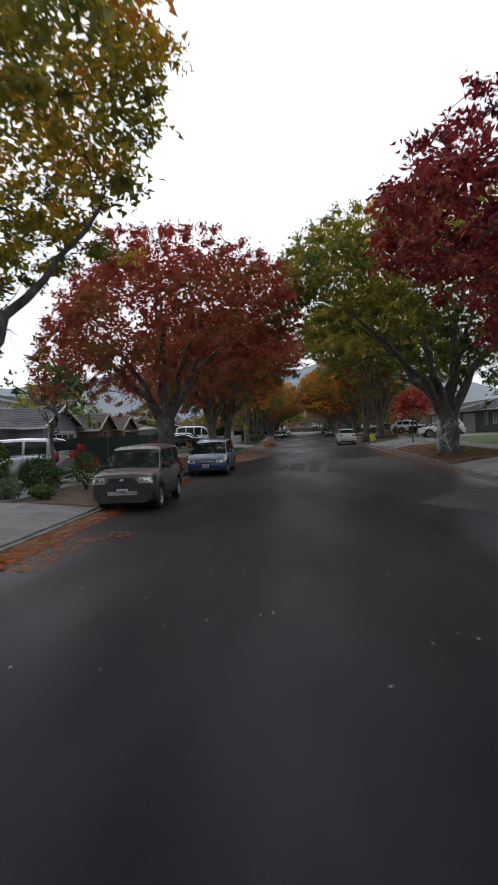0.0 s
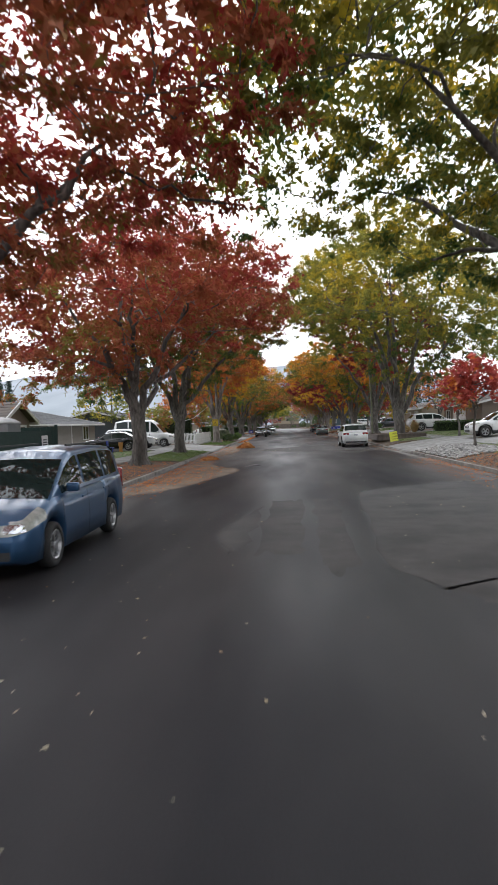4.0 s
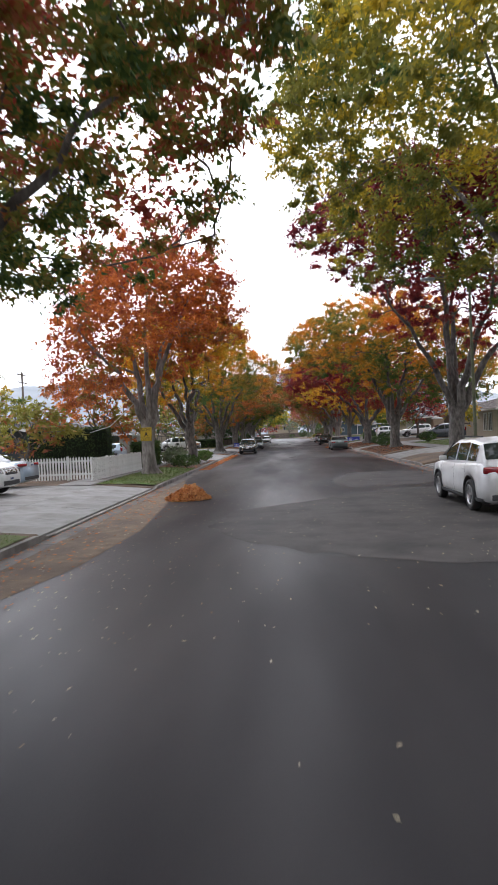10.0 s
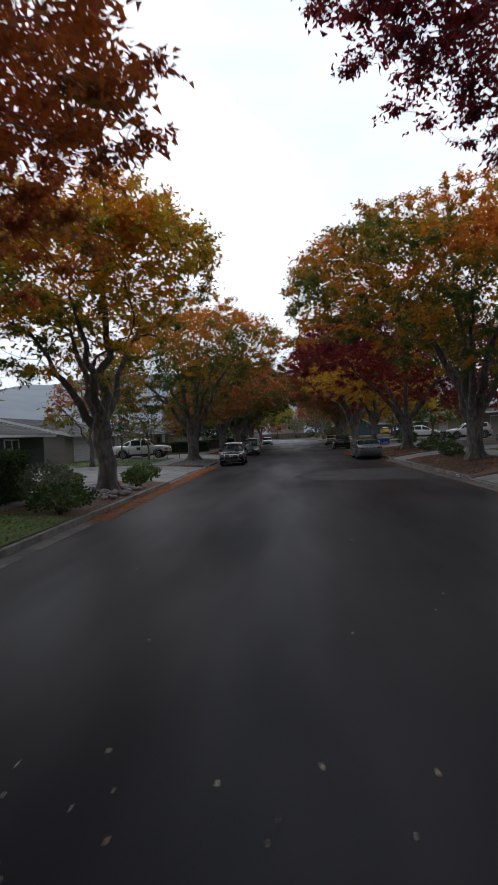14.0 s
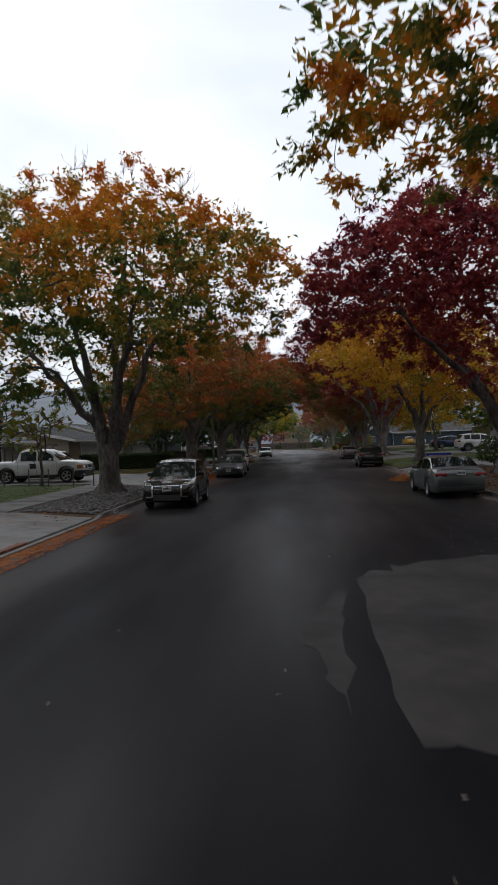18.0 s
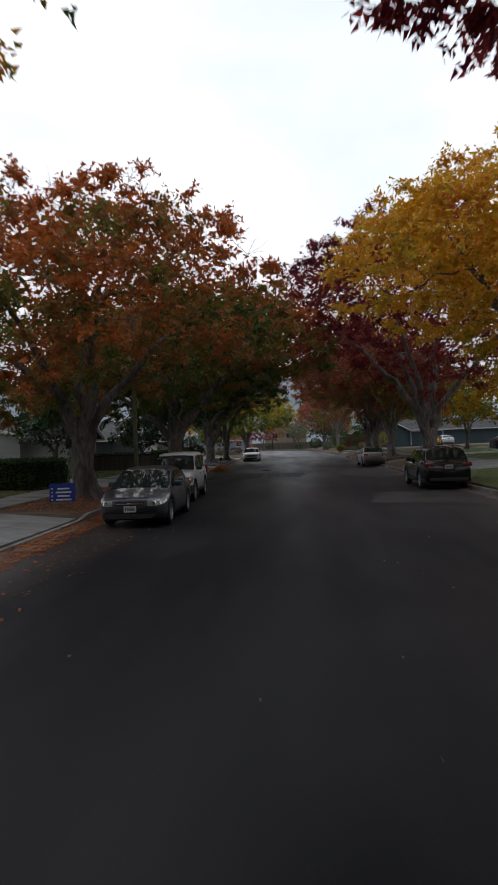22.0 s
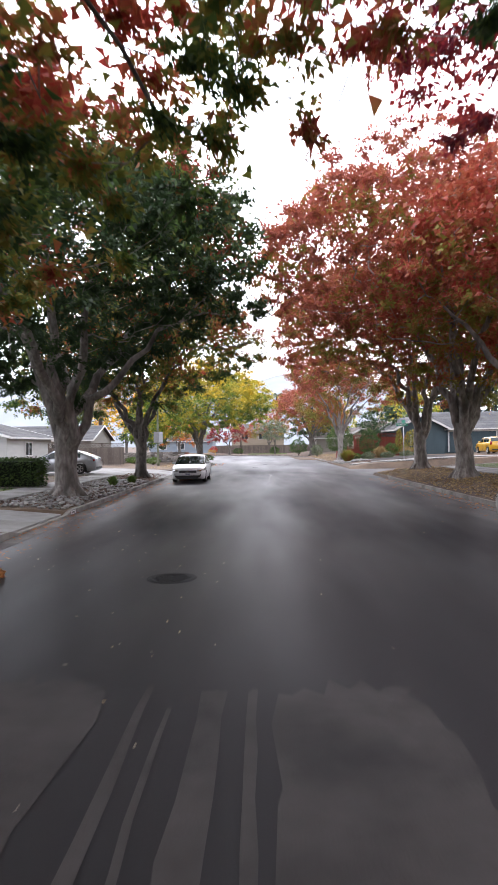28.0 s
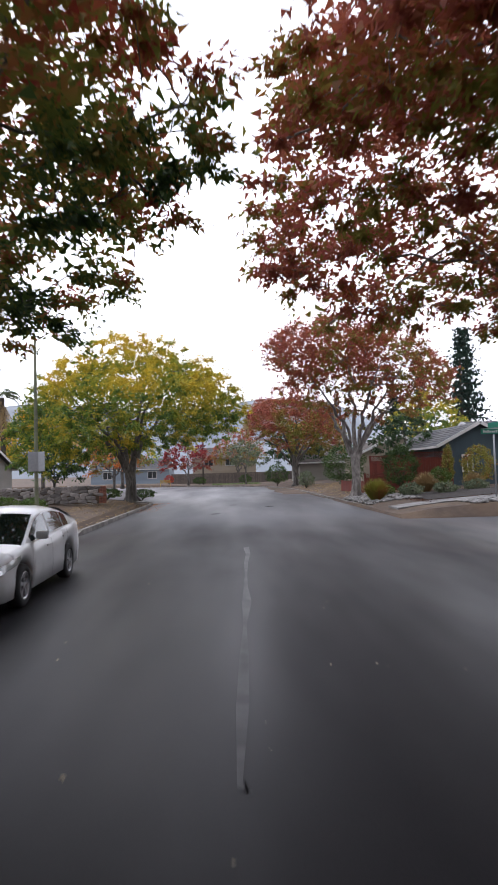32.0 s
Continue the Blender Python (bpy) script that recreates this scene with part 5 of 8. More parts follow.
def spec_of(kind, **over):
    S = {
        "sedan": dict(L=4.55, W=1.76, wb=2.7, fo=0.9, r=0.32, clear=0.17, top=[(0, 0.67), (0.1, 0.73), (0.5, 0.82), (1.2, 0.92), (2.2, 0.93), (3.6, 0.98), (4.2, 1.02), (4.48, 0.98), (4.55, 0.85)],
                      roof=[(0.98, 0.86), (1.95, 1.36), (2.3, 1.43), (2.9, 1.44), (3.3, 1.38), (4.05, 1.02)], ws=1.95, rs=3.25, windows=[(1.42, 2.35), (2.45, 3.25), (3.3, 3.62)], doors=[1.3, 2.4, 3.35],
                      hl=(0.66, 0.2, 0.62, 0.4, 0.3, 0.13, 24), lamp_rise=0.12, intake=(0.36, 0.24, 0.36), tl=(0.66, 0.1, 0.83, 0.34, 0.16, 0.16, 18), grille=(0.72, 0.1, 0.6, 0.02, 1, True), plate_f=0.4),
        "minivan": dict(L=5.1, W=1.96, wb=3.0, fo=0.98, r=0.34, clear=0.17, top=[(0, 0.66), (0.12, 0.76), (0.45, 0.88), (1.1, 1.04), (2.0, 1.06), (4.9, 1.12), (5.05, 1.1), (5.1, 0.9)],
                        roof=[(0.92, 0.98), (1.9, 1.55), (2.35, 1.7), (3.6, 1.74), (4.6, 1.7), (4.85, 1.58), (5.06, 1.08)], ws=1.95, rs=4.62, windows=[(1.45, 2.5), (2.6, 3.7), (3.8, 4.65)], doors=[1.35, 2.55, 3.75],
                        hl=(0.72, 0.24, 0.72, 0.36, 0.3, 0.17, 26), lamp_rise=0.14, intake=(0.36, 0.3, 0.42), tl=(0.8, 0.08, 1.0, 0.2, 0.14, 0.42, 16), grille=(0.8, 0.15, 0.7, 0.05, 3, True), plate_f=0.42, rails=[(2.3, 4.5)]),
        "boxy": dict(L=4.3, W=1.82, wb=2.58, fo=0.86, r=0.34, clear=0.24, nose=(0.88, 0.94, 0.985, 1.0), top=[(0, 0.93), (0.05, 1.02), (0.2, 1.06), (1.1, 1.13), (2.0, 1.12), (4.15, 1.12), (4.3, 1.0)],
                     roof=[(1.02, 1.08), (1.55, 1.66), (1.8, 1.77), (3.5, 1.8), (4.1, 1.76), (4.26, 1.08)], ws=1.6, rs=4.1, windows=[(1.36, 2.35), (2.45, 3.15), (3.25, 4.0)], doors=[1.3, 2.4, 3.2], roofw=0.8,
                     hl=(0.62, 0.06, 0.885, 0.26, 0.04, 0.17, 4), lamp_back=0.06, lamp_rise=0.0, tl=(0.78, 0.05, 1.1, 0.16, 0.12, 0.4, 8), grille=(0.78, 0.17, 0.885, 0.0, 3, False), plate_f=0.5, clad=0.42, mask=0.99,
                     intake=(0.24, 0.62, 0.74), chrome=((0.0, 0.42, 0.47, 0.58),), fog=(0.62, 0.58), mirror_mat=TRIM),
        "crossover": dict(L=4.4, W=1.81, wb=2.67, fo=0.88, r=0.36, clear=0.22, top=[(0, 0.72), (0.1, 0.84), (0.4, 0.95), (1.2, 1.05), (2.0, 1.06), (4.2, 1.14), (4.4, 1.0)],
                          roof=[(1.0, 0.98), (1.85, 1.52), (2.25, 1.63), (3.2, 1.65), (3.9, 1.6), (4.3, 1.12)], ws=1.9, rs=3.92, windows=[(1.4, 2.35), (2.45, 3.25), (3.32, 3.85)], doors=[1.3, 2.4, 3.3],
                          hl=(0.68, 0.2, 0.84, 0.36, 0.18, 0.1, 24), tl=(0.72, 0.08, 0.98, 0.32, 0.16, 0.16, 16), grille=(0.8, 0.2, 0.72, 0.0, 3, True), plate_f=0.56, clad=0.2, rails=[(2.0, 3.8)]),
        "large_suv": dict(L=5.1, W=2.0, wb=3.02, fo=1.0, r=0.39, clear=0.22, top=[(0, 0.72), (0.12, 0.88), (0.5, 1.04), (1.25, 1.14), (2.1, 1.15), (4.8, 1.22), (5.1, 1.0)],
                          roof=[(1.1, 1.06), (2.0, 1.62), (2.5, 1.75), (3.6, 1.78), (4.5, 1.7), (5.0, 1.18)], ws=2.05, rs=4.5, windows=[(1.6, 2.65), (2.75, 3.65), (3.72, 4.4)], doors=[1.45, 2.7, 3.7],
                          hl=(0.76, 0.26, 0.86, 0.4, 0.22, 0.16, 26), tl=(0.72, 0.1, 1.04, 0.44, 0.18, 0.17, 14), grille=(0.9, 0.22, 0.76, 0.02, 8, True), clad=0.16, plate_r=0.88, rails=[(2.4, 4.3)], rear_low=0.2),
        "old_suv": dict(L=4.55, W=1.73, wb=2.67, fo=0.88, r=0.37, clear=0.27, top=[(0, 0.84), (0.08, 0.95), (0.35, 1.04), (1.25, 1.1), (2.0, 1.1), (4.4, 1.12), (4.55, 0.95)],
                        roof=[(1.2, 1.06), (1.8, 1.6), (2.1, 1.72), (3.8, 1.74), (4.3, 1.68), (4.5, 1.1)], ws=1.88, rs=4.3, windows=[(1.6, 2.4), (2.5, 3.3), (3.38, 4.2)], doors=[1.4, 2.45, 3.35], roofw=0.78,
                        hl=(0.6, 0.06, 0.82, 0.36, 0.12, 0.2, 10), amber=1, mask=0.62, nose=(0.84, 0.92, 0.97, 1.0), lamp_rise=0.0, tl=(0.76, 0.05, 1.0, 0.16, 0.12, 0.36, 8), grille=(0.66, 0.18, 0.84, 0.0, 3, True), clad=0.16, plate_f=0.55, rails=[(2.1, 4.2)]),
        "van": dict(L=5.4, W=2.02, wb=3.25, fo=0.85, r=0.36, clear=0.25, top=[(0, 0.8), (0.1, 0.95), (0.4, 1.08), (0.95, 1.22), (1.8, 1.25), (5.3, 1.25), (5.4, 1.1)],
                    roof=[(0.75, 1.14), (1.3, 1.75), (1.6, 2.12), (2.0, 2.38), (4.4, 2.42), (5.1, 2.3), (5.36, 1.24)], ws=1.5, rs=5.15, windows=[(1.25, 1.95), (2.1, 2.9), (3.0, 3.9), (4.0, 5.0)], doors=[1.2, 2.05, 2.95], roofw=0.72,
                    hl=(0.78, 0.04, 0.86, 0.32, 0.1, 0.16, 8), tl=(0.9, 0.04, 1.05, 0.14, 0.1, 0.4, 6), grille=(0.95, 0.24, 0.84, 0.0, 4, True), plate_f=0.5),
        "hatch": dict(L=4.0, W=1.7, wb=2.52, fo=0.78, r=0.31, clear=0.17, top=[(0, 0.66), (0.12, 0.78), (0.5, 0.92), (1.0, 0.99), (1.9, 1.0), (3.8, 1.06), (4.0, 0.92)],
                      roof=[(0.75, 0.9), (1.6, 1.42), (2.0, 1.52), (3.0, 1.53), (3.6, 1.44), (3.94, 1.04)], ws=1.68, rs=3.55, windows=[(1.15, 2.1), (2.2, 2.95), (3.0, 3.45)], doors=[1.1, 2.15, 2.98],
                      hl=(0.62, 0.2, 0.74, 0.34, 0.2, 0.18, 24), tl=(0.7, 0.08, 0.95, 0.2, 0.14, 0.36, 14), grille=(0.66, 0.1, 0.66, 0.02, 2, True)),
    }[kind].copy()
    S.update(over)
    return S


SILVER = car_paint("silver", (0.42, 0.43, 0.45), 0.7)
GREY_D = car_paint("graphite", (0.06, 0.067, 0.083), 0.5, 0.28, 0.7)
BLACK = car_paint("black", (0.006, 0.006, 0.007), 0.0, 0.2, 0.6)
WHITE = car_paint("white", (0.72, 0.72, 0.71), 0.0)
BLUE = car_paint("steel_blue", (0.028, 0.088, 0.19), 0.5)
BRONZE = car_paint("dusty_bronze", (0.13, 0.118, 0.105), 0.5, 0.45)
PALE_GREEN = car_paint("grey_green", (0.15, 0.17, 0.165), 0.6)
CHAMPAGNE = car_paint("champagne", (0.34, 0.32, 0.32), 0.65)
NAVY = car_paint("navy", (0.02, 0.035, 0.09), 0.5)
YELLOW_P = car_paint("yellow", (0.6, 0.33, 0.015), 0.0)
PALE_BLUE = car_paint("pale_blue", (0.34, 0.42, 0.5), 0.5)

# parked along the west kerb, noses towards the camera's start
car("boxy_suv", "dusty bronze boxy SUV with grey cladding parked at kerb", -4.98, 16.55, 0, spec_of("boxy"), BRONZE)
car("minivan", "steel blue minivan parked at kerb under red tree", -4.58, 28.95, 0, spec_of("minivan"), BLUE)
car("compact_suv", "black compact SUV with chrome nose parked at kerb", -4.2, 119.3, 0,
    spec_of("crossover", nose=(0.82, 0.9, 0.96, 1.0), hl=(0.68, 0.14, 0.86, 0.4, 0.26, 0.09, 24), grille=(0.9, 0.22, 0.74, -0.01, 2, True), chrome=((0.47, 0.52, 0.42, 0.8), (0.52, 0.7, 0.4, 0.45)), intake=(0.26, 0.3, 0.5), plate_f=0.62, rails=[]), BLACK)
car("sedan", "dark grey sedan parked at kerb beside blue lawn sign", -3.98, 137.3, 0, spec_of("sedan"), GREY_D)
car("old_suv", "white older SUV with grey bumpers parked at kerb", -4.22, 143.3, 0, spec_of("old_suv", rails=[], mirror_mat=TRIM, handle_mat=TRIM), WHITE)
car("white_sedan", "white sedan with black lower bumper parked at kerb", -3.98, 190.4, 0,
    spec_of("sedan", L=4.9, W=1.87, wb=2.75, fo=1.0, r=0.34, top=[(0, 0.69), (0.1, 0.77), (0.55, 0.88), (1.3, 0.98), (2.3, 0.98), (3.9, 1.06), (4.6, 1.12), (4.84, 1.08), (4.9, 0.9)],
            roof=[(1.0, 0.9), (2.05, 1.4), (2.5, 1.47), (3.1, 1.48), (3.7, 1.4), (4.7, 1.13)], ws=2.05, rs=3.5, windows=[(1.5, 2.5), (2.6, 3.5), (3.55, 3.9)], doors=[1.4, 2.55, 3.6],
            grille=(0.95, 0.13, 0.6, 0.02, 2, False), hl=(0.72, 0.24, 0.66, 0.4, 0.4, 0.1, 28), lamp_rise=0.12, intake=(0.4, 0.22, 0.4), fog=(0.66, 0.42)), WHITE)
# parked along the east kerb, tails towards the camera's start
car("white_suv", "white crossover SUV with red tail lights parked at kerb", 5.2, 73.2, 180, spec_of("large_suv"), WHITE)
car("grey_sedan", "grey-green older sedan parked at kerb", 5.82, 125.3, 180, spec_of("sedan", L=5.0, W=1.85, wb=2.76, fo=1.05, top=[(0, 0.6), (0.12, 0.7), (0.5, 0.82), (1.3, 0.93), (2.2, 0.94), (3.7, 1.0), (4.5, 1.02), (4.9, 0.97), (5.0, 0.82)],
    roof=[(1.15, 0.88), (2.1, 1.36), (2.5, 1.43), (3.2, 1.44), (3.6, 1.38), (4.35, 1.03)], ws=2.1, rs=3.55, windows=[(1.6, 2.55), (2.65, 3.5), (3.56, 3.9)], doors=[1.5, 2.6, 3.6], tl=(0.66, 0.08, 0.84, 0.4, 0.16, 0.14, 12)), PALE_GREEN)
car("black_suv", "black SUV with roof rails parked at kerb", 6.18, 150.9, 180, spec_of("crossover", L=4.6, W=1.86), BLACK)
car("champagne_sedan", "champagne sedan with round red tail lights parked at kerb", 6.58, 173.2, 180, spec_of("sedan", W=1.74, tl=(0.64, 0.08, 0.86, 0.28, 0.14, 0.2, 16)), CHAMPAGNE)
# in driveways on the west side
gz = ground_z
car("silver_minivan", "silver minivan parked in a driveway behind planting", -14.2, 23.1, -90, spec_of("minivan", rails=[]), SILVER, z=gz(-13) + 0.03)
car("black_sedan", "black sedan parked across a driveway", -15.9, 67.9, -90, spec_of("sedan", L=4.75, wb=2.8), BLACK, z=gz(-13.5) + 0.03)
car("white_crossover", "white crossover parked in a driveway beside a van", -10.9, 71.2, 90, spec_of("crossover", L=4.7, W=1.9), WHITE, z=gz(-13) + 0.03)
car("camper_van", "white high-roof camper van parked in a driveway", -10.0, 74.8, 90, spec_of("van"), WHITE, z=gz(-13) + 0.03, category="van")
car("silver_sedan", "silver sedan parked in a driveway by picket fence", -15.7, 78.7, -90, spec_of("sedan", L=4.8, tl=(0.7, 0.1, 0.92, 0.36, 0.2, 0.12, 26)), PALE_BLUE, z=gz(-13) + 0.03)
car("clubman", "pale blue small estate car with rails in a driveway", -18.2, 106.4, -90, spec_of("hatch", L=4.0, rails=[(1.8, 3.4)], roof=[(0.95, 0.95), (1.5, 1.38), (1.8, 1.45), (3.3, 1.46), (3.7, 1.42), (3.94, 1.04)]), PALE_BLUE, z=gz(-14) + 0.03)
car("red_tail_suv", "white SUV with tall red tail lights in a driveway", -17.5, 134.4, -90, spec_of("crossover"), WHITE, z=gz(-16) + 0.03)
car("hybrid_car", "silver hatchback sedan parked in a driveway", -14.4, 194.6, -90, spec_of("sedan", roof=[(0.9, 0.84), (1.9, 1.38), (2.3, 1.47), (2.9, 1.46), (3.5, 1.34), (4.35, 1.02)], rs=3.4), SILVER, z=gz(-12) + 0.03)
# in driveways on the east side
car("sports_suv", "white sloping-roof SUV parked on a raised driveway", 17.6, 85.3, 90, spec_of("large_suv", L=4.75, W=1.94, wb=2.87, rails=[]), WHITE, z=gz(15) + 0.03)
car("decorated_car", "white car with dark lower panels in a driveway", 11.6, 61.4, -90, spec_of("crossover"), WHITE, z=gz(13) + 0.03)
car("dark_hatchback", "dark grey car parked on a driveway", 14.0, 117.5, -90, spec_of("hatch", L=4.3), GREY_D, z=gz(16) + 0.03)
car("white_estate", "white estate car parked beside a garage", 15.5, 137.4, -90, spec_of("crossover"), WHITE, z=gz(18) + 0.03)
car("navy_sedan", "navy blue sloping sedan parked on a driveway", 21.0, 171.8, 90, spec_of("sedan", L=4.7, roof=[(0.85, 0.86), (1.9, 1.38), (2.3, 1.44), (2.8, 1.44), (3.4, 1.34), (4.4, 1.04)]), NAVY, z=gz(18) + 0.03)
car("parked_suv", "white SUV with red tail lights on a driveway", 19.6, 156.5, 90, spec_of("crossover"), WHITE, z=gz(14) + 0.03)
car("yellow_hatchback", "bright yellow hatchback before a dark garage", 21.9, 217.5, 180, spec_of("hatch"), YELLOW_P, z=gz(22) + 0.03)
car("white_saloon", "white car parked beside yellow hatchback", 24.2, 219.2, 180, spec_of("sedan"), WHITE, z=gz(24) + 0.03)

truck = car("pickup_truck", "white pickup truck with black ladder rack in a driveway", -10.9, 131.3, 90,
            spec_of("old_suv", L=5.4, W=1.89, wb=3.26, fo=0.95, r=0.38, top=[(0, 0.86), (0.1, 1.0), (0.4, 1.1), (1.3, 1.16), (3.7, 1.16), (5.3, 1.16), (5.4, 1.0)],
                    roof=[(1.2, 1.1), (1.9, 1.66), (2.15, 1.77), (3.2, 1.79), (3.5, 1.72), (3.75, 1.14)], ws=1.98, rs=3.5, windows=[(1.65, 2.5), (2.6, 3.45)], doors=[1.45, 2.55, 3.6], rails=[],
                    tl=(0.86, 0.04, 0.98, 0.12, 0.1, 0.36, 6), plate_f=0.58), WHITE, z=gz(-13) + 0.03, category="pickup")
for sx in (-0.8, 0.8):
    part("rack_rail", box("rack_rail", (0.05, 3.2, 0.05), TRIM, 0.01), truck, at=(sx, 3.6, 1.95))
    for sy in (2.3, 3.9, 5.1):
        part("rack_post", box("rack_post", (0.05, 0.05, 0.82), TRIM, 0.01), truck, at=(sx, sy, 1.14))
for sy in (2.1, 3.0, 3.9, 5.1):
    part("rack_bar", box("rack_bar", (1.65, 0.05, 0.05), TRIM, 0.01), truck, at=(0, sy, 2.0))
for sx in (-0.95, 0.95):
    part("door_emblem", box("door_emblem", (0.012, 0.34, 0.26), PLASTIC_BLACK, 0.004), truck, at=(sx * 0.997, 2.75, 0.78))
# ---- houses ----
def siding(name, c, vertical=False):
    return material("siding_" + name, c, 0.8, color2=[a * 0.9 for a in c], scale=3, bump=0.15, bump_scale=25, dark=[a * 0.75 for a in c], dark_scale=0.8, stretch=(1, 1, 0.2) if vertical else (0.2, 0.2, 1))


ROOF = material("shingle", (0.085, 0.085, 0.088), 0.9, color2=(0.055, 0.055, 0.058), scale=5, bump=0.6, bump_scale=30, dark=(0.11, 0.105, 0.1), dark_scale=0.7, obj_random=0.2)
ROOF_BROWN = material("shingle_brown", (0.1, 0.08, 0.068), 0.9, color2=(0.07, 0.055, 0.046), scale=5, bump=0.6, bump_scale=30, dark=(0.13, 0.11, 0.095), dark_scale=0.7, obj_random=0.2)
WHITE_TRIM = material("white_trim", (0.7, 0.69, 0.67), 0.6, color2=(0.6, 0.59, 0.57), scale=3)
WINDOW_GLASS = material("window_glass", (0.03, 0.036, 0.04), 0.05, color2=(0.05, 0.058, 0.062), scale=0.8, spec=0.8)
DOOR_BROWN = material("door_brown", (0.1, 0.06, 0.04), 0.6, color2=(0.07, 0.045, 0.03), scale=4)
DARK_TRIM = material("dark_trim", (0.04, 0.042, 0.045), 0.6, scale=4)


def house_window(root, x, y, z, w, h, rz, frame_mat=None):
    fm = frame_mat or WHITE_TRIM
    win = part("window", None, root, at=(x, y, z), rot=(0, 0, rz))
    for dx, dz, sx, sz in ((0, 0, w + 0.16, 0.09), (0, h + 0.07, w + 0.16, 0.09), (-w / 2 - 0.04, 0.05, 0.09, h + 0.05), (w / 2 + 0.04, 0.05, 0.09, h + 0.05), (0, 0.05, 0.05, h + 0.05)):
        part("frame", box("frame", (sx, 0.07, sz), fm), win, at=(dx, -0.03, dz))
    part("pane", box("pane", (w, 0.03, h), WINDOW_GLASS), win, at=(0, 0.0, 0.08))


def garage_door(root, x, y, z, w, h, rz, mat, panes=False):
    door = part("garage_door", None, root, at=(x, y, z), rot=(0, 0, rz))
    for i in range(4):
        part("panel", box("panel", (w, 0.05, h / 4 - 0.015), mat, 0.008), door, at=(0, -0.01, i * h / 4))
    for dx, sx, dz, sz in ((-w / 2 - 0.08, 0.14, 0, h + 0.14), (w / 2 + 0.08, 0.14, 0, h + 0.14), (0, w + 0.02, h, 0.14)):
        part("frame", box("frame", (sx, 0.08, sz), WHITE_TRIM), door, at=(dx, -0.02, dz))
    if panes:
        for i in range(4):
            part("pane", box("pane", (w * 0.19, 0.02, h / 4 * 0.62), WINDOW_GLASS), door, at=(-w * 0.36 + i * w * 0.24, -0.045, h * 0.75 + 0.06))


def gable_block(root, x0, x1, y0, y1, z0, eave, peak, axis, wall, roof, over=0.45, boards=0.0):
    """Walls under a pitched roof; the ridge runs along axis. Gutters, bargeboards and shingle courses are parts."""
    cx, cy = (x0 + x1) / 2, (y0 + y1) / 2
    if axis == 'x':
        v = [(x0, y0, z0), (x0, y1, z0), (x0, y1, eave), (x0, cy, peak), (x0, y0, eave), (x1, y0, z0), (x1, y1, z0), (x1, y1, eave), (x1, cy, peak), (x1, y0, eave)]
    else:
        v = [(x1, y0, z0), (x0, y0, z0), (x0, y0, eave), (cx, y0, peak), (x1, y0, eave), (x1, y1, z0), (x0, y1, z0), (x0, y1, eave), (cx, y1, peak), (x1, y1, eave)]
    f = [(0, 1, 2, 3, 4), (9, 8, 7, 6, 5), (0, 5, 6, 1), (1, 6, 7, 2), (4, 9, 5, 0), (2, 7, 8, 3), (3, 8, 9, 4)]
    part("wall", mesh_of("wall", v, f, wall), root)
    half = (y1 - y0) / 2 if axis == 'x' else (x1 - x0) / 2
    slope = (peak - eave) / half
    a0, a1 = (x0, x1) if axis == 'x' else (y0, y1)
    c = cy if axis == 'x' else cx
    courses = max(6, int((half + over) / 0.32))
    for sg in (-1, 1):
        rf = part("roof", None, root)
        for k in range(courses):
            u0, u1 = (half + over) * k / courses, (half + over) * (k + 1) / courses + 0.03
            q = []
            for a in (a0 - over, a1 + over):
                for u, lift in ((u0, 0.16), (u1, 0.185), (u1, 0.15), (u0, 0.12)):
                    z = peak - slope * u + lift
                    q.append((a, c + sg * u, z) if axis == 'x' else (c + sg * u, a, z))
            part("shingle_course", mesh_of("shingle_course", q, [(0, 1, 5, 4), (1, 2, 6, 5), (2, 3, 7, 6), (0, 3, 2, 1), (4, 5, 6, 7), (3, 0, 4, 7)], roof), rf)
        ez = eave - slope * over
        ln = a1 - a0 + 2 * over
        pos = ((a0 + a1) / 2, c + sg * (half + over), ez - 0.02) if axis == 'x' else (c + sg * (half + over), (a0 + a1) / 2, ez - 0.02)
        part("gutter", box("gutter", (ln, 0.1, 0.16) if axis == 'x' else (0.1, ln, 0.16), WHITE_TRIM, 0.01), root, at=pos)
        for a in (a0 - over + 0.02, a1 + over - 0.02):
            L = math.hypot(half + over, slope * (half + over))
            ang = math.degrees(math.atan(slope))
            mid = (half + over) / 2
            zc = peak - slope * mid
            if axis == 'x':
                part("bargeboard", box("bargeboard", (0.06, L, 0.2), WHITE_TRIM), root, at=(a, c + sg * mid, zc - 0.02), rot=(-sg * ang, 0, 0))
            else:
                part("bargeboard", box("bargeboard", (L, 0.06, 0.2), WHITE_TRIM), root, at=(c + sg * mid, a, zc - 0.02), rot=(0, sg * ang, 0))
    if boards:
        n = int((y1 - y0) / boards)
        for i in range(1, n):
            yy = y0 + (y1 - y0) * i / n
            h = eave + slope * (half - abs(yy - cy)) if axis == 'x' else eave
            for xx in ((x1 + 0.012,) if x1 < 0 else (x0 - 0.012,)):
                part("batten", box("batten", (0.025, 0.05, round(h - z0, 2)), wall), root, at=(xx, yy, z0))


def house(name, label, blocks):
    return tagged(new(name), label, "house", "houses along the street")


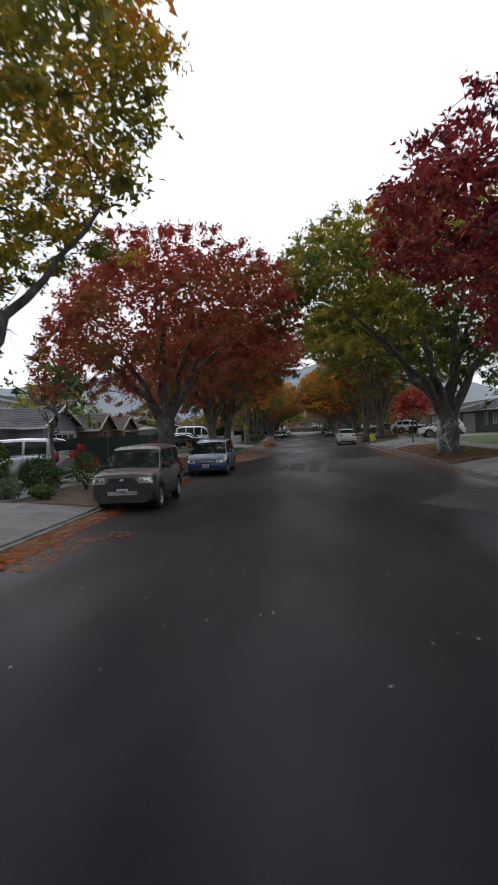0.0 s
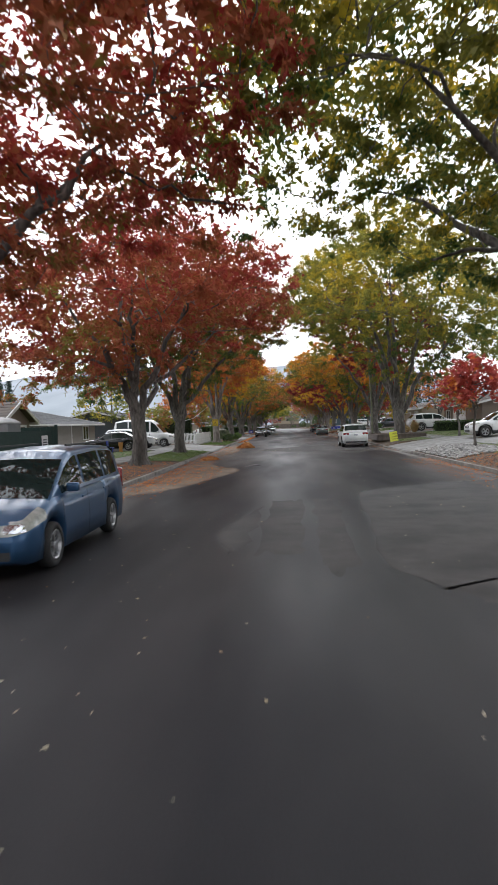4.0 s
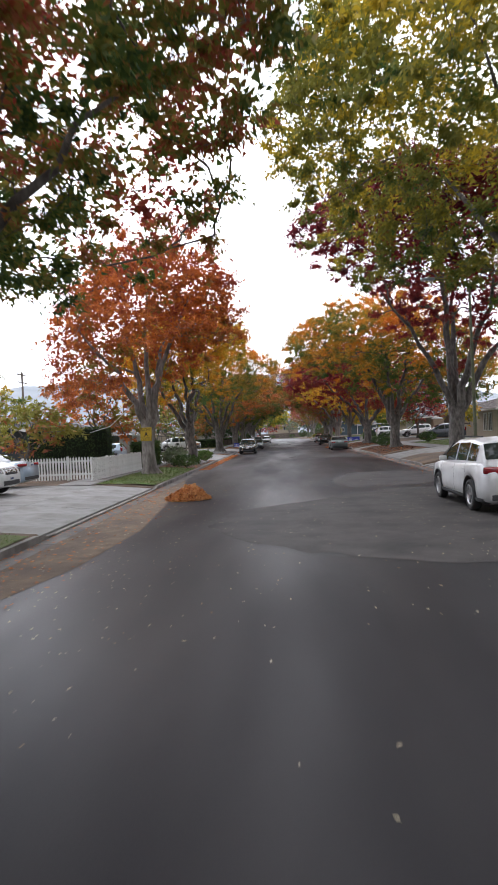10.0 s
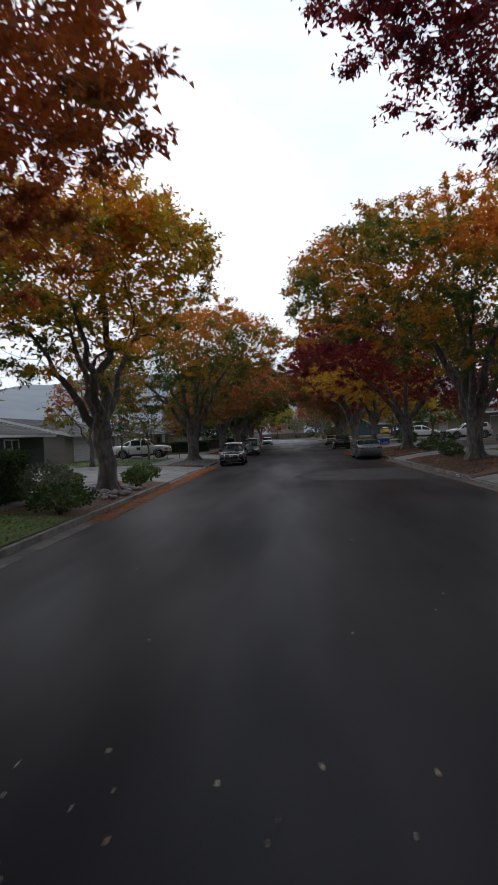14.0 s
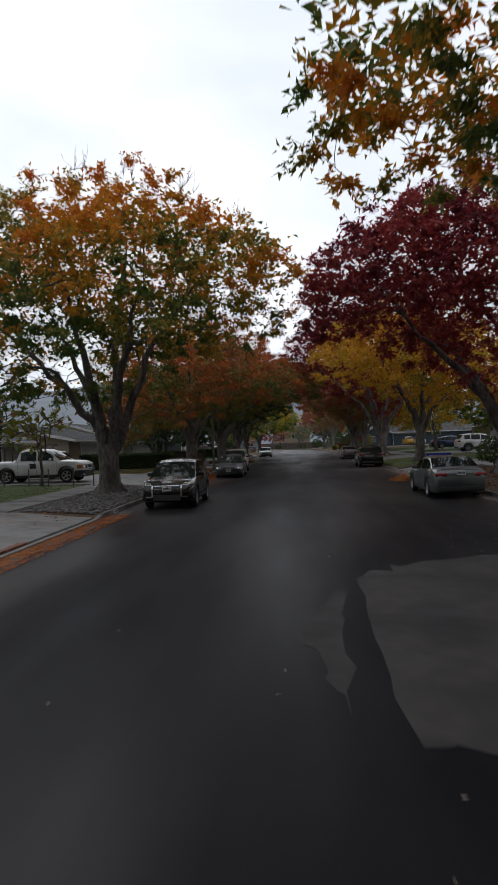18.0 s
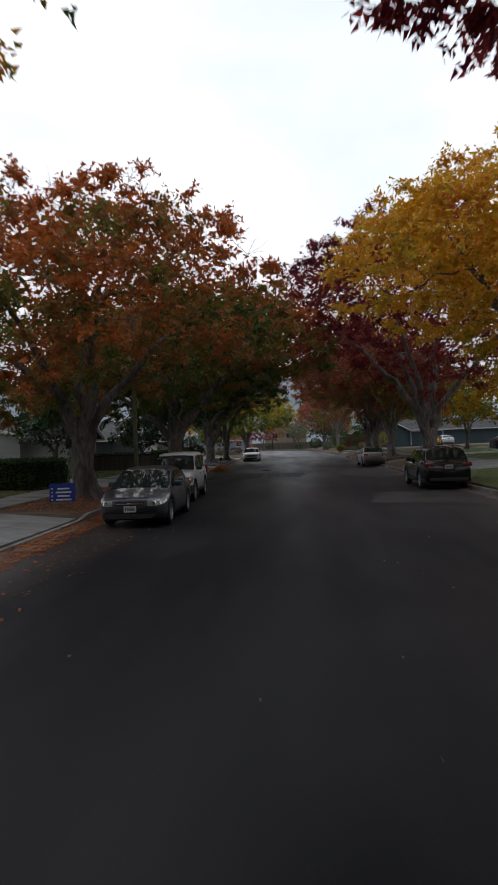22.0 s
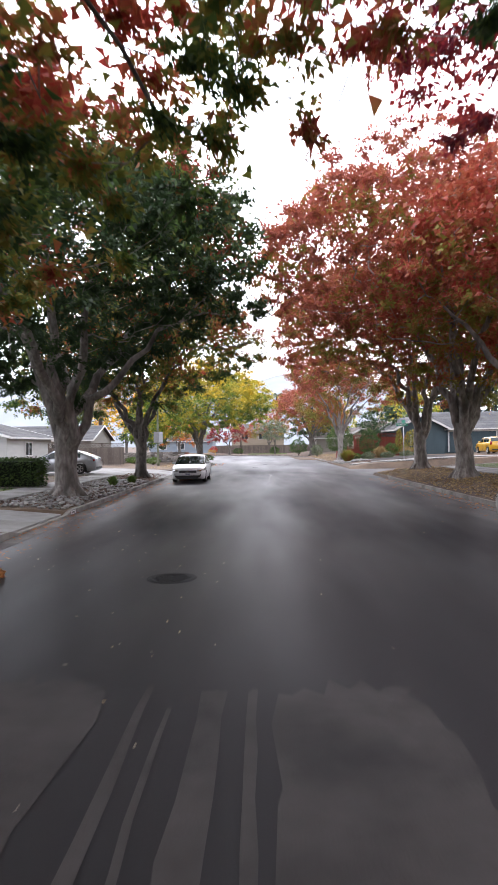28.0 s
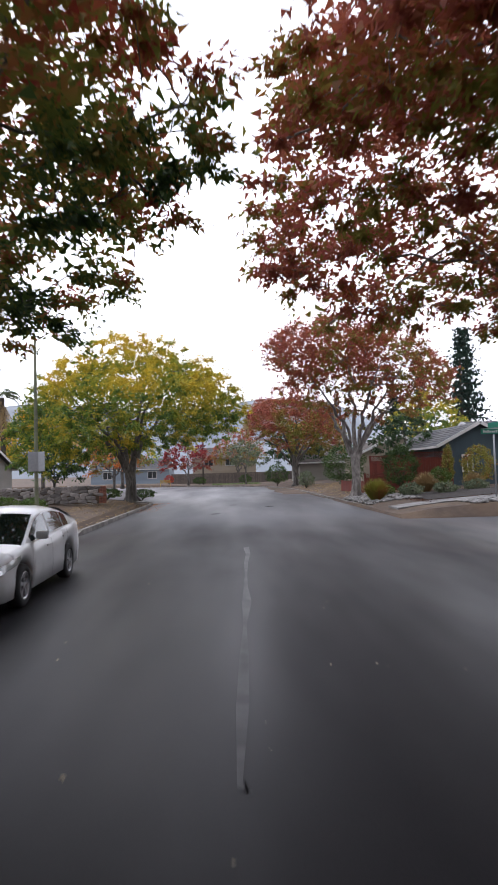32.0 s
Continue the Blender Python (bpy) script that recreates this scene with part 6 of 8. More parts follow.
GREYBLUE, TAN, BEIGE, TAUPE, CHARCOAL, SAGE = (siding("grey_blue", (0.33, 0.36, 0.4), True), siding("tan", (0.24, 0.19, 0.15)), siding("beige", (0.4, 0.34, 0.26)),
                                              siding("taupe", (0.27, 0.25, 0.22)), siding("charcoal", (0.05, 0.06, 0.065), True), siding("sage", (0.1, 0.12, 0.1)))
PALE = siding("pale_grey", (0.5, 0.5, 0.48))
NAVYWALL = siding("blue_green", (0.055, 0.085, 0.1), True)

h = house("gabled_house", "grey-blue boarded house with a gabled garage", 0)
gable_block(h, -27, -17, 39.2, 45.4, 0.2, 2.95, 4.2, 'x', GREYBLUE, ROOF, boards=0.4)
gable_block(h, -31, -19, 26, 39, 0.2, 2.95, 4.6, 'y', GREYBLUE, ROOF, boards=0.4)
garage_door(h, -16.97, 42.3, 0.45, 4.6, 2.0, 90, PALE, True)
house_window(h, -18.97, 33, 1.3, 1.6, 1.1, 90)
h = house("tan_house", "tan house with two small front gables", 0)
gable_block(h, -29, -18, 48, 60, 0.2, 2.9, 4.6, 'y', TAN, ROOF_BROWN)
gable_block(h, -18.6, -16.6, 49, 53, 0.2, 2.8, 3.9, 'x', TAN, ROOF_BROWN)
gable_block(h, -18.6, -16.4, 55, 59, 0.2, 2.8, 3.8, 'x', TAN, ROOF_BROWN)
house_window(h, -16.57, 51, 1.2, 1.2, 1.2, 90)
garage_door(h, -16.37, 57, 0.42, 2.4, 2.0, 90, DOOR_BROWN)
h = house("upper_storey_house", "pale two-storey house behind the driveway", 0)
gable_block(h, -40, -27, 60, 72, 0.2, 5.4, 7.0, 'y', PALE, ROOF)
house_window(h, -26.97, 64, 3.9, 1.3, 1.1, 90, DARK_TRIM)
house_window(h, -26.97, 68, 3.9, 1.3, 1.1, 90, DARK_TRIM)
h = house("low_house", "low taupe house with wide eaves and garage", 0)
gable_block(h, -32, -19.5, 63, 82, 0.2, 2.75, 4.1, 'y', TAUPE, ROOF, over=0.8)
garage_door(h, -19.47, 72.5, 0.45, 5.0, 2.1, 90, TAUPE)
house_window(h, -19.47, 79, 1.2, 1.5, 1.2, 90)
h = house("dark_house", "charcoal house with white-framed garage door", 0)
gable_block(h, -32, -18.6, 99.5, 121, 0.2, 2.85, 4.5, 'y', CHARCOAL, ROOF, over=0.7)
garage_door(h, -18.57, 108.6, 0.45, 5.0, 2.1, 90, DARK_TRIM)
house_window(h, -18.57, 115.5, 1.2, 2.0, 1.2, 90)
h = house("olive_house", "grey house with pale garage door behind pickup", 0)
gable_block(h, -31, -18.8, 126, 141, 0.2, 2.85, 4.4, 'y', TAUPE, ROOF, over=0.7)
garage_door(h, -18.77, 130.4, 0.45, 4.8, 2.1, 90, PALE)
house_window(h, -18.77, 136.5, 1.2, 1.6, 1.3, 90)
h = house("beige_house", "beige house with dark shingle roof and pale garage", 0)
gable_block(h, -31, -17.2, 145.2, 158, 0.2, 2.9, 4.3, 'y', BEIGE, ROOF, over=0.7)
garage_door(h, -17.17, 150.2, 0.45, 4.8, 2.1, 90, PALE)
house_window(h, -17.17, 155.4, 1.25, 1.4, 0.9, 90, DOOR_BROWN)
h = house("grey_gable_house", "grey house with front gable and wide porch", 0)
gable_block(h, -30, -17.5, 161.5, 176, 0.2, 2.9, 4.8, 'y', PALE, ROOF, over=0.6)
gable_block(h, -18, -14.6, 162.5, 168.5, 0.2, 2.8, 4.1, 'x', PALE, ROOF, over=0.5)
garage_door(h, -14.57, 165.5, 0.42, 2.6, 2.0, 90, SAGE)
house_window(h, -17.47, 172, 1.2, 1.8, 1.2, 90)
h = house("white_garage_house", "grey gabled house with white garage door and panes", 0)
gable_block(h, -28, -17.0, 181, 192.0, 0.2, 2.8, 4.6, 'x', CHARCOAL, ROOF, over=0.6)
gable_block(h, -34, -20, 205.5, 216, 0.2, 2.9, 4.7, 'y', PALE, ROOF)
garage_door(h, -26, 205.45, 0.45, 2.8, 2.1, 0, WHITE_TRIM, True)
house_window(h, -19.97, 210, 1.3, 1.5, 1.1, 90)
# east side
h = house("green_house", "dark green house with pale windows on raised lawn", 0)
gable_block(h, 20.5, 33, 62, 80, 0.5, 3.4, 5.0, 'y', SAGE, ROOF, over=0.7)
house_window(h, 20.47, 66, 1.7, 1.0, 1.0, -90)
house_window(h, 20.47, 69, 1.6, 1.0, 1.3, -90)
garage_door(h, 20.47, 76, 0.75, 4.8, 2.1, -90, PALE)
h = house("stucco_house", "pale stucco house with low roof beyond trees", 0)
gable_block(h, 21, 33, 34, 54, 0.5, 3.4, 4.9, 'y', PALE, ROOF, over=0.7)
garage_door(h, 20.97, 40, 0.8, 4.8, 2.1, -90, SAGE)
house_window(h, 20.97, 48, 1.7, 1.8, 1.2, -90)
h = house("timber_house", "brown timber house with dark roof on raised yard", 0)
gable_block(h, 21, 34, 88, 104, 0.5, 3.5, 5.0, 'y', TAN, ROOF_BROWN, over=0.7)
garage_door(h, 20.97, 96.5, 0.8, 4.8, 2.1, -90, WHITE_TRIM)
house_window(h, 20.97, 101.5, 1.6, 1.6, 1.2, -90)
h = house("cream_house", "cream house with white bay window", 0)
gable_block(h, 19.5, 33, 110, 129, 0.5, 3.5, 5.0, 'y', BEIGE, ROOF_BROWN, over=0.7)
house_window(h, 19.47, 113, 1.4, 0.8, 1.6, -90)
house_window(h, 19.47, 114.4, 1.4, 0.8, 1.6, -90)
garage_door(h, 19.47, 120.5, 0.8, 4.8, 2.1, -90, BEIGE)
h = house("grey_house_east", "grey house with wide white eaves", 0)
gable_block(h, 21, 34, 134, 152, 0.5, 3.5, 5.0, 'y', TAUPE, ROOF, over=0.8)
garage_door(h, 20.97, 138, 0.85, 4.8, 2.1, -90, TAUPE)
h = house("ranch_house_east", "low ranch house with grey roof", 0)
gable_block(h, 24, 38, 160, 182, 0.6, 3.5, 5.0, 'y', BEIGE, ROOF, over=0.8)
garage_door(h, 23.97, 171.8, 0.9, 4.8, 2.1, -90, PALE)
h = house("corner_house", "dark blue boarded corner house with white bargeboards", 0)
gable_block(h, 14.6, 19.4, 221.5, 232, 0.5, 3.5, 4.75, 'y', NAVYWALL, ROOF, over=0.5, boards=0.4)
gable_block(h, 19.4, 36, 223.5, 234, 0.5, 3.5, 5.3, 'x', NAVYWALL, ROOF, over=0.6)
garage_door(h, 23.0, 223.45, 0.9, 5.0, 2.2, 0, NAVYWALL)
house_window(h, 16.2, 221.45, 1.6, 0.6, 1.0, 0)
h = house("hidden_house", "small cream house behind the red fence", 0)
gable_block(h, 12.5, 19, 236, 244, 0.5, 3.4, 4.9, 'y', BEIGE, ROOF_BROWN)
gable_block(h, 10, 20, 262, 272, 0.4, 3.0, 4.6, 'x', TAUPE, ROOF_BROWN)
h = house("bend_house", "pale two-storey house beyond the bend", 0)
gable_block(h, -6, 6, 298, 308, 0.3, 5.0, 6.8, 'x', BEIGE, ROOF_BROWN)
house_window(h, -3, 297.95, 3.2, 1.6, 1.2, 0)
house_window(h, 1, 297.95, 3.2, 1.6, 1.2, 0)
h = house("blue_house", "pale blue house beyond the bend with white windows", 0)
gable_block(h, -24, -10, 292, 302, 0.3, 3.0, 4.8, 'x', siding("pale_blue", (0.3, 0.36, 0.42)), ROOF)
for wx in (-21, -17, -13):
    house_window(h, wx, 291.95, 1.2, 1.5, 1.2, 0)
h = house("stone_wall_house", "grey low house behind a stone wall", 0)
gable_block(h, -34, -20, 230, 240, 0.3, 2.9, 4.6, 'x', TAUPE, ROOF)
house_window(h, -24, 229.95, 1.2, 1.8, 1.1, 0)

# ---- distance: hills with haze painted into their pale colour ----
HILL = material("haze_tinted_hill", (0.22, 0.245, 0.265), 1.0, color2=(0.28, 0.3, 0.32), scale=0.012, dark=(0.18, 0.2, 0.22), dark_scale=0.004)
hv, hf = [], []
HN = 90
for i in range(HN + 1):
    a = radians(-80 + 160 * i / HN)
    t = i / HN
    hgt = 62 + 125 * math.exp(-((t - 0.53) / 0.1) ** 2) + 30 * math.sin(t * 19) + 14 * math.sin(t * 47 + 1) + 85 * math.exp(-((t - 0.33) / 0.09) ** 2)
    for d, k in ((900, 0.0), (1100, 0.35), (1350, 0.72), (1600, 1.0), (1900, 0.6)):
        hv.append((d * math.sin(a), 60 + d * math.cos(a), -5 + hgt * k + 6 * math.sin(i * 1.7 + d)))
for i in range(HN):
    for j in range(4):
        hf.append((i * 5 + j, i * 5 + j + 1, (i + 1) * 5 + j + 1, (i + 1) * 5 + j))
tagged(new("backdrop_hills", mesh_of("backdrop_hills", hv, hf, HILL, True)), "distant hills tinted pale blue-grey for haze, under low cloud", "hills", kind="structure")
# ---- planting and loose stuff ----
def blob_points(rng, n, sx, sy, sz, shell=0.5):
    d = rng.normal(0, 1, (n, 3))
    d /= np.linalg.norm(d, axis=1)[:, None]
    r = rng.uniform(shell, 1.0, (n, 1)) ** 0.5
    lump = 1 + 0.14 * np.sin(d[:, :1] * 5 + 1) * np.cos(d[:, 1:2] * 6) + 0.1 * np.sin(d[:, 2:] * 9)
    return d * r * lump * np.array([sx, sy, sz])


def shrub(x, y, w, hgt, kind, seed, label, stems=6, n=2200, leaf=0.07, name="shrub", z=None, group="shrubs"):
    rng = np.random.default_rng(seed)
    root = thing(name, x, y, ground_z(x) if z is None else z, 0, label, "shrub", group)
    for i in range(stems):
        v, f = [], []
        a = rng.uniform(0, 6.28)
        e = np.array([math.cos(a) * w * 0.3, math.sin(a) * w * 0.3, hgt * 0.62])
        tube(v, f, [[0, 0, -0.1], e * [0.4, 0.4, 0.5], e], [0.03, 0.022, 0.01], 5)
        part("stem", mesh_of("stem", v, f, BARK_DARK), root)
    p = blob_points(rng, n, w / 2, w / 2, hgt * 0.46) + [0, 0, hgt * 0.54]
    part("foliage", quads_mesh("foliage", leaf_quads(p, rng, leaf, 0.0), leaves_of(kind)), root)
    return root


def blades(x, y, w, hgt, kind, seed, label, n=900, name="grass_clump", z=None):
    """A tuft of arching strap leaves."""
    rng = np.random.default_rng(seed)
    a = rng.uniform(0, 6.28, n)
    rr = rng.uniform(0.2, 1, n)
    lean = rr * w * 0.5
    base = np.stack([np.cos(a) * rr * w * 0.12, np.sin(a) * rr * w * 0.12, np.zeros(n)], 1)
    tip = np.stack([np.cos(a) * lean, np.sin(a) * lean, hgt * (1.05 - 0.5 * rr ** 2) * rng.uniform(0.7, 1.1, n)], 1)
    mid = (base + tip) / 2 + np.array([0, 0, 1]) * (hgt * 0.18)
    side = np.stack([-np.sin(a), np.cos(a), np.zeros(n)], 1) * 0.012
    q1 = np.stack([base - side, base + side, mid + side, mid - side], 1)
    q2 = np.stack([mid - side, mid + side, tip + side * 0.2, tip - side * 0.2], 1)
    root = thing(name, x, y, ground_z(x) if z is None else z, 0, label, "plant", "shrubs")
    part("leaves", quads_mesh("leaves", np.concatenate([q1, q2]), leaves_of(kind)), root)
    return root


def hedge(x0, x1, y0, y1, hgt, seed, label, density=420, kind="hedge"):
    rng = np.random.default_rng(seed)
    cx, cy = (x0 + x1) / 2, (y0 + y1) / 2
    w, d = x1 - x0, y1 - y0
    root = thing("hedge", cx, cy, ground_z(cx), 0, label, "hedge", "hedges")
    bm = bmesh.new()
    box_bm(bm, (0, 0, hgt / 2 - 0.02), (w - 0.16, d - 0.16, hgt - 0.1), bevel=0.08)
    part("core", bm_mesh("core", bm, material("hedge_core", (0.012, 0.02, 0.008), 0.95, scale=9, bump=0.8, bump_scale=20)), root)
    pts = []
    for area, fx in ((w * hgt, lambda n: np.stack([rng.uniform(-w / 2, w / 2, n), np.full(n, -d / 2), rng.uniform(0.03, hgt, n)], 1)),
                     (w * hgt, lambda n: np.stack([rng.uniform(-w / 2, w / 2, n), np.full(n, d / 2), rng.uniform(0.03, hgt, n)], 1)),
                     (d * hgt, lambda n: np.stack([np.full(n, w / 2), rng.uniform(-d / 2, d / 2, n), rng.uniform(0.03, hgt, n)], 1)),
                     (d * hgt, lambda n: np.stack([np.full(n, -w / 2), rng.uniform(-d / 2, d / 2, n), rng.uniform(0.03, hgt, n)], 1)),
                     (w * d, lambda n: np.stack([rng.uniform(-w / 2, w / 2, n), rng.uniform(-d / 2, d / 2, n), np.full(n, hgt)], 1))):
        pts.append(fx(int(area * density)))
    p = np.concatenate(pts)
    p += rng.normal(0, 0.045, p.shape)
    part("foliage", quads_mesh("foliage", leaf_quads(p, rng, 0.085, 0.0), leaves_of(kind)), root)
    return root


def litter(name, boxes, kind, seed, label, size=0.09, flat=0.25):
    """Fallen leaves lying on the ground; boxes: x0, x1, y0, y1, count, how they gather towards x0."""
    rng = np.random.default_rng(seed)
    allp = []
    for x0, x1, y0, y1, n, gather in boxes:
        u = rng.uniform(0, 1, n) ** gather
        x = x0 + (x1 - x0) * u
        y = rng.uniform(y0, y1, n)
        z = np.array([(0.0 if -5.75 < a < 7.0 else ground_z(a)) for a in x]) + 0.014 + rng.uniform(0, 0.02, n)
        allp.append(np.stack([x, y, z], 1))
    p = np.concatenate(allp)
    n = len(p)
    a = rng.uniform(0, 6.28, n)
    d = np.stack([np.cos(a), np.sin(a), rng.normal(0, flat, n) * 0.6], 1)
    u = np.stack([-np.sin(a), np.cos(a), rng.normal(0, flat, n)], 1)
    s = (size * rng.uniform(0.5, 1.2, n))[:, None]
    q = np.stack([p - d * s * 0.5, p - d * s * 0.1 + u * s * 0.26, p + d * s * 0.55, p - d * s * 0.08 - u * s * 0.24], 1)
    q[:, :, 2] = np.maximum(q[:, :, 2], (p[:, 2] - 0.006)[:, None])
    ob = new(name, quads_mesh(name, q, leaves_of(kind)))
    return tagged(ob, label, "fallen leaves", kind="stuff")


def leaf_pile(x, y, w, l, hgt, seed, label):
    rng = np.random.default_rng(seed)
    n = int(2600 * max(0.4, w * l / 2.4))
    r, a = rng.uniform(0, 1, n) ** 0.55, rng.uniform(0, 6.28, n)
    px, py = r * np.cos(a) * w / 2, r * np.sin(a) * l / 2
    pz = hgt * np.maximum(0, 1 - r ** 1.3) * rng.uniform(0.75, 1.1, n) * (1 + 0.2 * np.sin(px * 5 + py * 4)) + 0.015
    q = leaf_quads(np.stack([px, py, pz], 1), rng, 0.1, 0.1)
    q[:, :, 2] = np.maximum(q[:, :, 2], 0.006)
    root = thing("leaf_pile", x, y, 0.0 if -5.75 < x < 7 else ground_z(x), 0, label, "leaf pile", "leaf piles")
    part("leaves", quads_mesh("leaves", q, leaves_of("heap")), root)
    core = [(w * 0.42, 0.0), (w * 0.32, hgt * 0.2), (w * 0.2, hgt * 0.5), (w * 0.04, hgt * 0.75)]
    me = lathe("core", core, leaves_of("mulch"), 16)
    c = part("core", me, root)
    c.scale = (1, l / w, 1)


def stones(x0, x1, y0, y1, n, smin, smax, seed, label, name="stone_bed", mat=None, only=None):
    """A bed of loose stones, each its own lump."""
    rng = np.random.default_rng(seed)
    bm = bmesh.new()
    bmesh.ops.create_icosphere(bm, subdivisions=1, radius=1.0)
    iv = np.array([v.co[:] for v in bm.verts])
    fi = [tuple(v.index for v in f.verts) for f in bm.faces]
    bm.free()
    v, f = [], []
    for i in range(n):
        s = rng.uniform(smin, smax)
        x, y = rng.uniform(x0, x1), rng.uniform(y0, y1)
        if only and not only(x, y):
            continue
        if i % 2 and n > 1600:
            continue
        q = iv * (1 + rng.normal(0, 0.1, (len(iv), 1))) * [s * rng.uniform(0.8, 1.5), s * rng.uniform(0.7, 1.1), s * rng.uniform(0.4, 0.7)]
        c, sn = math.cos(i * 2.4), math.sin(i * 2.4)
        q = np.stack([q[:, 0] * c - q[:, 1] * sn, q[:, 0] * sn + q[:, 1] * c, q[:, 2]], 1) + [x, y, ground_z(x) + s * 0.25]
        b = len(v)
        v += q.tolist()
        f += [(a + b, bb + b, cc + b) for a, bb, cc in fi]
    ob = new(name, mesh_of(name, v, f, mat or STONE, True))
    return tagged(ob, label, "stones", kind="stuff")


def lawn(x0, x1, y0, y1, seed, label, kind="grass", blades_n=2600, hgt=0.06):
    rng = np.random.default_rng(seed)
    n = int(min(3600, 1.0 * blades_n * 0.06 * (x1 - x0) * (y1 - y0)))
    xs, ys = np.linspace(x0, x1, 9), np.linspace(y0, y1, 9)
    tagged(new("lawn", sheet("lawn", xs, ys, lambda x, y: ground_z(x) + 0.012 + 0.012 * math.sin(x * 3 + y * 2), LAWN)), label, "lawn", kind="structure")
    p = np.stack([rng.uniform(x0, x1, n), rng.uniform(y0, y1, n), np.zeros(n)], 1)
    p[:, 2] = [ground_z(a) + 0.005 for a in p[:, 0]]
    a = rng.uniform(0, 6.28, n)
    side = np.stack([np.cos(a), np.sin(a), np.zeros(n)], 1) * 0.016
    tip = p + np.stack([rng.normal(0, 0.04, n), rng.normal(0, 0.04, n), hgt * rng.uniform(0.5, 1.2, n)], 1)
    q = np.stack([p - side, p + side, tip + side * 0.15, tip - side * 0.15], 1)
    tagged(new("grass", quads_mesh("grass", q, leaves_of(kind))), label + " blades", "grass", kind="stuff")


# lawns and verges
lawn(-8.5, -5.95, 54.0, 66.6, 101, "mown green verge grass")
lawn(-19, -10.0, 54.0, 66.4, 102, "green front lawn beside driveway")
lawn(-8.5, -5.95, 79.6, 92.0, 103, "mown green verge by picket fence")
lawn(-18, -10.0, 117.0, 128.4, 104, "green front lawn with saplings")
lawn(-14, -10.0, 139.6, 146.6, 105, "dry patchy lawn before a hedge", "grass_dry")
lawn(-16, -10.0, 155.2, 165.0, 106, "green lawn behind hedge")
lawn(-16.5, -10.0, 175.8, 182.2, 107, "green front lawn strip")
lawn(8.4, 20, 66.9, 82.6, 108, "raised green lawn above the kerb")
lawn(8.8, 20, 31.0, 56.6, 109, "green lawn beyond the webbed tree", blades_n=1600)
lawn(12.3, 20, 100.9, 114.6, 110, "green lawn before cream house")
lawn(7.3, 16, 141.0, 152.6, 111, "bright green lawn by black SUV")
lawn(12.3, 23, 160.4, 169.2, 112, "green lawn before ranch house")
lawn(12.3, 22, 174.6, 194.0, 113, "green lawn on the corner plot")
lawn(-2.0, 5.5, 272.5, 282, 114, "green grass beyond the bend", blades_n=800)

# fallen leaves along the gutters, over the road and on the verges
litter("gutter_leaves", [(-5.72, -5.0, 8, 27, 5200, 1.3), (-5.5, -4.3, 9.5, 12.5, 700, 1.2), (-4.5, -3.6, 12.0, 13.2, 90, 1.0), (-5.72, -4.9, 21, 27, 2600, 1.2), (-5.7, -4.6, 28, 44, 700, 2.2), (-5.7, -3.8, 52, 80, 1500, 2.4), (-5.74, -5.05, 92, 118, 7000, 1.3), (-5.74, -4.9, 126, 160, 9000, 1.3), (-5.0, -3.4, 128, 146, 500, 1.3),
                         (-5.7, -4.6, 160, 190, 900, 2.2), (6.95, 5.4, 26, 52, 2600, 2.0), (6.95, 5.8, 60, 110, 1300, 2.2), (6.95, 5.8, 110, 192, 1700, 2.2), (-4.6, -3.6, 214, 224, 300, 1.5)],
       "litter", 201, "orange fallen leaves drifted along the gutter")
litter("road_leaves", [(-4, 6.5, 5, 60, 380, 1.0), (-5.2, -2, 54, 80, 700, 1.4), (-4.5, 6.8, 60, 80, 700, 1.0), (2.5, 6.8, 60, 78, 420, 1.0), (-4, 6.5, 80, 190, 420, 1.0), (-5, -1.5, 20, 34, 160, 1.3), (-5, -1, 156, 172, 120, 1.2), (3.0, 6.8, 108, 124, 280, 1.0), (-5, -2, 134, 142, 130, 1.0), (-4, 6, 190, 225, 70, 1.0)],
       "pale_litter", 202, "pale single leaves scattered over the asphalt", 0.05)
litter("verge_leaves", [(7.2, 10.6, 30, 50, 5200, 1.0), (-5.95, -8.5, 28, 53, 4200, 1.0), (-5.95, -8.5, 139.5, 148.6, 3600, 1.0), (7.2, 10.6, 100.6, 114.8, 2200, 1.0), (7.2, 10.6, 120, 134, 2200, 1.0),
                        (-5.95, -8.5, 92, 103.6, 900, 1.0), (-9.9, -14, 139.6, 146.6, 900, 1.0), (-8.5, -5.95, 114, 129, 700, 1.0), (7.2, 10, 160.5, 169, 900, 1.0)],
       "litter", 203, "rust-coloured fallen leaves covering the verge", 0.1)
litter("mulch_chips", [(7.2, 10.6, 31, 47, 5000, 1.0), (-5.95, -8.5, 29.3, 45, 4500, 1.0), (7.2, 10.6, 101, 114.6, 5000, 1.0), (7.2, 10.6, 120, 134, 4000, 1.0), (-7.95, -5.97, 158.4, 163.3, 2200, 1.0),
                       (-8.4, -5.97, 176, 196.6, 5200, 1.0), (9.0, 14.5, 208.5, 216, 5000, 1.0), (7.6, 10.4, 170, 173.8, 1500, 1.0)], "mulch", 204, "dark bark mulch chips", 0.08, 0.6)
litter("straw_litter", [(7.2, 10.6, 175, 195.5, 8000, 1.0), (7.4, 12, 216.5, 246, 5000, 1.0), (-8.6, -5.0, 204, 224, 1500, 1.0)], "straw", 205, "dry straw-coloured litter on the corner bed", 0.11, 0.5)
leaf_pile(-5.3, 23.2, 0.9, 3.0, 0.12, 216, "long drift of orange leaves behind a parked SUV")
leaf_pile(-3.7, 74.5, 1.55, 1.3, 0.46, 211, "heap of orange fallen leaves on the road")
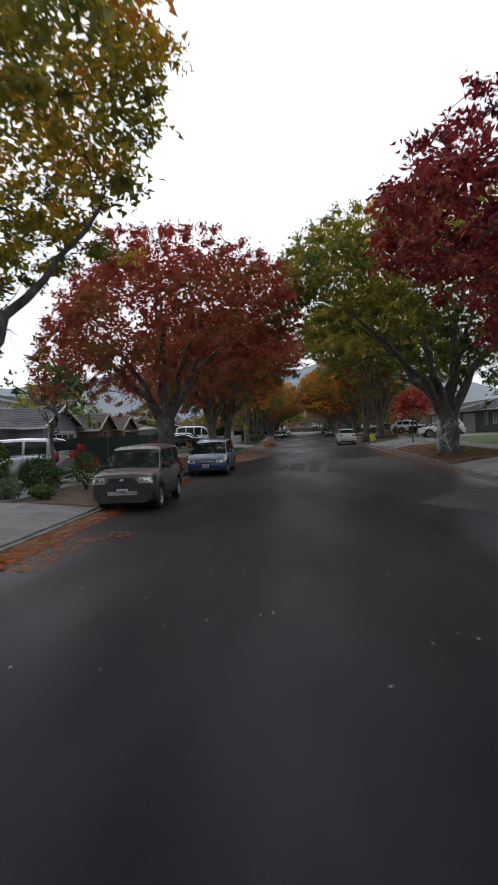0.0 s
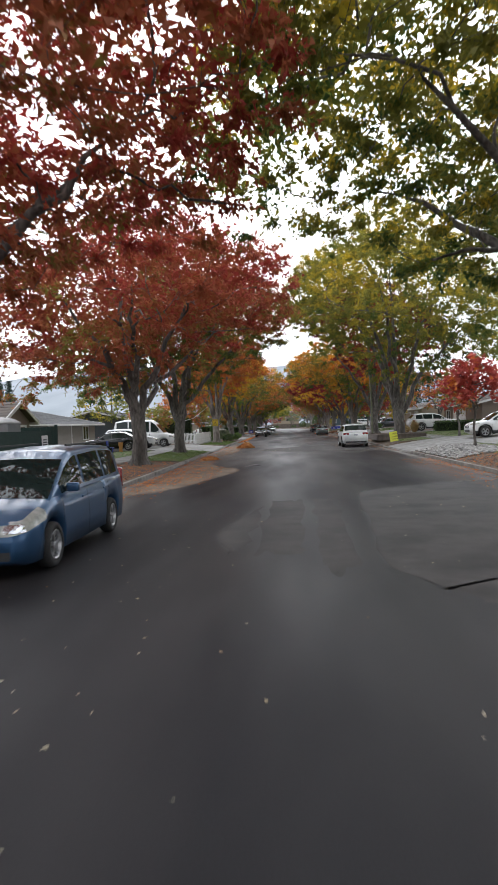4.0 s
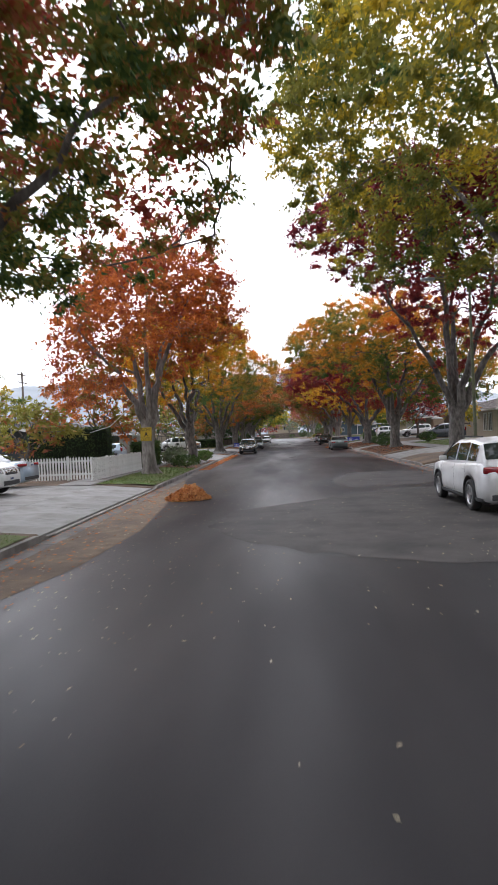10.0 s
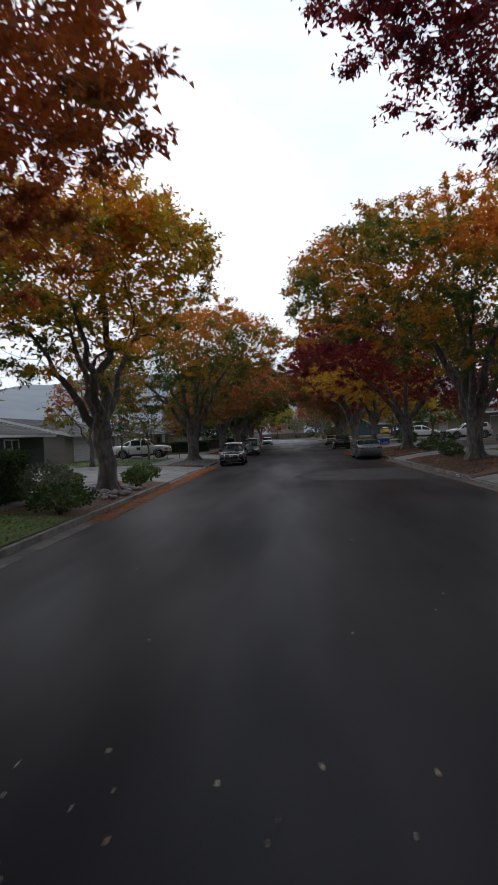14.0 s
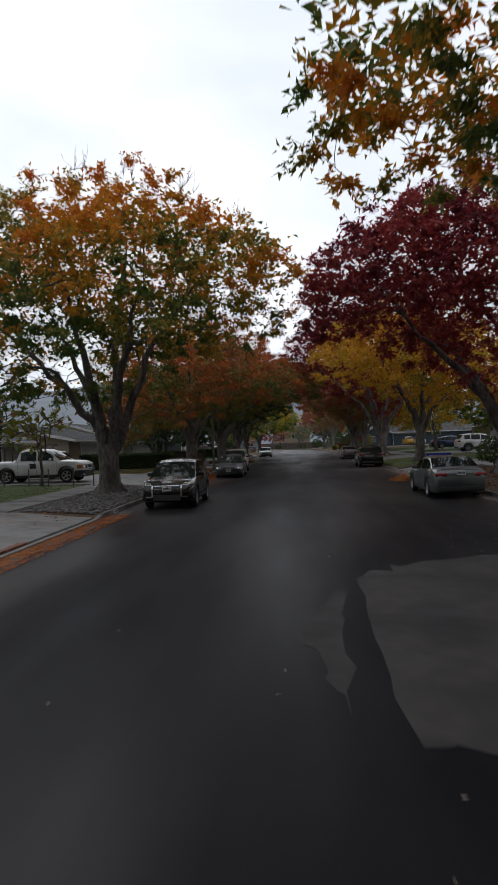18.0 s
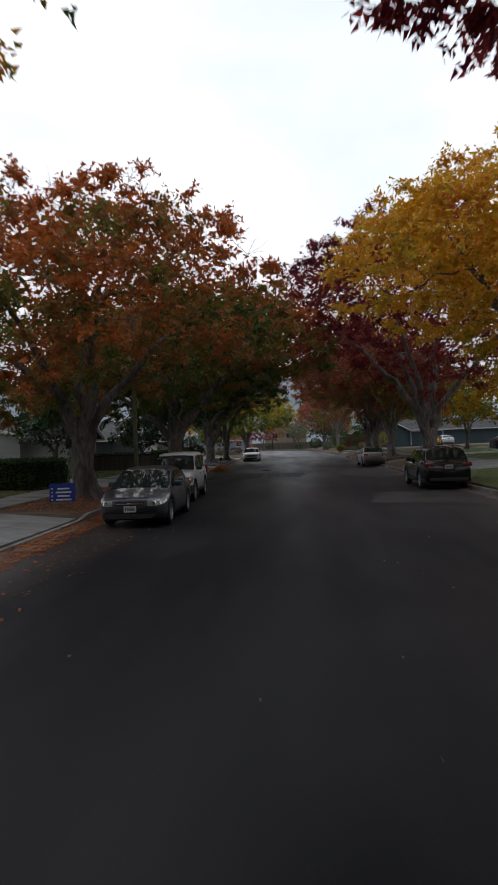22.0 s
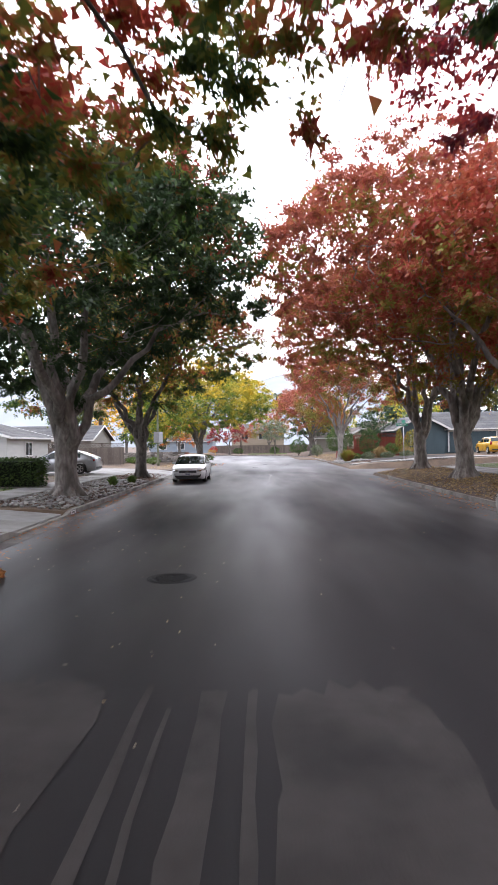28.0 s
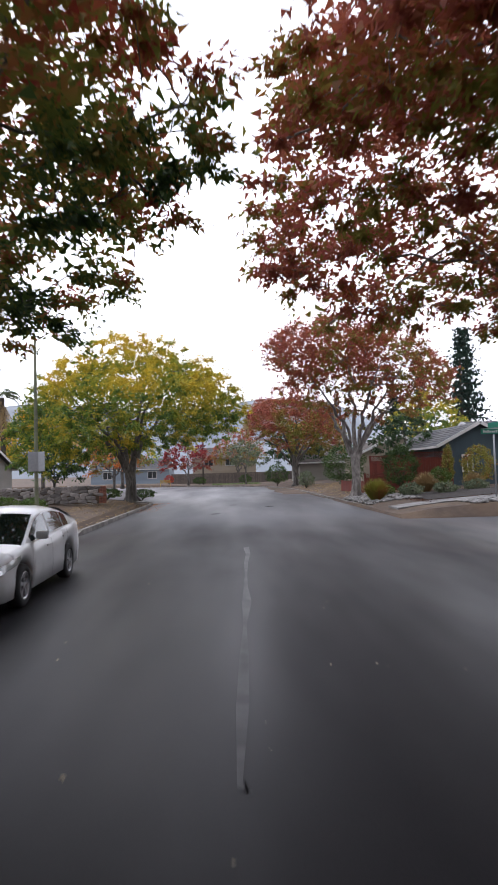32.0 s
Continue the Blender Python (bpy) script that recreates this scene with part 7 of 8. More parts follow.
leaf_pile(-4.95, 166.8, 1.5, 1.5, 0.4, 212, "large heap of orange leaves in the gutter")
leaf_pile(5.6, 130.4, 1.3, 1.2, 0.22, 213, "small heap of red leaves in the gutter")
leaf_pile(-4.8, 57.7, 1.0, 1.9, 0.14, 214, "flat heap of brown leaves in the gutter")
leaf_pile(-4.4, 193.2, 0.7, 0.5, 0.1, 215, "small heap of red leaves by white car")

# stone beds
DARK_STONE = material("dark_rock", (0.17, 0.16, 0.155), 0.8, color2=(0.1, 0.095, 0.09), scale=8, bump=0.4, island=0.4)
stones(-8.4, -5.95, 117.0, 127.5, 4600, 0.035, 0.085, 221, "grey broken stones round the tree base", mat=DARK_STONE)
stones(-8.4, -5.95, 153.8, 171.2, 1800, 0.03, 0.08, 222, "pale pebbles along the verge")
stones(-8.4, -5.95, 175.6, 190.0, 2000, 0.04, 0.11, 223, "grey cobbles bedded round the tree")
stones(7.25, 10.2, 48.2, 56.6, 1500, 0.05, 0.12, 224, "grey cobbles in a kerbside bed")
stones(7.35, 10.0, 212, 219.5, 700, 0.06, 0.16, 225, "pale cobbles round the corner planting")
stones(10.2, 15, 206.0, 207.7, 500, 0.05, 0.12, 226, "cobbles along the corner pavement")
stones(-8.2, -6.2, 96.2, 100.5, 160, 0.08, 0.2, 227, "rounded stones edging the shrub bed")

# hedges and shrubs
hedge(-17.2, -9.6, 147.4, 148.6, 1.2, 301, "clipped dark green box hedge beside a lawn")
hedge(-13.5, -9.4, 182.8, 184.0, 1.15, 302, "clipped dark hedge with bare stems")
hedge(-17, -9.7, 166.6, 167.4, 1.15, 303, "long low hedge behind a board fence", 260)
hedge(-9.9, -8.9, 91.5, 96.0, 1.6, 304, "tall rough hedge at the end of fence")
hedge(-16, -11, 90.4, 91.6, 2.6, 305, "tall dark hedge behind picket fence", 200)
hedge(14, 19.5, 79.5, 80.5, 0.9, 306, "low dark hedge on a raised lawn", 260)
shrub(-7.3, 167.9, 2.1, 2.25, "hedge", 311, "round clipped dark green bush on bare stems", 9, 6000, 0.08)
for i, (sx, sy, sw, sh, sk, sl) in enumerate([
        (-6.6, 92.6, 1.9, 0.8, "hedge", "low dark green shrub on the verge"), (-7.6, 94.2, 1.7, 1.3, "grey_green", "loose green shrub beside verge path"), (-6.9, 104.2, 1.4, 0.75, "grass", "bright green strappy shrub by kerb"),
        (-6.6, 101.2, 1.2, 0.8, "grass", "bright green tufted shrub at tree base"), (-8.4, 97.6, 1.5, 0.9, "grass", "leafy green shrub behind the tree"),
        (-8.0, 18.2, 0.7, 0.4, "grass", "small green plant in a kerbside bed"), (-8.6, 19.6, 1.2, 1.2, "hedge", "dark leafy shrub in a front bed"), (-9.0, 17.9, 0.9, 0.6, "grey_green", "low grey-green plant in a front bed"),
        (-10.4, 20.2, 0.8, 1.7, "grass", "thin upright green shrub by driveway"), (-8.2, 34.6, 1.2, 1.4, "bright_red", "red-leaved shrub by the fence"),
        (9.3, 111.8, 1.5, 0.75, "hedge", "flat clipped topiary shrub"), (9.9, 119.9, 1.6, 0.8, "hedge", "flat clipped topiary shrub on bent stems"), (11.5, 122.5, 2.0, 1.2, "hedge", "rounded dark topiary shrub"),
        (10.6, 131.5, 1.8, 1.6, "hedge", "cloud-pruned dark shrub by sedan"), (13.2, 111.5, 1.6, 1.0, "hedge", "clipped round shrub before cream house"),
        (11.0, 79.8, 1.4, 0.9, "straw", "straw-coloured grasses on raised bed"), (13.4, 62.8, 2.2, 1.1, "hedge", "dark low shrub by white car"), (12.0, 52.5, 1.8, 0.9, "grey_green", "grey-green bushy shrub on the verge"),
        (-8.6, 227.0, 2.2, 0.75, "hedge", "low rounded clipped shrub at corner"), (-6.2, 228.2, 2.0, 0.75, "hedge", "low rounded clipped shrub by trunk"),
        (-9.8, 213.5, 1.3, 0.6, "grass", "bright green mound shrub by stone wall"), (-12, 215.5, 1.5, 0.6, "grass", "green mound shrub before stone wall"),
        (11.2, 219.6, 2.2, 2.8, "hedge", "large dark green shrub beside red wall"), (6.6, 258, 3.0, 2.6, "hedge", "big dark green shrub beyond bend"), (9.8, 231, 3.4, 3.6, "hedge", "tall dark shrub behind pale tree"),
        (10.0, 213.8, 1.3, 0.7, "grey_green", "grey-green mound plant in corner bed"), (11.6, 213.0, 1.2, 0.6, "grey_green", "silvery low plant in mulch bed"),
        (13.4, 213.4, 1.3, 0.6, "grey_green", "silvery mound plant in mulch"), (14.6, 216.0, 1.8, 2.4, "rust_red", "red-leaved upright shrub by corner house"), (13.0, 217.8, 1.4, 1.3, "grass", "bright green shrub by red fence"),
        (9.2, 216.2, 1.2, 0.6, "grass", "low green plant by red wall"), (7.9, 240, 1.6, 1.6, "grey_green", "loose olive shrub at bend"), (3.2, 276, 2.0, 1.4, "hedge", "dark shrub before the far fence"),
        (-4, 279, 2.2, 1.2, "hedge", "dark low shrub before the far fence"), (-9, 281, 1.6, 1.4, "bright_red", "bright red shrub beyond the bend"), (14.2, 219.6, 0.7, 2.6, "rust_red", "orange vine on the red fence")]):
    shrub(sx, sy, sw, sh, sk, 320 + i, sl, 5, int(450 + 430 * sw * sh), 0.115)
blades(8.1, 213.6, 2.2, 1.1, "rust_red", 361, "bronze fountain grass clump by kerb", 1500)
blades(11.6, 216.2, 1.9, 1.1, "straw", 362, "golden ornamental grass clump", 1300)
blades(13.9, 215.0, 1.7, 0.9, "straw", 363, "yellow grass clump in corner bed", 1000)
blades(-6.8, 185.2, 0.8, 0.45, "grass", 364, "green strappy tuft among cobbles", 300)
blades(-6.4, 187.5, 0.8, 0.4, "grass", 365, "green strappy tuft among cobbles", 300)
blades(12.8, 83.4, 1.4, 1.2, "straw", 366, "tall straw grass beside driveway", 800)
# roses and a pot
rz_ = np.random.default_rng(370)
rose = shrub(-7.7, 21.2, 1.0, 1.3, "grass", 371, "rose bush with red blooms beside SUV", 7, 1500, 0.07, name="rose_bush")
part("blooms", quads_mesh("blooms", leaf_quads(np.repeat(rz_.uniform(-0.5, 0.5, (9, 3)) * [1, 1, 0.9] + [0, 0, 1.35], 34, axis=0) + rz_.normal(0, 0.045, (306, 3)), rz_, 0.07, 0), leaves_of("rose")), rose, "red rose blooms")
part("white_blooms", quads_mesh("white_blooms", leaf_quads(rz_.uniform(-0.6, 0.6, (120, 3)) * [1, 1, 0.5] + [0.3, -0.8, 0.5], rz_, 0.06, 0), leaves_of("white_flower")), rose, "small white blooms")

# small garden trees
SMALL = [
    (9.6, 53.2, 5.0, 1.7, "bright_red", 401, dict(density=4.0, fork=2.2, trunk=0.06, leaf=0.16), "slim young tree with bright red round crown"),
    (12.6, 66.8, 4.6, 2.0, "rose_orange", 402, dict(fork=1.8, trunk=0.07, leaf=0.16), "small tree with thin orange leaves"),
    (-12.2, 128.0, 5.0, 1.9, "rust_red", 403, dict(fork=1.6, trunk=0.07, density=0.4, bare=0.4), "staked sapling with sparse reddish leaves"),
    (-14.6, 128.2, 4.8, 1.6, "olive_red", 404, dict(fork=1.8, trunk=0.06, density=0.4, bare=0.4), "thin sapling with sparse leaves on a lawn"),
    (-12.6, 93.8, 7.0, 3.4, "rose_orange", 405, dict(fork=1.3, trunk=0.12, density=0.9), "multi-stemmed tree with orange-red leaves behind fence"),
    (-14.6, 86.5, 4.6, 3.2, "rust_red", 406, dict(fork=1.1, trunk=0.1), "spreading small tree with rust leaves behind pickets"),
    (-13.8, 117.5, 8.0, 3.4, "rust_red", 407, dict(fork=1.8, trunk=0.14), "tree with dense rust-red leaves by charcoal house"),
    (-8.7, 21.0, 5.0, 1.6, "olive_red", 408, dict(fork=2.4, trunk=0.07, density=0.3, bare=0.5), "thin young tree with few leaves beside SUV"),
    (-11.6, 170.5, 4.6, 2.6, "dark_green", 409, dict(fork=1.4, trunk=0.12, density=1.2), "dense dark green garden tree behind hedge"),
    (-13.2, 156.5, 5.6, 2.6, "dark_green", 410, dict(fork=1.6, trunk=0.12, density=1.2), "dark green tree beside a grey house"),
    (15.5, 165.8, 7.0, 4.2, "gold", 411, dict(fork=1.8, trunk=0.16), "golden-orange garden tree on a lawn"),
    (16.8, 148.0, 6.0, 3.4, "yellow_green", 412, dict(fork=1.8, trunk=0.14), "small yellow-green garden tree on a lawn"),
    (-5.6, 276.0, 7.6, 4.2, "crimson", 413, dict(fork=1.8, trunk=0.16), "crimson garden tree beyond the bend"),
    (3.2, 273.5, 7.4, 3.2, "grey_green", 414, dict(fork=2.6, trunk=0.11, density=0.9), "grey-green olive tree before a fence"),
    (-14, 266, 9.5, 5.0, "yellow_green", 415, dict(fork=2.0, trunk=0.2), "yellow-green tree along the bend"),
    (-11.5, 246, 6.5, 3.6, "rose_orange", 416, dict(fork=1.6, trunk=0.14), "orange-red tree behind the yellow tree"),
    (-14.0, 232.5, 5.0, 3.0, "dark_green", 417, dict(fork=1.4, trunk=0.12), "leafy green tree over stone wall"),
    (-20, 250, 10.5, 5.2, "gold", 418, dict(fork=2.2, trunk=0.2), "golden tree beyond the stone wall"),
    (14.0, 228.0, 6.5, 2.8, "dark_green", 419, dict(fork=1.5, trunk=0.12), "green tree behind the red fence"),
    (2.5, 291, 10.5, 5.0, "rust_red", 420, dict(fork=2.2, trunk=0.2), "red-brown tree behind the far fence"),
    (-24, 100, 8.5, 4.0, "olive_yellow", 421, dict(fork=2.0, trunk=0.16), "yellowing tree behind houses"),
    (-24, 58, 8.5, 4.6, "yellow_green", 422, dict(fork=2.0, trunk=0.16), "yellow-green tree behind the low house"),
    (17.5, 92.0, 8.0, 3.8, "rose_orange", 423, dict(fork=2.0, trunk=0.15, bare=0.3), "small street-side tree with rust leaves"),
    (15.5, 108.5, 4.2, 1.6, "gold", 424, dict(fork=1.3, trunk=0.06), "small bright yellow tree by cream house"),
    (16.4, 130.5, 6.5, 3.4, "crimson", 425, dict(fork=1.8, trunk=0.14), "crimson garden tree by driveway"),
    (18.5, 186.0, 9.0, 4.5, "yellow_green", 426, dict(fork=2.0, trunk=0.18), "green and yellow tree on the corner plot"),
    (17.5, 45.0, 8.5, 4.4, "green_gold", 427, dict(fork=2.0, trunk=0.18), "green garden tree before stucco house"),
    (22.0, 246.0, 10.0, 5.0, "yellow_green", 429, dict(fork=2.0, trunk=0.18), "green tree rising behind the corner house"),
    (9.5, 262.0, 8.5, 4.4, "dark_green", 430, dict(fork=1.6, trunk=0.18), "dark green tree behind the bend"),
    (14.5, 278.0, 11.0, 5.5, "yellow_green", 431, dict(fork=2.0, trunk=0.2), "tall yellow-green tree behind houses"),
    (-30.0, 262.0, 10.0, 5.0, "dark_green", 432, dict(fork=2.0, trunk=0.2), "dark green tree behind the stone wall house"),
    (-16.0, 12.0, 9.0, 4.0, "olive_yellow", 428, dict(fork=2.0, trunk=0.16), "olive garden tree by silver minivan"),
]


def conifer(x, y, hgt, rad, seed, label):
    rng = np.random.default_rng(seed)
    root = thing("conifer", x, y, ground_z(x), 0, label, "tree", "conifers")
    v, f = [], []
    tube(v, f, [[0, 0, -0.2], [0, 0, hgt * 0.5], [0, 0, hgt]], [hgt * 0.016, hgt * 0.01, 0.02], 7)
    cl = []
    for i in range(70):
        t = (i + rng.uniform(0, 1)) / 70
        z = hgt * (0.12 + 0.86 * t)
        r = rad * (1 - t) ** 0.8 * rng.uniform(0.65, 1.1)
        a = i * 2.4
        e = np.array([math.cos(a) * r, math.sin(a) * r, z - r * 0.22])
        tube(v, f, [[0, 0, z], (np.array([0, 0, z]) + e) / 2 + [0, 0, r * 0.06], e], [0.05, 0.03, 0.01], 4)
        k = int(24 + 40 * (1 - t))
        u = rng.uniform(0.15, 1, (k, 1))
        cl.append(np.array([0, 0, z]) * (1 - u) + e * u + rng.normal(0, 1, (k, 3)) * [0.3, 0.3, 0.12] * (0.5 + u))
    part("trunk", mesh_of("trunk", v, f, BARK_DARK), root)
    c = np.concatenate(cl)
    part("crown", quads_mesh("crown", leaf_quads(c, rng, 0.44, 0.5), leaves_of("conifer")), root)


for i, (cx_, cy_, ch, cr) in enumerate([(33, 262, 20, 4.2), (39, 258, 19, 4.4), (45, 268, 22, 4.6), (51, 262, 19, 4.5), (58, 272, 22, 4.8), (-62, 150, 15, 3.6), (-78, 190, 17, 4), (24, 266, 13, 3.4), (28.5, 268, 18, 4.2), (30.5, 258, 19, 4.4), (-58, 70, 14, 3.4)]):
    conifer(cx_, cy_, ch, cr, 440 + i, "tall dark green conifer standing far behind houses")


def palm(x, y, hgt, seed):
    rng = np.random.default_rng(seed)
    root = thing("palm_tree", x, y, ground_z(x), 0, "tall palm with a skirt of dead fronds", "tree", "")
    v, f = [], []
    tube(v, f, [[0, 0, -0.2], [0.1, 0, hgt * 0.5], [0, 0, hgt]], [0.32, 0.26, 0.24], 10)
    part("trunk", mesh_of("trunk", v, f, BARK_DARK, True), root)
    for nm, kind, lo, n in (("fronds", "grey_green", -0.1, 34), ("dead_fronds", "straw", -1.0, 60)):
        q = []
        for i in range(n):
            a = rng.uniform(0, 6.28)
            e = rng.uniform(lo, 0.9) if nm == "fronds" else rng.uniform(-1.2, -0.9)
            d = np.array([math.cos(a) * math.cos(e), math.sin(a) * math.cos(e), math.sin(e)])
            base = np.array([0, 0, hgt - (0 if nm == "fronds" else rng.uniform(0, 1.8))])
            for k in range(16):
                p = base + d * (0.5 + k * 0.11) + [0, 0, -0.012 * k * k * 0.4]
                sd = np.cross(d, [0, 0, 1]) * (0.4 if k % 2 else -0.4) * rng.uniform(0.6, 1)
                q.append([p, p + d * 0.05, p + sd + [0, 0, -0.12] + d * 0.2, p + sd * 0.9 + [0, 0, -0.12]])
        part(nm, quads_mesh(nm, np.array(q), leaves_of(kind)), root)


palm(-23, 246, 10.0, 460)
palm(4.6, 300, 13.0, 461)
# ---- street furniture, fences, walls and signs ----
WOOD_GREY = material("weathered_wood", (0.16, 0.13, 0.11), 0.9, color2=(0.1, 0.082, 0.07), scale=6, bump=0.5, bump_scale=18, obj_random=0.2, stretch=(1, 1, 0.15))
WOOD_RED = material("stained_red_wood", (0.22, 0.045, 0.028), 0.75, color2=(0.16, 0.034, 0.022), scale=6, bump=0.3, bump_scale=18, obj_random=0.15, stretch=(1, 1, 0.15))
WOOD_BROWN = material("planter_wood", (0.17, 0.075, 0.045), 0.8, color2=(0.12, 0.055, 0.035), scale=6, bump=0.3, bump_scale=18, obj_random=0.12)
PICKET = material("white_picket_paint", (0.72, 0.72, 0.7), 0.55, color2=(0.62, 0.61, 0.58), scale=5, dark=(0.45, 0.43, 0.39), dark_scale=2.0, obj_random=0.06)
NET = material("green_netting", (0.012, 0.03, 0.024), 0.85, color2=(0.018, 0.042, 0.034), scale=3, bump=0.3, bump_scale=90)
POLE_GREEN = material("pole_green", (0.17, 0.18, 0.1), 0.7, color2=(0.12, 0.13, 0.075), scale=5, bump=0.3, dark=(0.09, 0.085, 0.06), dark_scale=2)
STEEL = material("galvanised", (0.4, 0.41, 0.42), 0.45, 0.7, scale=8)
YELLOW_SIGN = material("yellow_sign", (0.62, 0.42, 0.02), 0.5, color2=(0.52, 0.35, 0.02), scale=4)
LIME_SIGN = material("lime_sign", (0.68, 0.7, 0.06), 0.5, scale=4)
BLUE_SIGN = material("blue_sign", (0.02, 0.04, 0.32), 0.5, scale=4)
GREEN_SIGN = material("green_sign", (0.01, 0.22, 0.14), 0.45, scale=4)
INK = material("ink_black", (0.015, 0.015, 0.015), 0.6, scale=4)
WHITE_INK = material("ink_white", (0.75, 0.75, 0.75), 0.6, scale=4)
CAST_IRON = material("cast_iron", (0.014, 0.014, 0.014), 0.7, 0.0, spec=0.2, color2=(0.008, 0.008, 0.008), scale=20, bump=0.5)
BRICK = material("brick", (0.26, 0.1, 0.06), 0.85, color2=(0.18, 0.075, 0.05), scale=10, bump=0.3, obj_random=0.3)
WALL_STONE = material("wall_stone", (0.32, 0.29, 0.26), 0.85, color2=(0.17, 0.15, 0.14), scale=5, bump=0.6, bump_scale=14, obj_random=0.55)


def text(parent, body, size, x, y, z, rz, mat, name="lettering"):
    cu = bpy.data.curves.new(name, 'FONT')
    cu.body, cu.size, cu.align_x, cu.align_y, cu.extrude = body, size, 'CENTER', 'CENTER', 0.001
    cu.materials.append(mat)
    ob = new(name, cu)
    ob.parent = parent
    ob.matrix_basis = pose(x, y, z, 90, 0, rz)
    return ob


def picket_fence(name, x0, y0, x1, y1, hgt, label, gap=0.14, w=0.075, mat=None):
    mat = mat or PICKET
    d = math.hypot(x1 - x0, y1 - y0)
    ang = math.degrees(math.atan2(y1 - y0, x1 - x0))
    root = thing(name, x0, y0, ground_z((x0 + x1) / 2), ang, label, "fence", "fences")
    n = int(d / gap)
    pk = mesh_of("picket", [(-w / 2, -0.01, 0.05), (w / 2, -0.01, 0.05), (w / 2, -0.01, hgt - 0.07), (0, -0.01, hgt), (-w / 2, -0.01, hgt - 0.07), (-w / 2, 0.01, 0.05), (w / 2, 0.01, 0.05), (w / 2, 0.01, hgt - 0.07), (0, 0.01, hgt), (-w / 2, 0.01, hgt - 0.07)],
                 [(0, 1, 2, 3, 4), (9, 8, 7, 6, 5), (0, 5, 6, 1), (1, 6, 7, 2), (2, 7, 8, 3), (3, 8, 9, 4), (4, 9, 5, 0)], mat)
    for i in range(n + 1):
        part("picket", pk, root, at=(d * i / n, -0.03, random.uniform(-0.012, 0.012)))
    for z in (0.25, hgt - 0.25):
        part("rail", box("rail", (d, 0.04, 0.08), mat), root, at=(d / 2, 0.01, z))
    for i in range(int(d / 2.2) + 1):
        part("post", box("post", (0.09, 0.09, hgt + 0.03), mat, 0.008), root, at=(min(d, i * 2.2), 0.06, 0))
    return root


def board_fence(name, x0, y0, x1, y1, hgt, label, mat, cap=True, lattice=0.0, bw=0.15):
    d = math.hypot(x1 - x0, y1 - y0)
    root = thing(name, x0, y0, ground_z((x0 + x1) / 2), math.degrees(math.atan2(y1 - y0, x1 - x0)), label, "fence", "fences")
    n = max(2, int(d / bw))
    for i in range(n):
        part("board", box("board", (d / n - 0.008, 0.022, hgt), mat), root, at=(d * (i + 0.5) / n, random.uniform(-0.006, 0.006), random.uniform(-0.015, 0.0)))
    for i in range(int(d / 2.4) + 1):
        part("post", box("post", (0.1, 0.1, hgt + lattice + 0.08), mat), root, at=(min(d, i * 2.4), 0.07, 0))
    if cap:
        part("cap_rail", box("cap_rail", (d, 0.12, 0.045), mat), root, at=(d / 2, 0.02, hgt + lattice))
    if lattice:
        part("mid_rail", box("mid_rail", (d, 0.07, 0.05), mat), root, at=(d / 2, 0.02, hgt))
        bm = bmesh.new()
        k = int(d / 0.13)
        for i in range(k):
            for sg in (-45, 45):
                box_bm(bm, (d * (i + 0.5) / k, 0.012 * (1 if sg > 0 else -1), hgt + lattice / 2 + 0.02), (0.02, 0.008, lattice * 1.3), (0, sg, 0))
        part("lattice", bm_mesh("lattice", bm, mat), root)
    return root


picket_fence("picket_fence", -9.15, 81.4, -8.85, 89.6, 1.1, "white painted picket fence along the pavement")
picket_fence("picket_fence", -17.0, 81.9, -9.25, 81.5, 1.1, "white picket fence beside a driveway")
picket_fence("picket_fence", -8.95, 91.4, -8.9, 92.2, 1.1, "end of white picket fence by hedge")
# fabric-covered building-site fence
site = thing("site_fence", -10.1, 25.4, ground_z(-10.1), 90, "building-site fence hung with dark green netting", "fence", "fences")
for i in range(7):
    part("netting", box("netting", (3.02, 0.03, 1.72), NET, 0.006), site, at=(1.5 + i * 3.0, 0.03 * math.sin(i * 2.1), 0.02), rot=(0, 0, 1.2 * math.sin(i * 1.7)))
    for dx in (0.02, 2.98):
        part("post", box("post", (0.045, 0.045, 1.78), STEEL, 0.01), site, at=(i * 3.0 + dx, 0.08, -0.12))
notice = part("notice", box("notice", (0.62, 0.012, 0.8), WHITE_INK), site, at=(20.2, -0.06, 0.75))
for i in range(6):
    part("bar", box("bar", (0.46 - 0.06 * (i % 3), 0.006, 0.045), INK), notice, at=(0, -0.008, 0.1 + i * 0.1))
board_fence("site_board_fence", -9.9, 46.6, -13.5, 46.8, 1.9, "dark boarding at the end of site fence", NET, False)
# portable toilet roof behind the netting
wc = thing("portable_toilet", -11.2, 44.2, ground_z(-11), 0, "grey portable toilet behind the netting", "portable toilet", "")
part("cabin", box("cabin", (1.1, 1.1, 2.05), material("toilet_grey", (0.2, 0.2, 0.2), 0.6, scale=3), 0.03), wc)
part("roof", lathe("roof", [(0.8, 2.05), (0.78, 2.12), (0.5, 2.26), (0.05, 2.32)], material("toilet_roof", (0.42, 0.42, 0.41), 0.6, scale=3), 4), wc, rot=(0, 0, 45))
wc2 = thing("portable_toilet", 16.8, 122.2, ground_z(17), 0, "tan portable toilet beside a house", "portable toilet", "")
part("cabin", box("cabin", (1.1, 1.1, 2.1), material("toilet_tan", (0.3, 0.22, 0.15), 0.6, scale=3), 0.03), wc2)
part("roof", lathe("roof", [(0.8, 2.1), (0.78, 2.17), (0.5, 2.3), (0.05, 2.36)], material("toilet_roof", (0.42, 0.42, 0.41), 0.6, scale=3), 4), wc2, rot=(0, 0, 45))


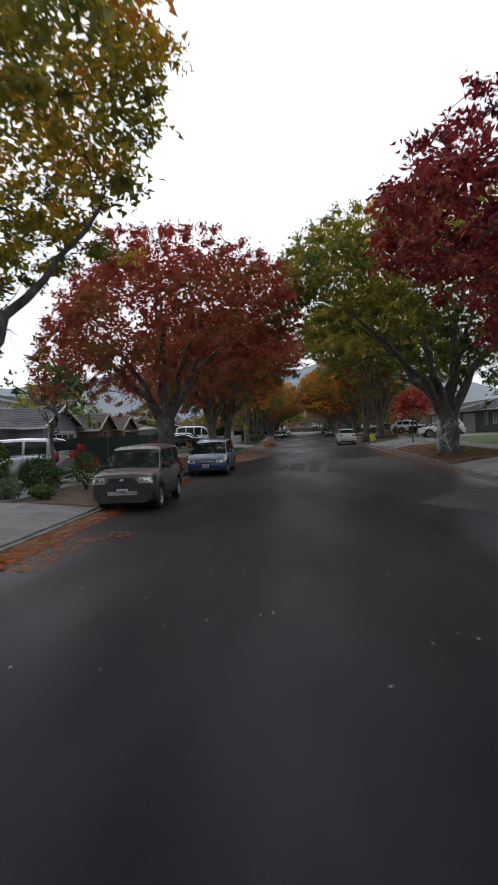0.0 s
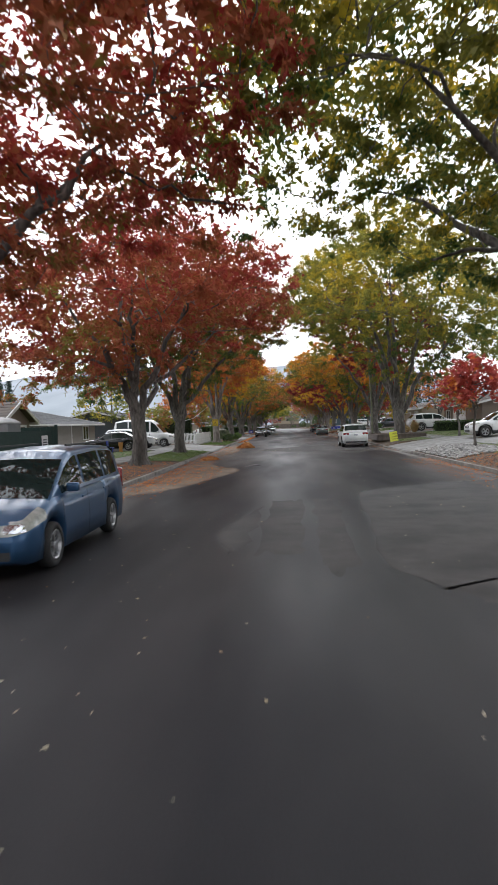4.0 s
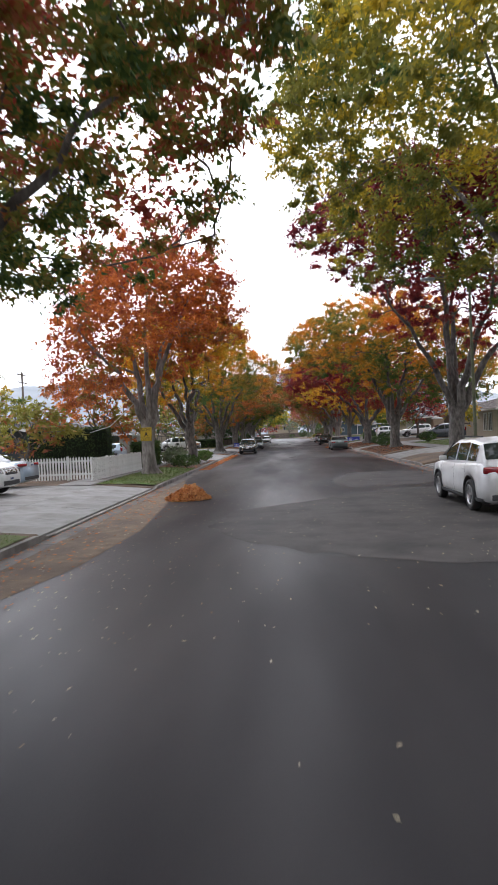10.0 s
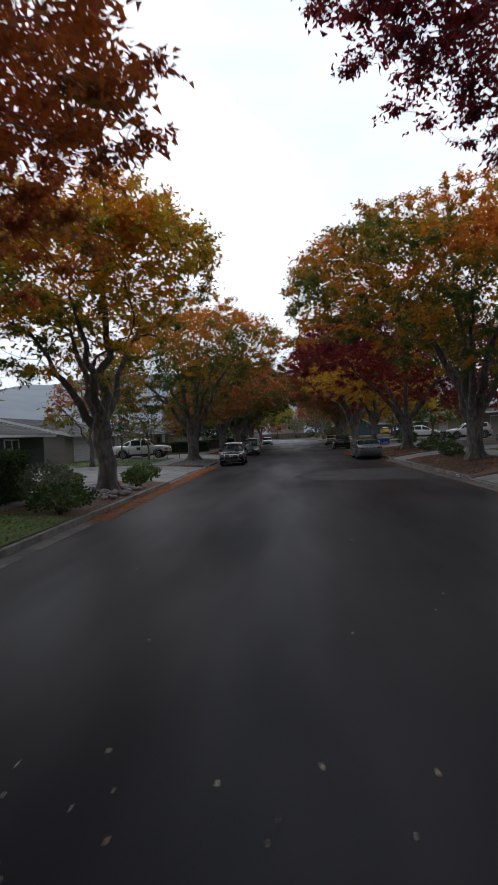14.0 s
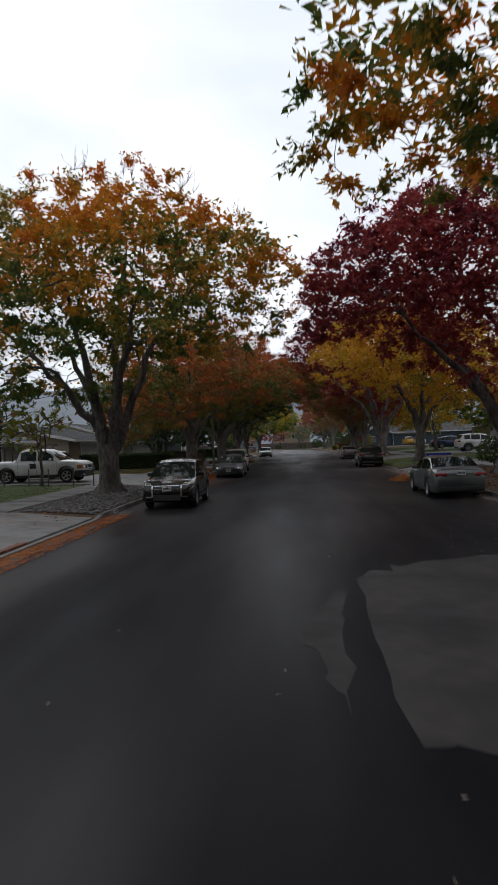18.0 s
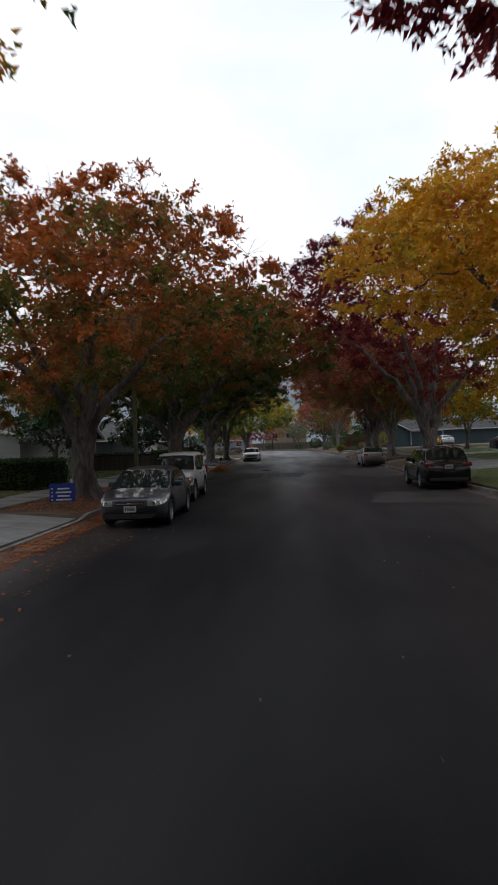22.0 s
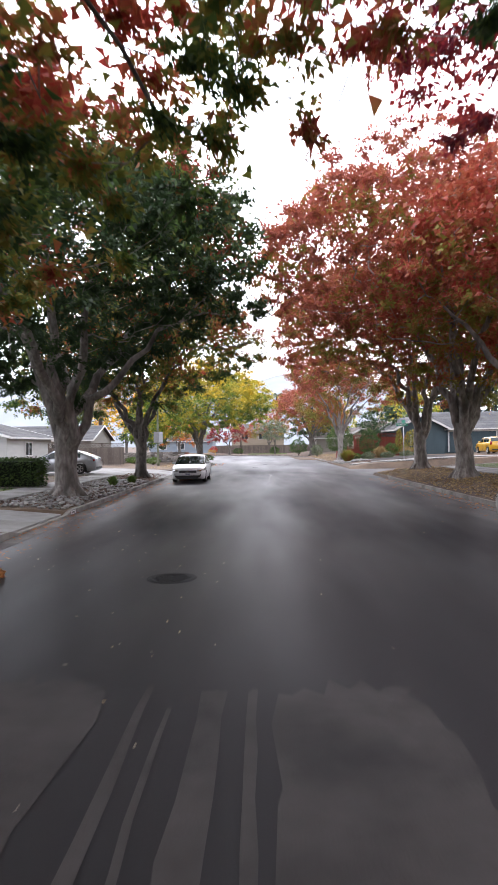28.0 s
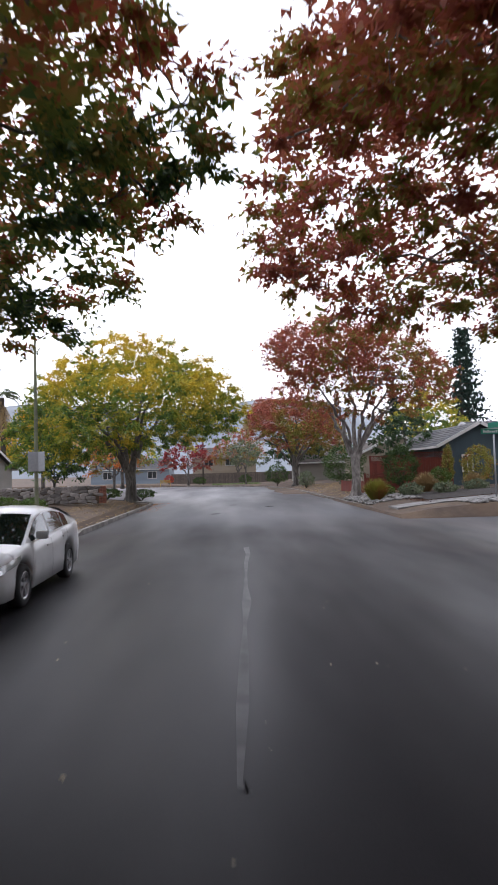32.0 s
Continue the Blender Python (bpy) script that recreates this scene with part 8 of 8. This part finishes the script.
def lamp_pole(x, y, hgt, label, arm=-1.6, r=0.085, lamp=True):
    root = thing("street_lamp", x, y, ground_z(x), 0, label, "street lamp", "street lamps")
    part("pole", lathe("pole", [(r * 1.5, -0.1), (r * 1.4, 0.25), (r, 0.4), (r * 0.85, hgt * 0.6), (r * 0.6, hgt)], POLE_GREEN, 12), root)
    if lamp:
        v, f = [], []
        tube(v, f, [[0, 0, hgt - 0.25], [arm * 0.4, 0, hgt + 0.15], [arm, 0, hgt + 0.25]], [0.035, 0.03, 0.028], 8)
        part("arm", mesh_of("arm", v, f, POLE_GREEN, True), root)
        bm = bmesh.new()
        box_bm(bm, (arm - 0.25 * (1 if arm > 0 else -1) * -1, 0, hgt + 0.25), (0.6, 0.24, 0.12), bevel=0.04)
        part("lamp_head", bm_mesh("lamp_head", bm, STEEL), root)
    return root


lamp_pole(8.4, 82.0, 8.2, "tall green-brown street lamp pole by driveway")
lamp_pole(-6.1, 146.6, 8.4, "tall greenish street lamp pole behind sedan", 1.6, 0.09)
stop = lamp_pole(-9.0, 211.5, 8.6, "tall greenish pole carrying a sign seen from behind", 1.6, 0.1)
for sx, ry_ in ((0.02, 8), (0.34, -18)):
    part("sign_back", box("sign_back", (0.5, 0.02, 0.95), STEEL, 0.01), stop, at=(sx - 0.1, -0.16, 2.0), rot=(0, 0, ry_))
# utility pole far off
up = thing("utility_pole", -3.4, 279.5, 0.1, 0, "wooden utility pole with small box beyond bend", "utility pole")
part("pole", lathe("pole", [(0.14, -0.1), (0.12, 4), (0.1, 8.0)], WOOD_GREY, 10), up)
part("meter_box", box("meter_box", (0.35, 0.2, 0.5), WHITE_INK, 0.02), up, at=(0, -0.2, 3.4))
for px_, py_ in ((-26, 152), (-28, 118)):
    up = thing("utility_pole", px_, py_, ground_z(px_), 0, "wooden utility pole behind the houses", "utility pole", "utility poles")
    part("pole", lathe("pole", [(0.15, -0.1), (0.13, 5), (0.1, 9.5)], WOOD_GREY, 10), up)
    for cz in (8.3, 9.1):
        part("crossarm", box("crossarm", (0.12, 2.2, 0.12), WOOD_GREY), up, at=(0, 0, cz))
v, f = [], []
for o in (-0.9, 0.9):
    tube(v, f, [[-28, 118 + o, 9.8], [-27.4, 129 + o, 9.35], [-26.6, 141 + o, 9.35], [-26, 152 + o, 9.8]], [0.014] * 4, 4)
    tube(v, f, [[-26, 152 + o, 9.8], [-25.4, 170 + o, 9.2], [-25, 190 + o, 9.6]], [0.014] * 3, 4)
    tube(v, f, [[-28, 118 + o, 9.8], [-29, 95 + o, 9.2], [-30, 70 + o, 9.6]], [0.014] * 3, 4)
tagged(new("overhead_wires", mesh_of("overhead_wires", v, f, INK)), "thin black overhead wires behind houses", "cable", kind="stuff")
# service wire to the picket-fence tree
v, f = [], []
tube(v, f, [[-14.8, 92.5, 2.2], [-10.5, 89.3, 3.0], [-7.8, 86.6, 4.6]], [0.018] * 3, 5)
tagged(new("guy_rope", mesh_of("guy_rope", v, f, WHITE_INK)), "pale rope strung from tree to garden", "rope")

# signs
slow = thing("warning_sign", -7.62, 85.93, 2.05, 0, "square yellow warning sign fixed to a tree trunk", "sign")
part("plate", box("plate", (0.62, 0.015, 0.72), YELLOW_SIGN, 0.004), slow, at=(0, -0.02, 0))
for dx, dz, sx, sz in ((0, 0.03, 0.56, 0.014), (0, 0.676, 0.56, 0.014), (-0.28, 0.03, 0.014, 0.66), (0.28, 0.03, 0.014, 0.66)):
    part("border", box("border", (sx, 0.004, sz), INK), slow, at=(dx, -0.03, dz))
text(slow, "SLOW", 0.17, 0, -0.032, 0.59, 0, INK)
text(slow, "CHILDREN", 0.085, 0, -0.032, 0.16, 0, INK)
text(slow, "PLAYING", 0.085, 0, -0.032, 0.085, 0, INK)
bm = bmesh.new()
for c_, s_, a_ in (((0, 0, 0.38), (0.09, 0.006, 0.15), 15), ((0.07, 0, 0.3), (0.14, 0.006, 0.035), 40), ((-0.07, 0, 0.28), (0.13, 0.006, 0.035), -35)):
    box_bm(bm, (c_[0], -0.03, c_[2]), s_, (0, a_, 0))
part("pictogram", bm_mesh("pictogram", bm, INK), slow, "plain black shape")
pls = thing("lawn_sign", 7.75, 66.1, ground_z(7.75), 14, "lime yellow lawn sign leaning on the verge", "sign")
part("board", box("board", (0.62, 0.012, 0.7), LIME_SIGN, 0.003), pls, at=(0, 0, 0.18), rot=(0, -8, 0))
for i, w_ in enumerate(("DOWN", "SLOW", "PLEASE")):
    t_ = text(pls, w_, 0.15, 0.03 + 0.03 * i, -0.01, 0.33 + 0.2 * i, 0, INK)
    t_.rotation_euler[1] = radians(-8)
for sx in (-0.2, 0.2):
    part("stake", box("stake", (0.012, 0.012, 0.3), STEEL), pls, at=(sx, 0, -0.08))


def blue_board(x, y, rz, label, w=0.78, hgt=0.56, lines=4):
    root = thing("election_sign", x, y, ground_z(x), rz, label, "sign", "lawn signs")
    part("board", box("board", (w, 0.012, hgt), BLUE_SIGN, 0.003), root, at=(0, 0, 0.16))
    for i in range(lines):
        part("bar", box("bar", (w * (0.6 - 0.12 * (i % 2)), 0.006, hgt * 0.09), WHITE_INK), root, at=(0.04, -0.009, 0.2 + hgt * 0.2 * i))
        part("bar", box("bar", (0.04, 0.006, hgt * 0.09), WHITE_INK), root, at=(-w * 0.4, -0.009, 0.2 + hgt * 0.2 * i))
    for sx in (-0.25, 0.25):
        part("stake", box("stake", (0.012, 0.012, 0.3), STEEL), root, at=(sx, 0, -0.1))


blue_board(-6.95, 140.7, 4, "blue lawn sign with white lettering bars under tree")
blue_board(9.0, 138.8, -12, "blue lawn sign with white bars on the verge")
blue_board(9.9, 139.4, -8, "blue lawn sign beside another on the verge", 0.9, 0.5, 2)
# street name sign on the corner
ss = thing("street_sign", 11.75, 207.4, ground_z(11.75), 8, "green street name sign on a steel post", "sign")
part("post", lathe("post", [(0.032, -0.1), (0.032, 2.75)], STEEL, 10), ss)
bl = part("name_blade", box("name_blade", (0.95, 0.014, 0.24), GREEN_SIGN, 0.004), ss, at=(-0.12, 0, 2.78))
part("border", box("border", (0.9, 0.004, 0.012), WHITE_INK), bl, at=(0, -0.009, 0.215))
for i in range(7):
    part("bar", box("bar", (0.07, 0.005, 0.11 if i in (0, 2, 6) else 0.08), WHITE_INK), bl, at=(-0.34 + i * 0.1, -0.009, 0.06))
part("name_blade", box("name_blade", (0.014, 0.8, 0.24), GREEN_SIGN, 0.004), ss, at=(0, 0.0, 3.04))

MULCH_BED = material("black_mulch", (0.022, 0.018, 0.015), 0.95, color2=(0.04, 0.03, 0.024), scale=9, bump=0.8, bump_scale=30)
tagged(new("mulch_bed", sheet("mulch_bed", np.linspace(9.6, 17.5, 9), np.linspace(209.8, 215.6, 7), lambda x, y: ground_z(x) + 0.05 + 0.1 * math.sin((x - 9.6) * 0.4) * math.sin((y - 209.8) * 0.54), MULCH_BED)),
       "dark bark mulch bed before the corner house", "flower bed", kind="structure")
strip("corner_pavement", 7.6, 30.0, 207.9, 209.5, CONCRETE, 0.035, "pale concrete pavement round the corner bed", panels=1.6)

# timber planter round the pale tree, raised planter on the east verge
def planter(x0, x1, y0, y1, hgt, label, mat):
    root = thing("planter", x0, y0, ground_z((x0 + x1) / 2) - 0.08, 0, label, "planter", "planters")
    w, d = x1 - x0, y1 - y0
    for i in range(2):
        z = i * hgt / 2
        for bx, by, sx, sy in ((w / 2, 0, w, 0.06), (w / 2, d, w, 0.06), (0, d / 2, 0.06, d - 0.07), (w, d / 2, 0.06, d - 0.07)):
            part("plank", box("plank", (sx, sy, hgt / 2 - 0.006), mat, 0.006), root, at=(bx, by, z))
    part("soil", box("soil", (w - 0.08, d - 0.08, hgt - 0.05), SOIL), root, at=(w / 2, d / 2, 0))


planter(-8.05, -6.0, 158.4, 163.4, 0.36, "low reddish timber planter round the tree", WOOD_BROWN)
planter(7.3, 11.2, 71.2, 76.8, 0.5, "weathered timber planter bed round a tree", WOOD_GREY)
board_fence("low_board_fence", -16.5, 165.6, -9.5, 165.5, 0.95, "low grey board fence before a hedge", WOOD_GREY)
board_fence("lattice_fence", -19, 212.2, -12.2, 212.4, 1.5, "grey board fence with lattice top", WOOD_GREY, True, 0.4)
board_fence("far_fence", -9, 286, 14, 288, 1.7, "brown board fence beyond the bend", WOOD_GREY)
board_fence("red_fence", 12.6, 222.0, 14.9, 220.6, 1.9, "tall red stained fence with lattice top", WOOD_RED, True, 0.35)
board_fence("red_fence", 10.4, 224.5, 12.6, 222.0, 1.9, "tall red stained fence with lattice top", WOOD_RED, True, 0.35)
board_fence("red_low_wall", 9.2, 220.8, 12.4, 221.6, 0.9, "low red stained retaining wall", WOOD_RED, True, 0.2, 0.3)
board_fence("red_low_wall", 8.7, 226.5, 9.2, 220.8, 0.7, "low red stained retaining wall", WOOD_RED, True, 0, 0.3)

# field-stone wall on the west corner: a core with faced stones
sw = thing("stone_wall", -19.0, 217.2, ground_z(-14), 8, "rough field-stone wall with brick end pier", "wall")
part("core", box("core", (11.6, 0.3, 1.0), SOIL), sw, at=(5.8, 0, 0))
rs_ = np.random.default_rng(501)
for row in range(5):
    xx = 0.0
    while xx < 11.4:
        w_ = rs_.uniform(0.25, 0.6)
        bm = bmesh.new()
        box_bm(bm, (0, 0, 0), (w_ - 0.01, rs_.uniform(0.12, 0.24), rs_.uniform(0.15, 0.26)), (rs_.uniform(-8, 8), rs_.uniform(-22, 22), rs_.uniform(-8, 8)), bevel=0.06)
        part("stone", bm_mesh("stone", bm, WALL_STONE), sw, at=(xx + w_ / 2, -0.16 + rs_.uniform(-0.03, 0.03), 0.12 + row * 0.2))
        xx += w_
for row in range(13):
    for k in range(2):
        part("brick", box("brick", (0.2, 0.42, 0.068), BRICK, 0.006), sw, at=(11.72 + 0.21 * k, 0.0, row * 0.078))
# brick band across the driveway apron
bb = tagged(new("brick_band"), "red brick band set in the driveway apron", "paving", kind="structure")
for i in range(24):
    for k in range(9):
        bx, by = -8.4 + i * 0.105, 110.4 + k * 0.21 + (0.1 if i % 2 else 0)
        part("brick", box("brick", (0.095, 0.2, 0.05), BRICK, 0.004), bb, at=(bx, by, drive_z(bx) - 0.01))
# kerb number blocks, painted over with bars
for kx, ky, s_ in ((-5.74, 118.5, 1), (-5.74, 154.9, 1), (-5.74, 175.7, 1), (6.99, 102.0, -1), (6.99, 165.6, -1)):
    kn = thing("kerb_number", kx, ky, 0.03, 90 * s_, "white painted kerb block with dark bars", "kerb number", "kerb numbers")
    part("paint", box("paint", (0.42, 0.006, 0.1), WHITE_INK), kn)
    for i in range(4):
        part("bar", box("bar", (0.045, 0.004, 0.06), INK), kn, at=(-0.12 + 0.08 * i, -0.005, 0.02))

# on the road: manhole, marks, dirt
mh = thing("manhole_cover", -1.55, 166.8, 0.0, 0, "round cast iron manhole cover in worn asphalt", "manhole", "manholes")
part("ring", lathe("ring", [(0.38, -0.01), (0.38, 0.004), (0.365, 0.005)], CAST_IRON, 32), mh)
part("cover", lathe("cover", [(0.35, 0.0), (0.35, 0.005), (0.3, 0.007), (0.29, 0.004), (0.2, 0.004), (0.19, 0.007), (0.1, 0.007)], CAST_IRON, 32), mh)
for i in range(9):
    part("rib", box("rib", (0.56 - abs(i - 4) * 0.06, 0.025, 0.008), CAST_IRON), mh, at=(0, -0.26 + i * 0.065, 0.004))
for mx_, my_ in ((-0.4, 211.5), (2.6, 216.5), (0.6, 219.0), (-1.65, 51.2)):
    m2 = thing("manhole_cover", mx_, my_, 0.0, 0, "round dark utility cover in the road", "manhole", "manholes")
    part("cover", lathe("cover", [(0.24, -0.01), (0.24, 0.004), (0.21, 0.006), (0.2, 0.003), (0.1, 0.004)], CAST_IRON, 28), m2)
PAINT = material("worn_road_paint", (0.4, 0.4, 0.4), 0.8, color2=(0.14, 0.14, 0.14), scale=14)
for i, (ax, ay, aw, al, ar) in enumerate(((-1.76, 51.78, 0.045, 0.34, -26), (-1.7, 51.7, 0.03, 0.26, -58), (-1.88, 51.62, 0.05, 0.12, 30), (-2.02, 50.8, 0.05, 0.34, -24), (-2.13, 50.68, 0.05, 0.16, 12), (-1.96, 50.72, 0.03, 0.2, -74),
                                         (-1.66, 50.72, 0.04, 0.2, -66), (-1.6, 50.66, 0.035, 0.14, 40), (-1.78, 50.9, 0.03, 0.16, -80), (-1.92, 51.26, 0.14, 0.2, -70))):
    mk_ = thing("utility_mark", ax, ay, 0.005, ar, "white sprayed utility mark on the asphalt", "road mark", "utility marks")
    part("stroke", box("stroke", (aw, al, 0.003), PAINT), mk_)
DIRT = material("road_dirt", (0.2, 0.14, 0.09), 0.95, color2=(0.11, 0.078, 0.052), scale=3, bump=0.5, bump_scale=40, dark=(0.09, 0.066, 0.048), dark_scale=0.9)


def patch(name, outline, mat, label, z=0.005):
    v = [(x, y, z) for x, y in outline]
    ob = new(name, mesh_of(name, v, [tuple(range(len(v)))], mat))
    return tagged(ob, label, "patch", kind="structure")


litter("dirt_leaves", [(-5.5, -3.0, 42, 51, 1500, 1.6), (-5.5, -4.0, 38, 58, 900, 1.6)], "litter", 206, "brown leaves on the spilled earth", 0.1)
patch("gutter_silt_north", [(-5.4, 60.5), (-4.6, 61), (-4.0, 64), (-3.8, 68), (-4.2, 73), (-4.6, 79), (-5.3, 84)], DIRT, "thin reddish silt along the gutter")
DRY = material("dry_asphalt", (0.07, 0.063, 0.06), 0.7, color2=(0.052, 0.047, 0.044), scale=3, bump=0.2, bump_scale=60, dark=(0.03, 0.0275, 0.027), dark_scale=0.9, spec=0.2)


def wobble(pts, seed, amp=0.18):
    """A dried patch's uneven outline between its corner points."""
    rng = np.random.default_rng(seed)
    out = []
    for (x0, y0), (x1, y1) in zip(pts, pts[1:] + pts[:1]):
        for k in range(9):
            t = k / 9
            out.append((min(6.54, max(-5.28, x0 + (x1 - x0) * t + rng.normal(0, amp * 0.25))), y0 + (y1 - y0) * t + rng.normal(0, amp * 0.7)))
    return out


patch("dirt_patch", wobble([(-5.5, 38.6), (-4.6, 39.4), (-3.6, 41.6), (-3.0, 44.2), (-2.5, 46.2), (-2.2, 48.4), (-2.45, 49.3), (-3.2, 50.4), (-4.0, 52.5), (-4.8, 56), (-5.5, 60)], 545, 0.24), DIRT, "spilled brown earth spread from the verge")
for i, pts in enumerate(([(3.1, 16.8), (4.3, 14.6), (6.5, 13.6), (6.5, 20.4), (4.9, 19.2)],
                         [(-0.55, 36.7), (0.25, 37.0), (0.1, 30.4), (-0.65, 30.3)], [(0.5, 37.0), (1.1, 37.2), (0.85, 29.6), (0.5, 29.0), (0.3, 30.0)],
                         [(1.8, 38.4), (4.4, 40.2), (6.5, 40.6), (6.5, 28.0), (2.0, 27.6), (1.2, 29.4)], [(-1.5, 32.3), (-0.75, 36.1), (-0.8, 31.4), (-1.1, 30.4)],
                         [(-2.2, 68.2), (-1.8, 70.8), (2.6, 74.8), (6.5, 76.2), (6.5, 62.0), (1.0, 63.8), (-1.2, 65.8)], [(1.6, 80.0), (2.9, 84.4), (6.5, 84.2), (6.5, 77.4), (2.0, 76.4)],
                         [(1.0, 108.6), (1.8, 109.5), (6.5, 110.6), (6.5, 101.6), (1.9, 102.7), (0.9, 103.4)], [(0.1, 105.9), (0.7, 107.9), (0.5, 103.8)],
                         [(2.6, 142), (6.5, 141), (6.5, 146.5), (3.4, 146)], [(3.4, 165.6), (6.5, 166.0), (6.5, 155.2), (4.1, 155.7), (2.8, 159.6)],
                         [(-5.2, 156.8), (-3.6, 163.4), (-2.4, 162.8), (-1.45, 162.6), (-1.6, 157.2), (-4.0, 156.6)], [(-0.1, 162.4), (1.0, 162.6), (1.15, 160.4), (0.6, 157.6), (-0.2, 157.4)])):
    patch("dry_patch", wobble(pts, 520 + i), DRY, "paler dried patch of asphalt with uneven edge", 0.004 + 0.0003 * i)
for i, (ax, y0, y1, w_) in enumerate(((-1.22, 158.0, 162.7, 0.1), (-0.98, 158.0, 162.2, 0.07), (-0.74, 158.0, 162.5, 0.22), (-0.36, 158.0, 162.5, 0.1))):
    patch("dry_track", wobble([(ax, y0), (ax + w_, y0), (ax + w_ * 1.1, y1), (ax + 0.04, y1)], 540 + i, 0.04), DRY, "pale dried strip between wet tyre tracks", 0.009)
WORN = material("worn_line", (0.09, 0.088, 0.09), 0.5, color2=(0.045, 0.044, 0.046), scale=4, bump=0.2, spec=0.3, dark=(0.018, 0.018, 0.019), dark_scale=1.6)
patch("worn_line", wobble([(0.18, 185.6), (0.25, 185.6), (0.74, 198.0), (0.6, 198.0)], 549, 0.1), WORN, "faint pale worn line along the asphalt", 0.005)

# pale webbing wound round the big trunk
rw = np.random.default_rng(560)
v, f = [], []
for i in range(46):
    a, z0 = rw.uniform(0, 6.28), rw.uniform(0.25, 1.9)
    pts = []
    for k in range(8):
        b = a + k * rw.uniform(0.25, 0.4)
        rr = 0.56 + 0.16 * max(0, 1 - z0 / 0.9) + rw.uniform(0, 0.03)
        pts.append([math.cos(b) * rr, math.sin(b) * rr, z0 + k * rw.uniform(-0.12, 0.12)])
    tube(v, f, pts, [0.012] * 8, 4)
web = thing("cobweb_wrap", 8.5, 36.0, ground_z(8.5), 0, "white artificial webbing wound round a trunk", "decoration")
part("strands", mesh_of("strands", v, f, WHITE_INK), web)
# lawn ornaments
orn = thing("lawn_ornament", -12.0, 64.2, ground_z(-12), 10, "orange cut-out lawn ornament", "decoration", "lawn ornaments")
bm = bmesh.new()
box_bm(bm, (0, 0, 0.3), (0.24, 0.02, 0.5), bevel=0.008)
box_bm(bm, (0, 0, 0.62), (0.32, 0.02, 0.26), bevel=0.008)
part("board", bm_mesh("board", bm, material("ornament_orange", (0.5, 0.24, 0.06), 0.6, scale=4)), orn)
orn = thing("lawn_ornament", -12.9, 64.8, ground_z(-13), 0, "blue plastic lawn chair", "chair", "lawn ornaments")
part("seat", box("seat", (0.4, 0.4, 0.05), BLUE_SIGN, 0.01), orn, at=(0, 0, 0.35))
part("backrest", box("backrest", (0.05, 0.4, 0.5), BLUE_SIGN, 0.01), orn, at=(-0.2, 0, 0.38), rot=(0, -8, 0))
for sx in (-0.17, 0.17):
    for sy in (-0.17, 0.17):
        part("leg", box("leg", (0.04, 0.04, 0.36), BLUE_SIGN), orn, at=(sx, sy, 0))
for i in range(6):
    st = thing("tree_stake", -9.4 - i * 1.1, 127.4 + 0.3 * (i % 2), ground_z(-11), 0, "short wooden stake on a lawn", "stake", "stakes")
    part("stake", box("stake", (0.05, 0.05, 0.9), WOOD_GREY, 0.006), st)
bench = thing("garden_bench", -8.6, 270.5, 0.2, 5, "yellow wooden garden bench", "bench")
YW = material("bench_yellow", (0.5, 0.32, 0.06), 0.6, scale=5)
for k in range(4):
    part("slat", box("slat", (1.5, 0.09, 0.03), YW), bench, at=(0, -0.2 + 0.12 * k, 0.45))
for k in range(3):
    part("back_slat", box("back_slat", (1.5, 0.03, 0.09), YW), bench, at=(0, 0.26, 0.55 + 0.14 * k))
for sx in (-0.7, 0.7):
    for sy in (-0.2, 0.25):
        part("leg", box("leg", (0.06, 0.06, 0.46), YW), bench, at=(sx, sy, 0))
for tx, ty, th, tr, tk, ts, ex, lab in TREES:
    tree(tx, ty, th, tr, tk, ts, label=lab, **ex)
for tx, ty, th, tr, tk, ts, ex, lab in SMALL:
    ex = {"leaf": 0.2, **ex, "density": 0.6 * ex.get("density", 1.0)}
    tree(tx, ty, th, tr, tk, ts, label=lab, name="garden_tree", group="garden trees", **ex)
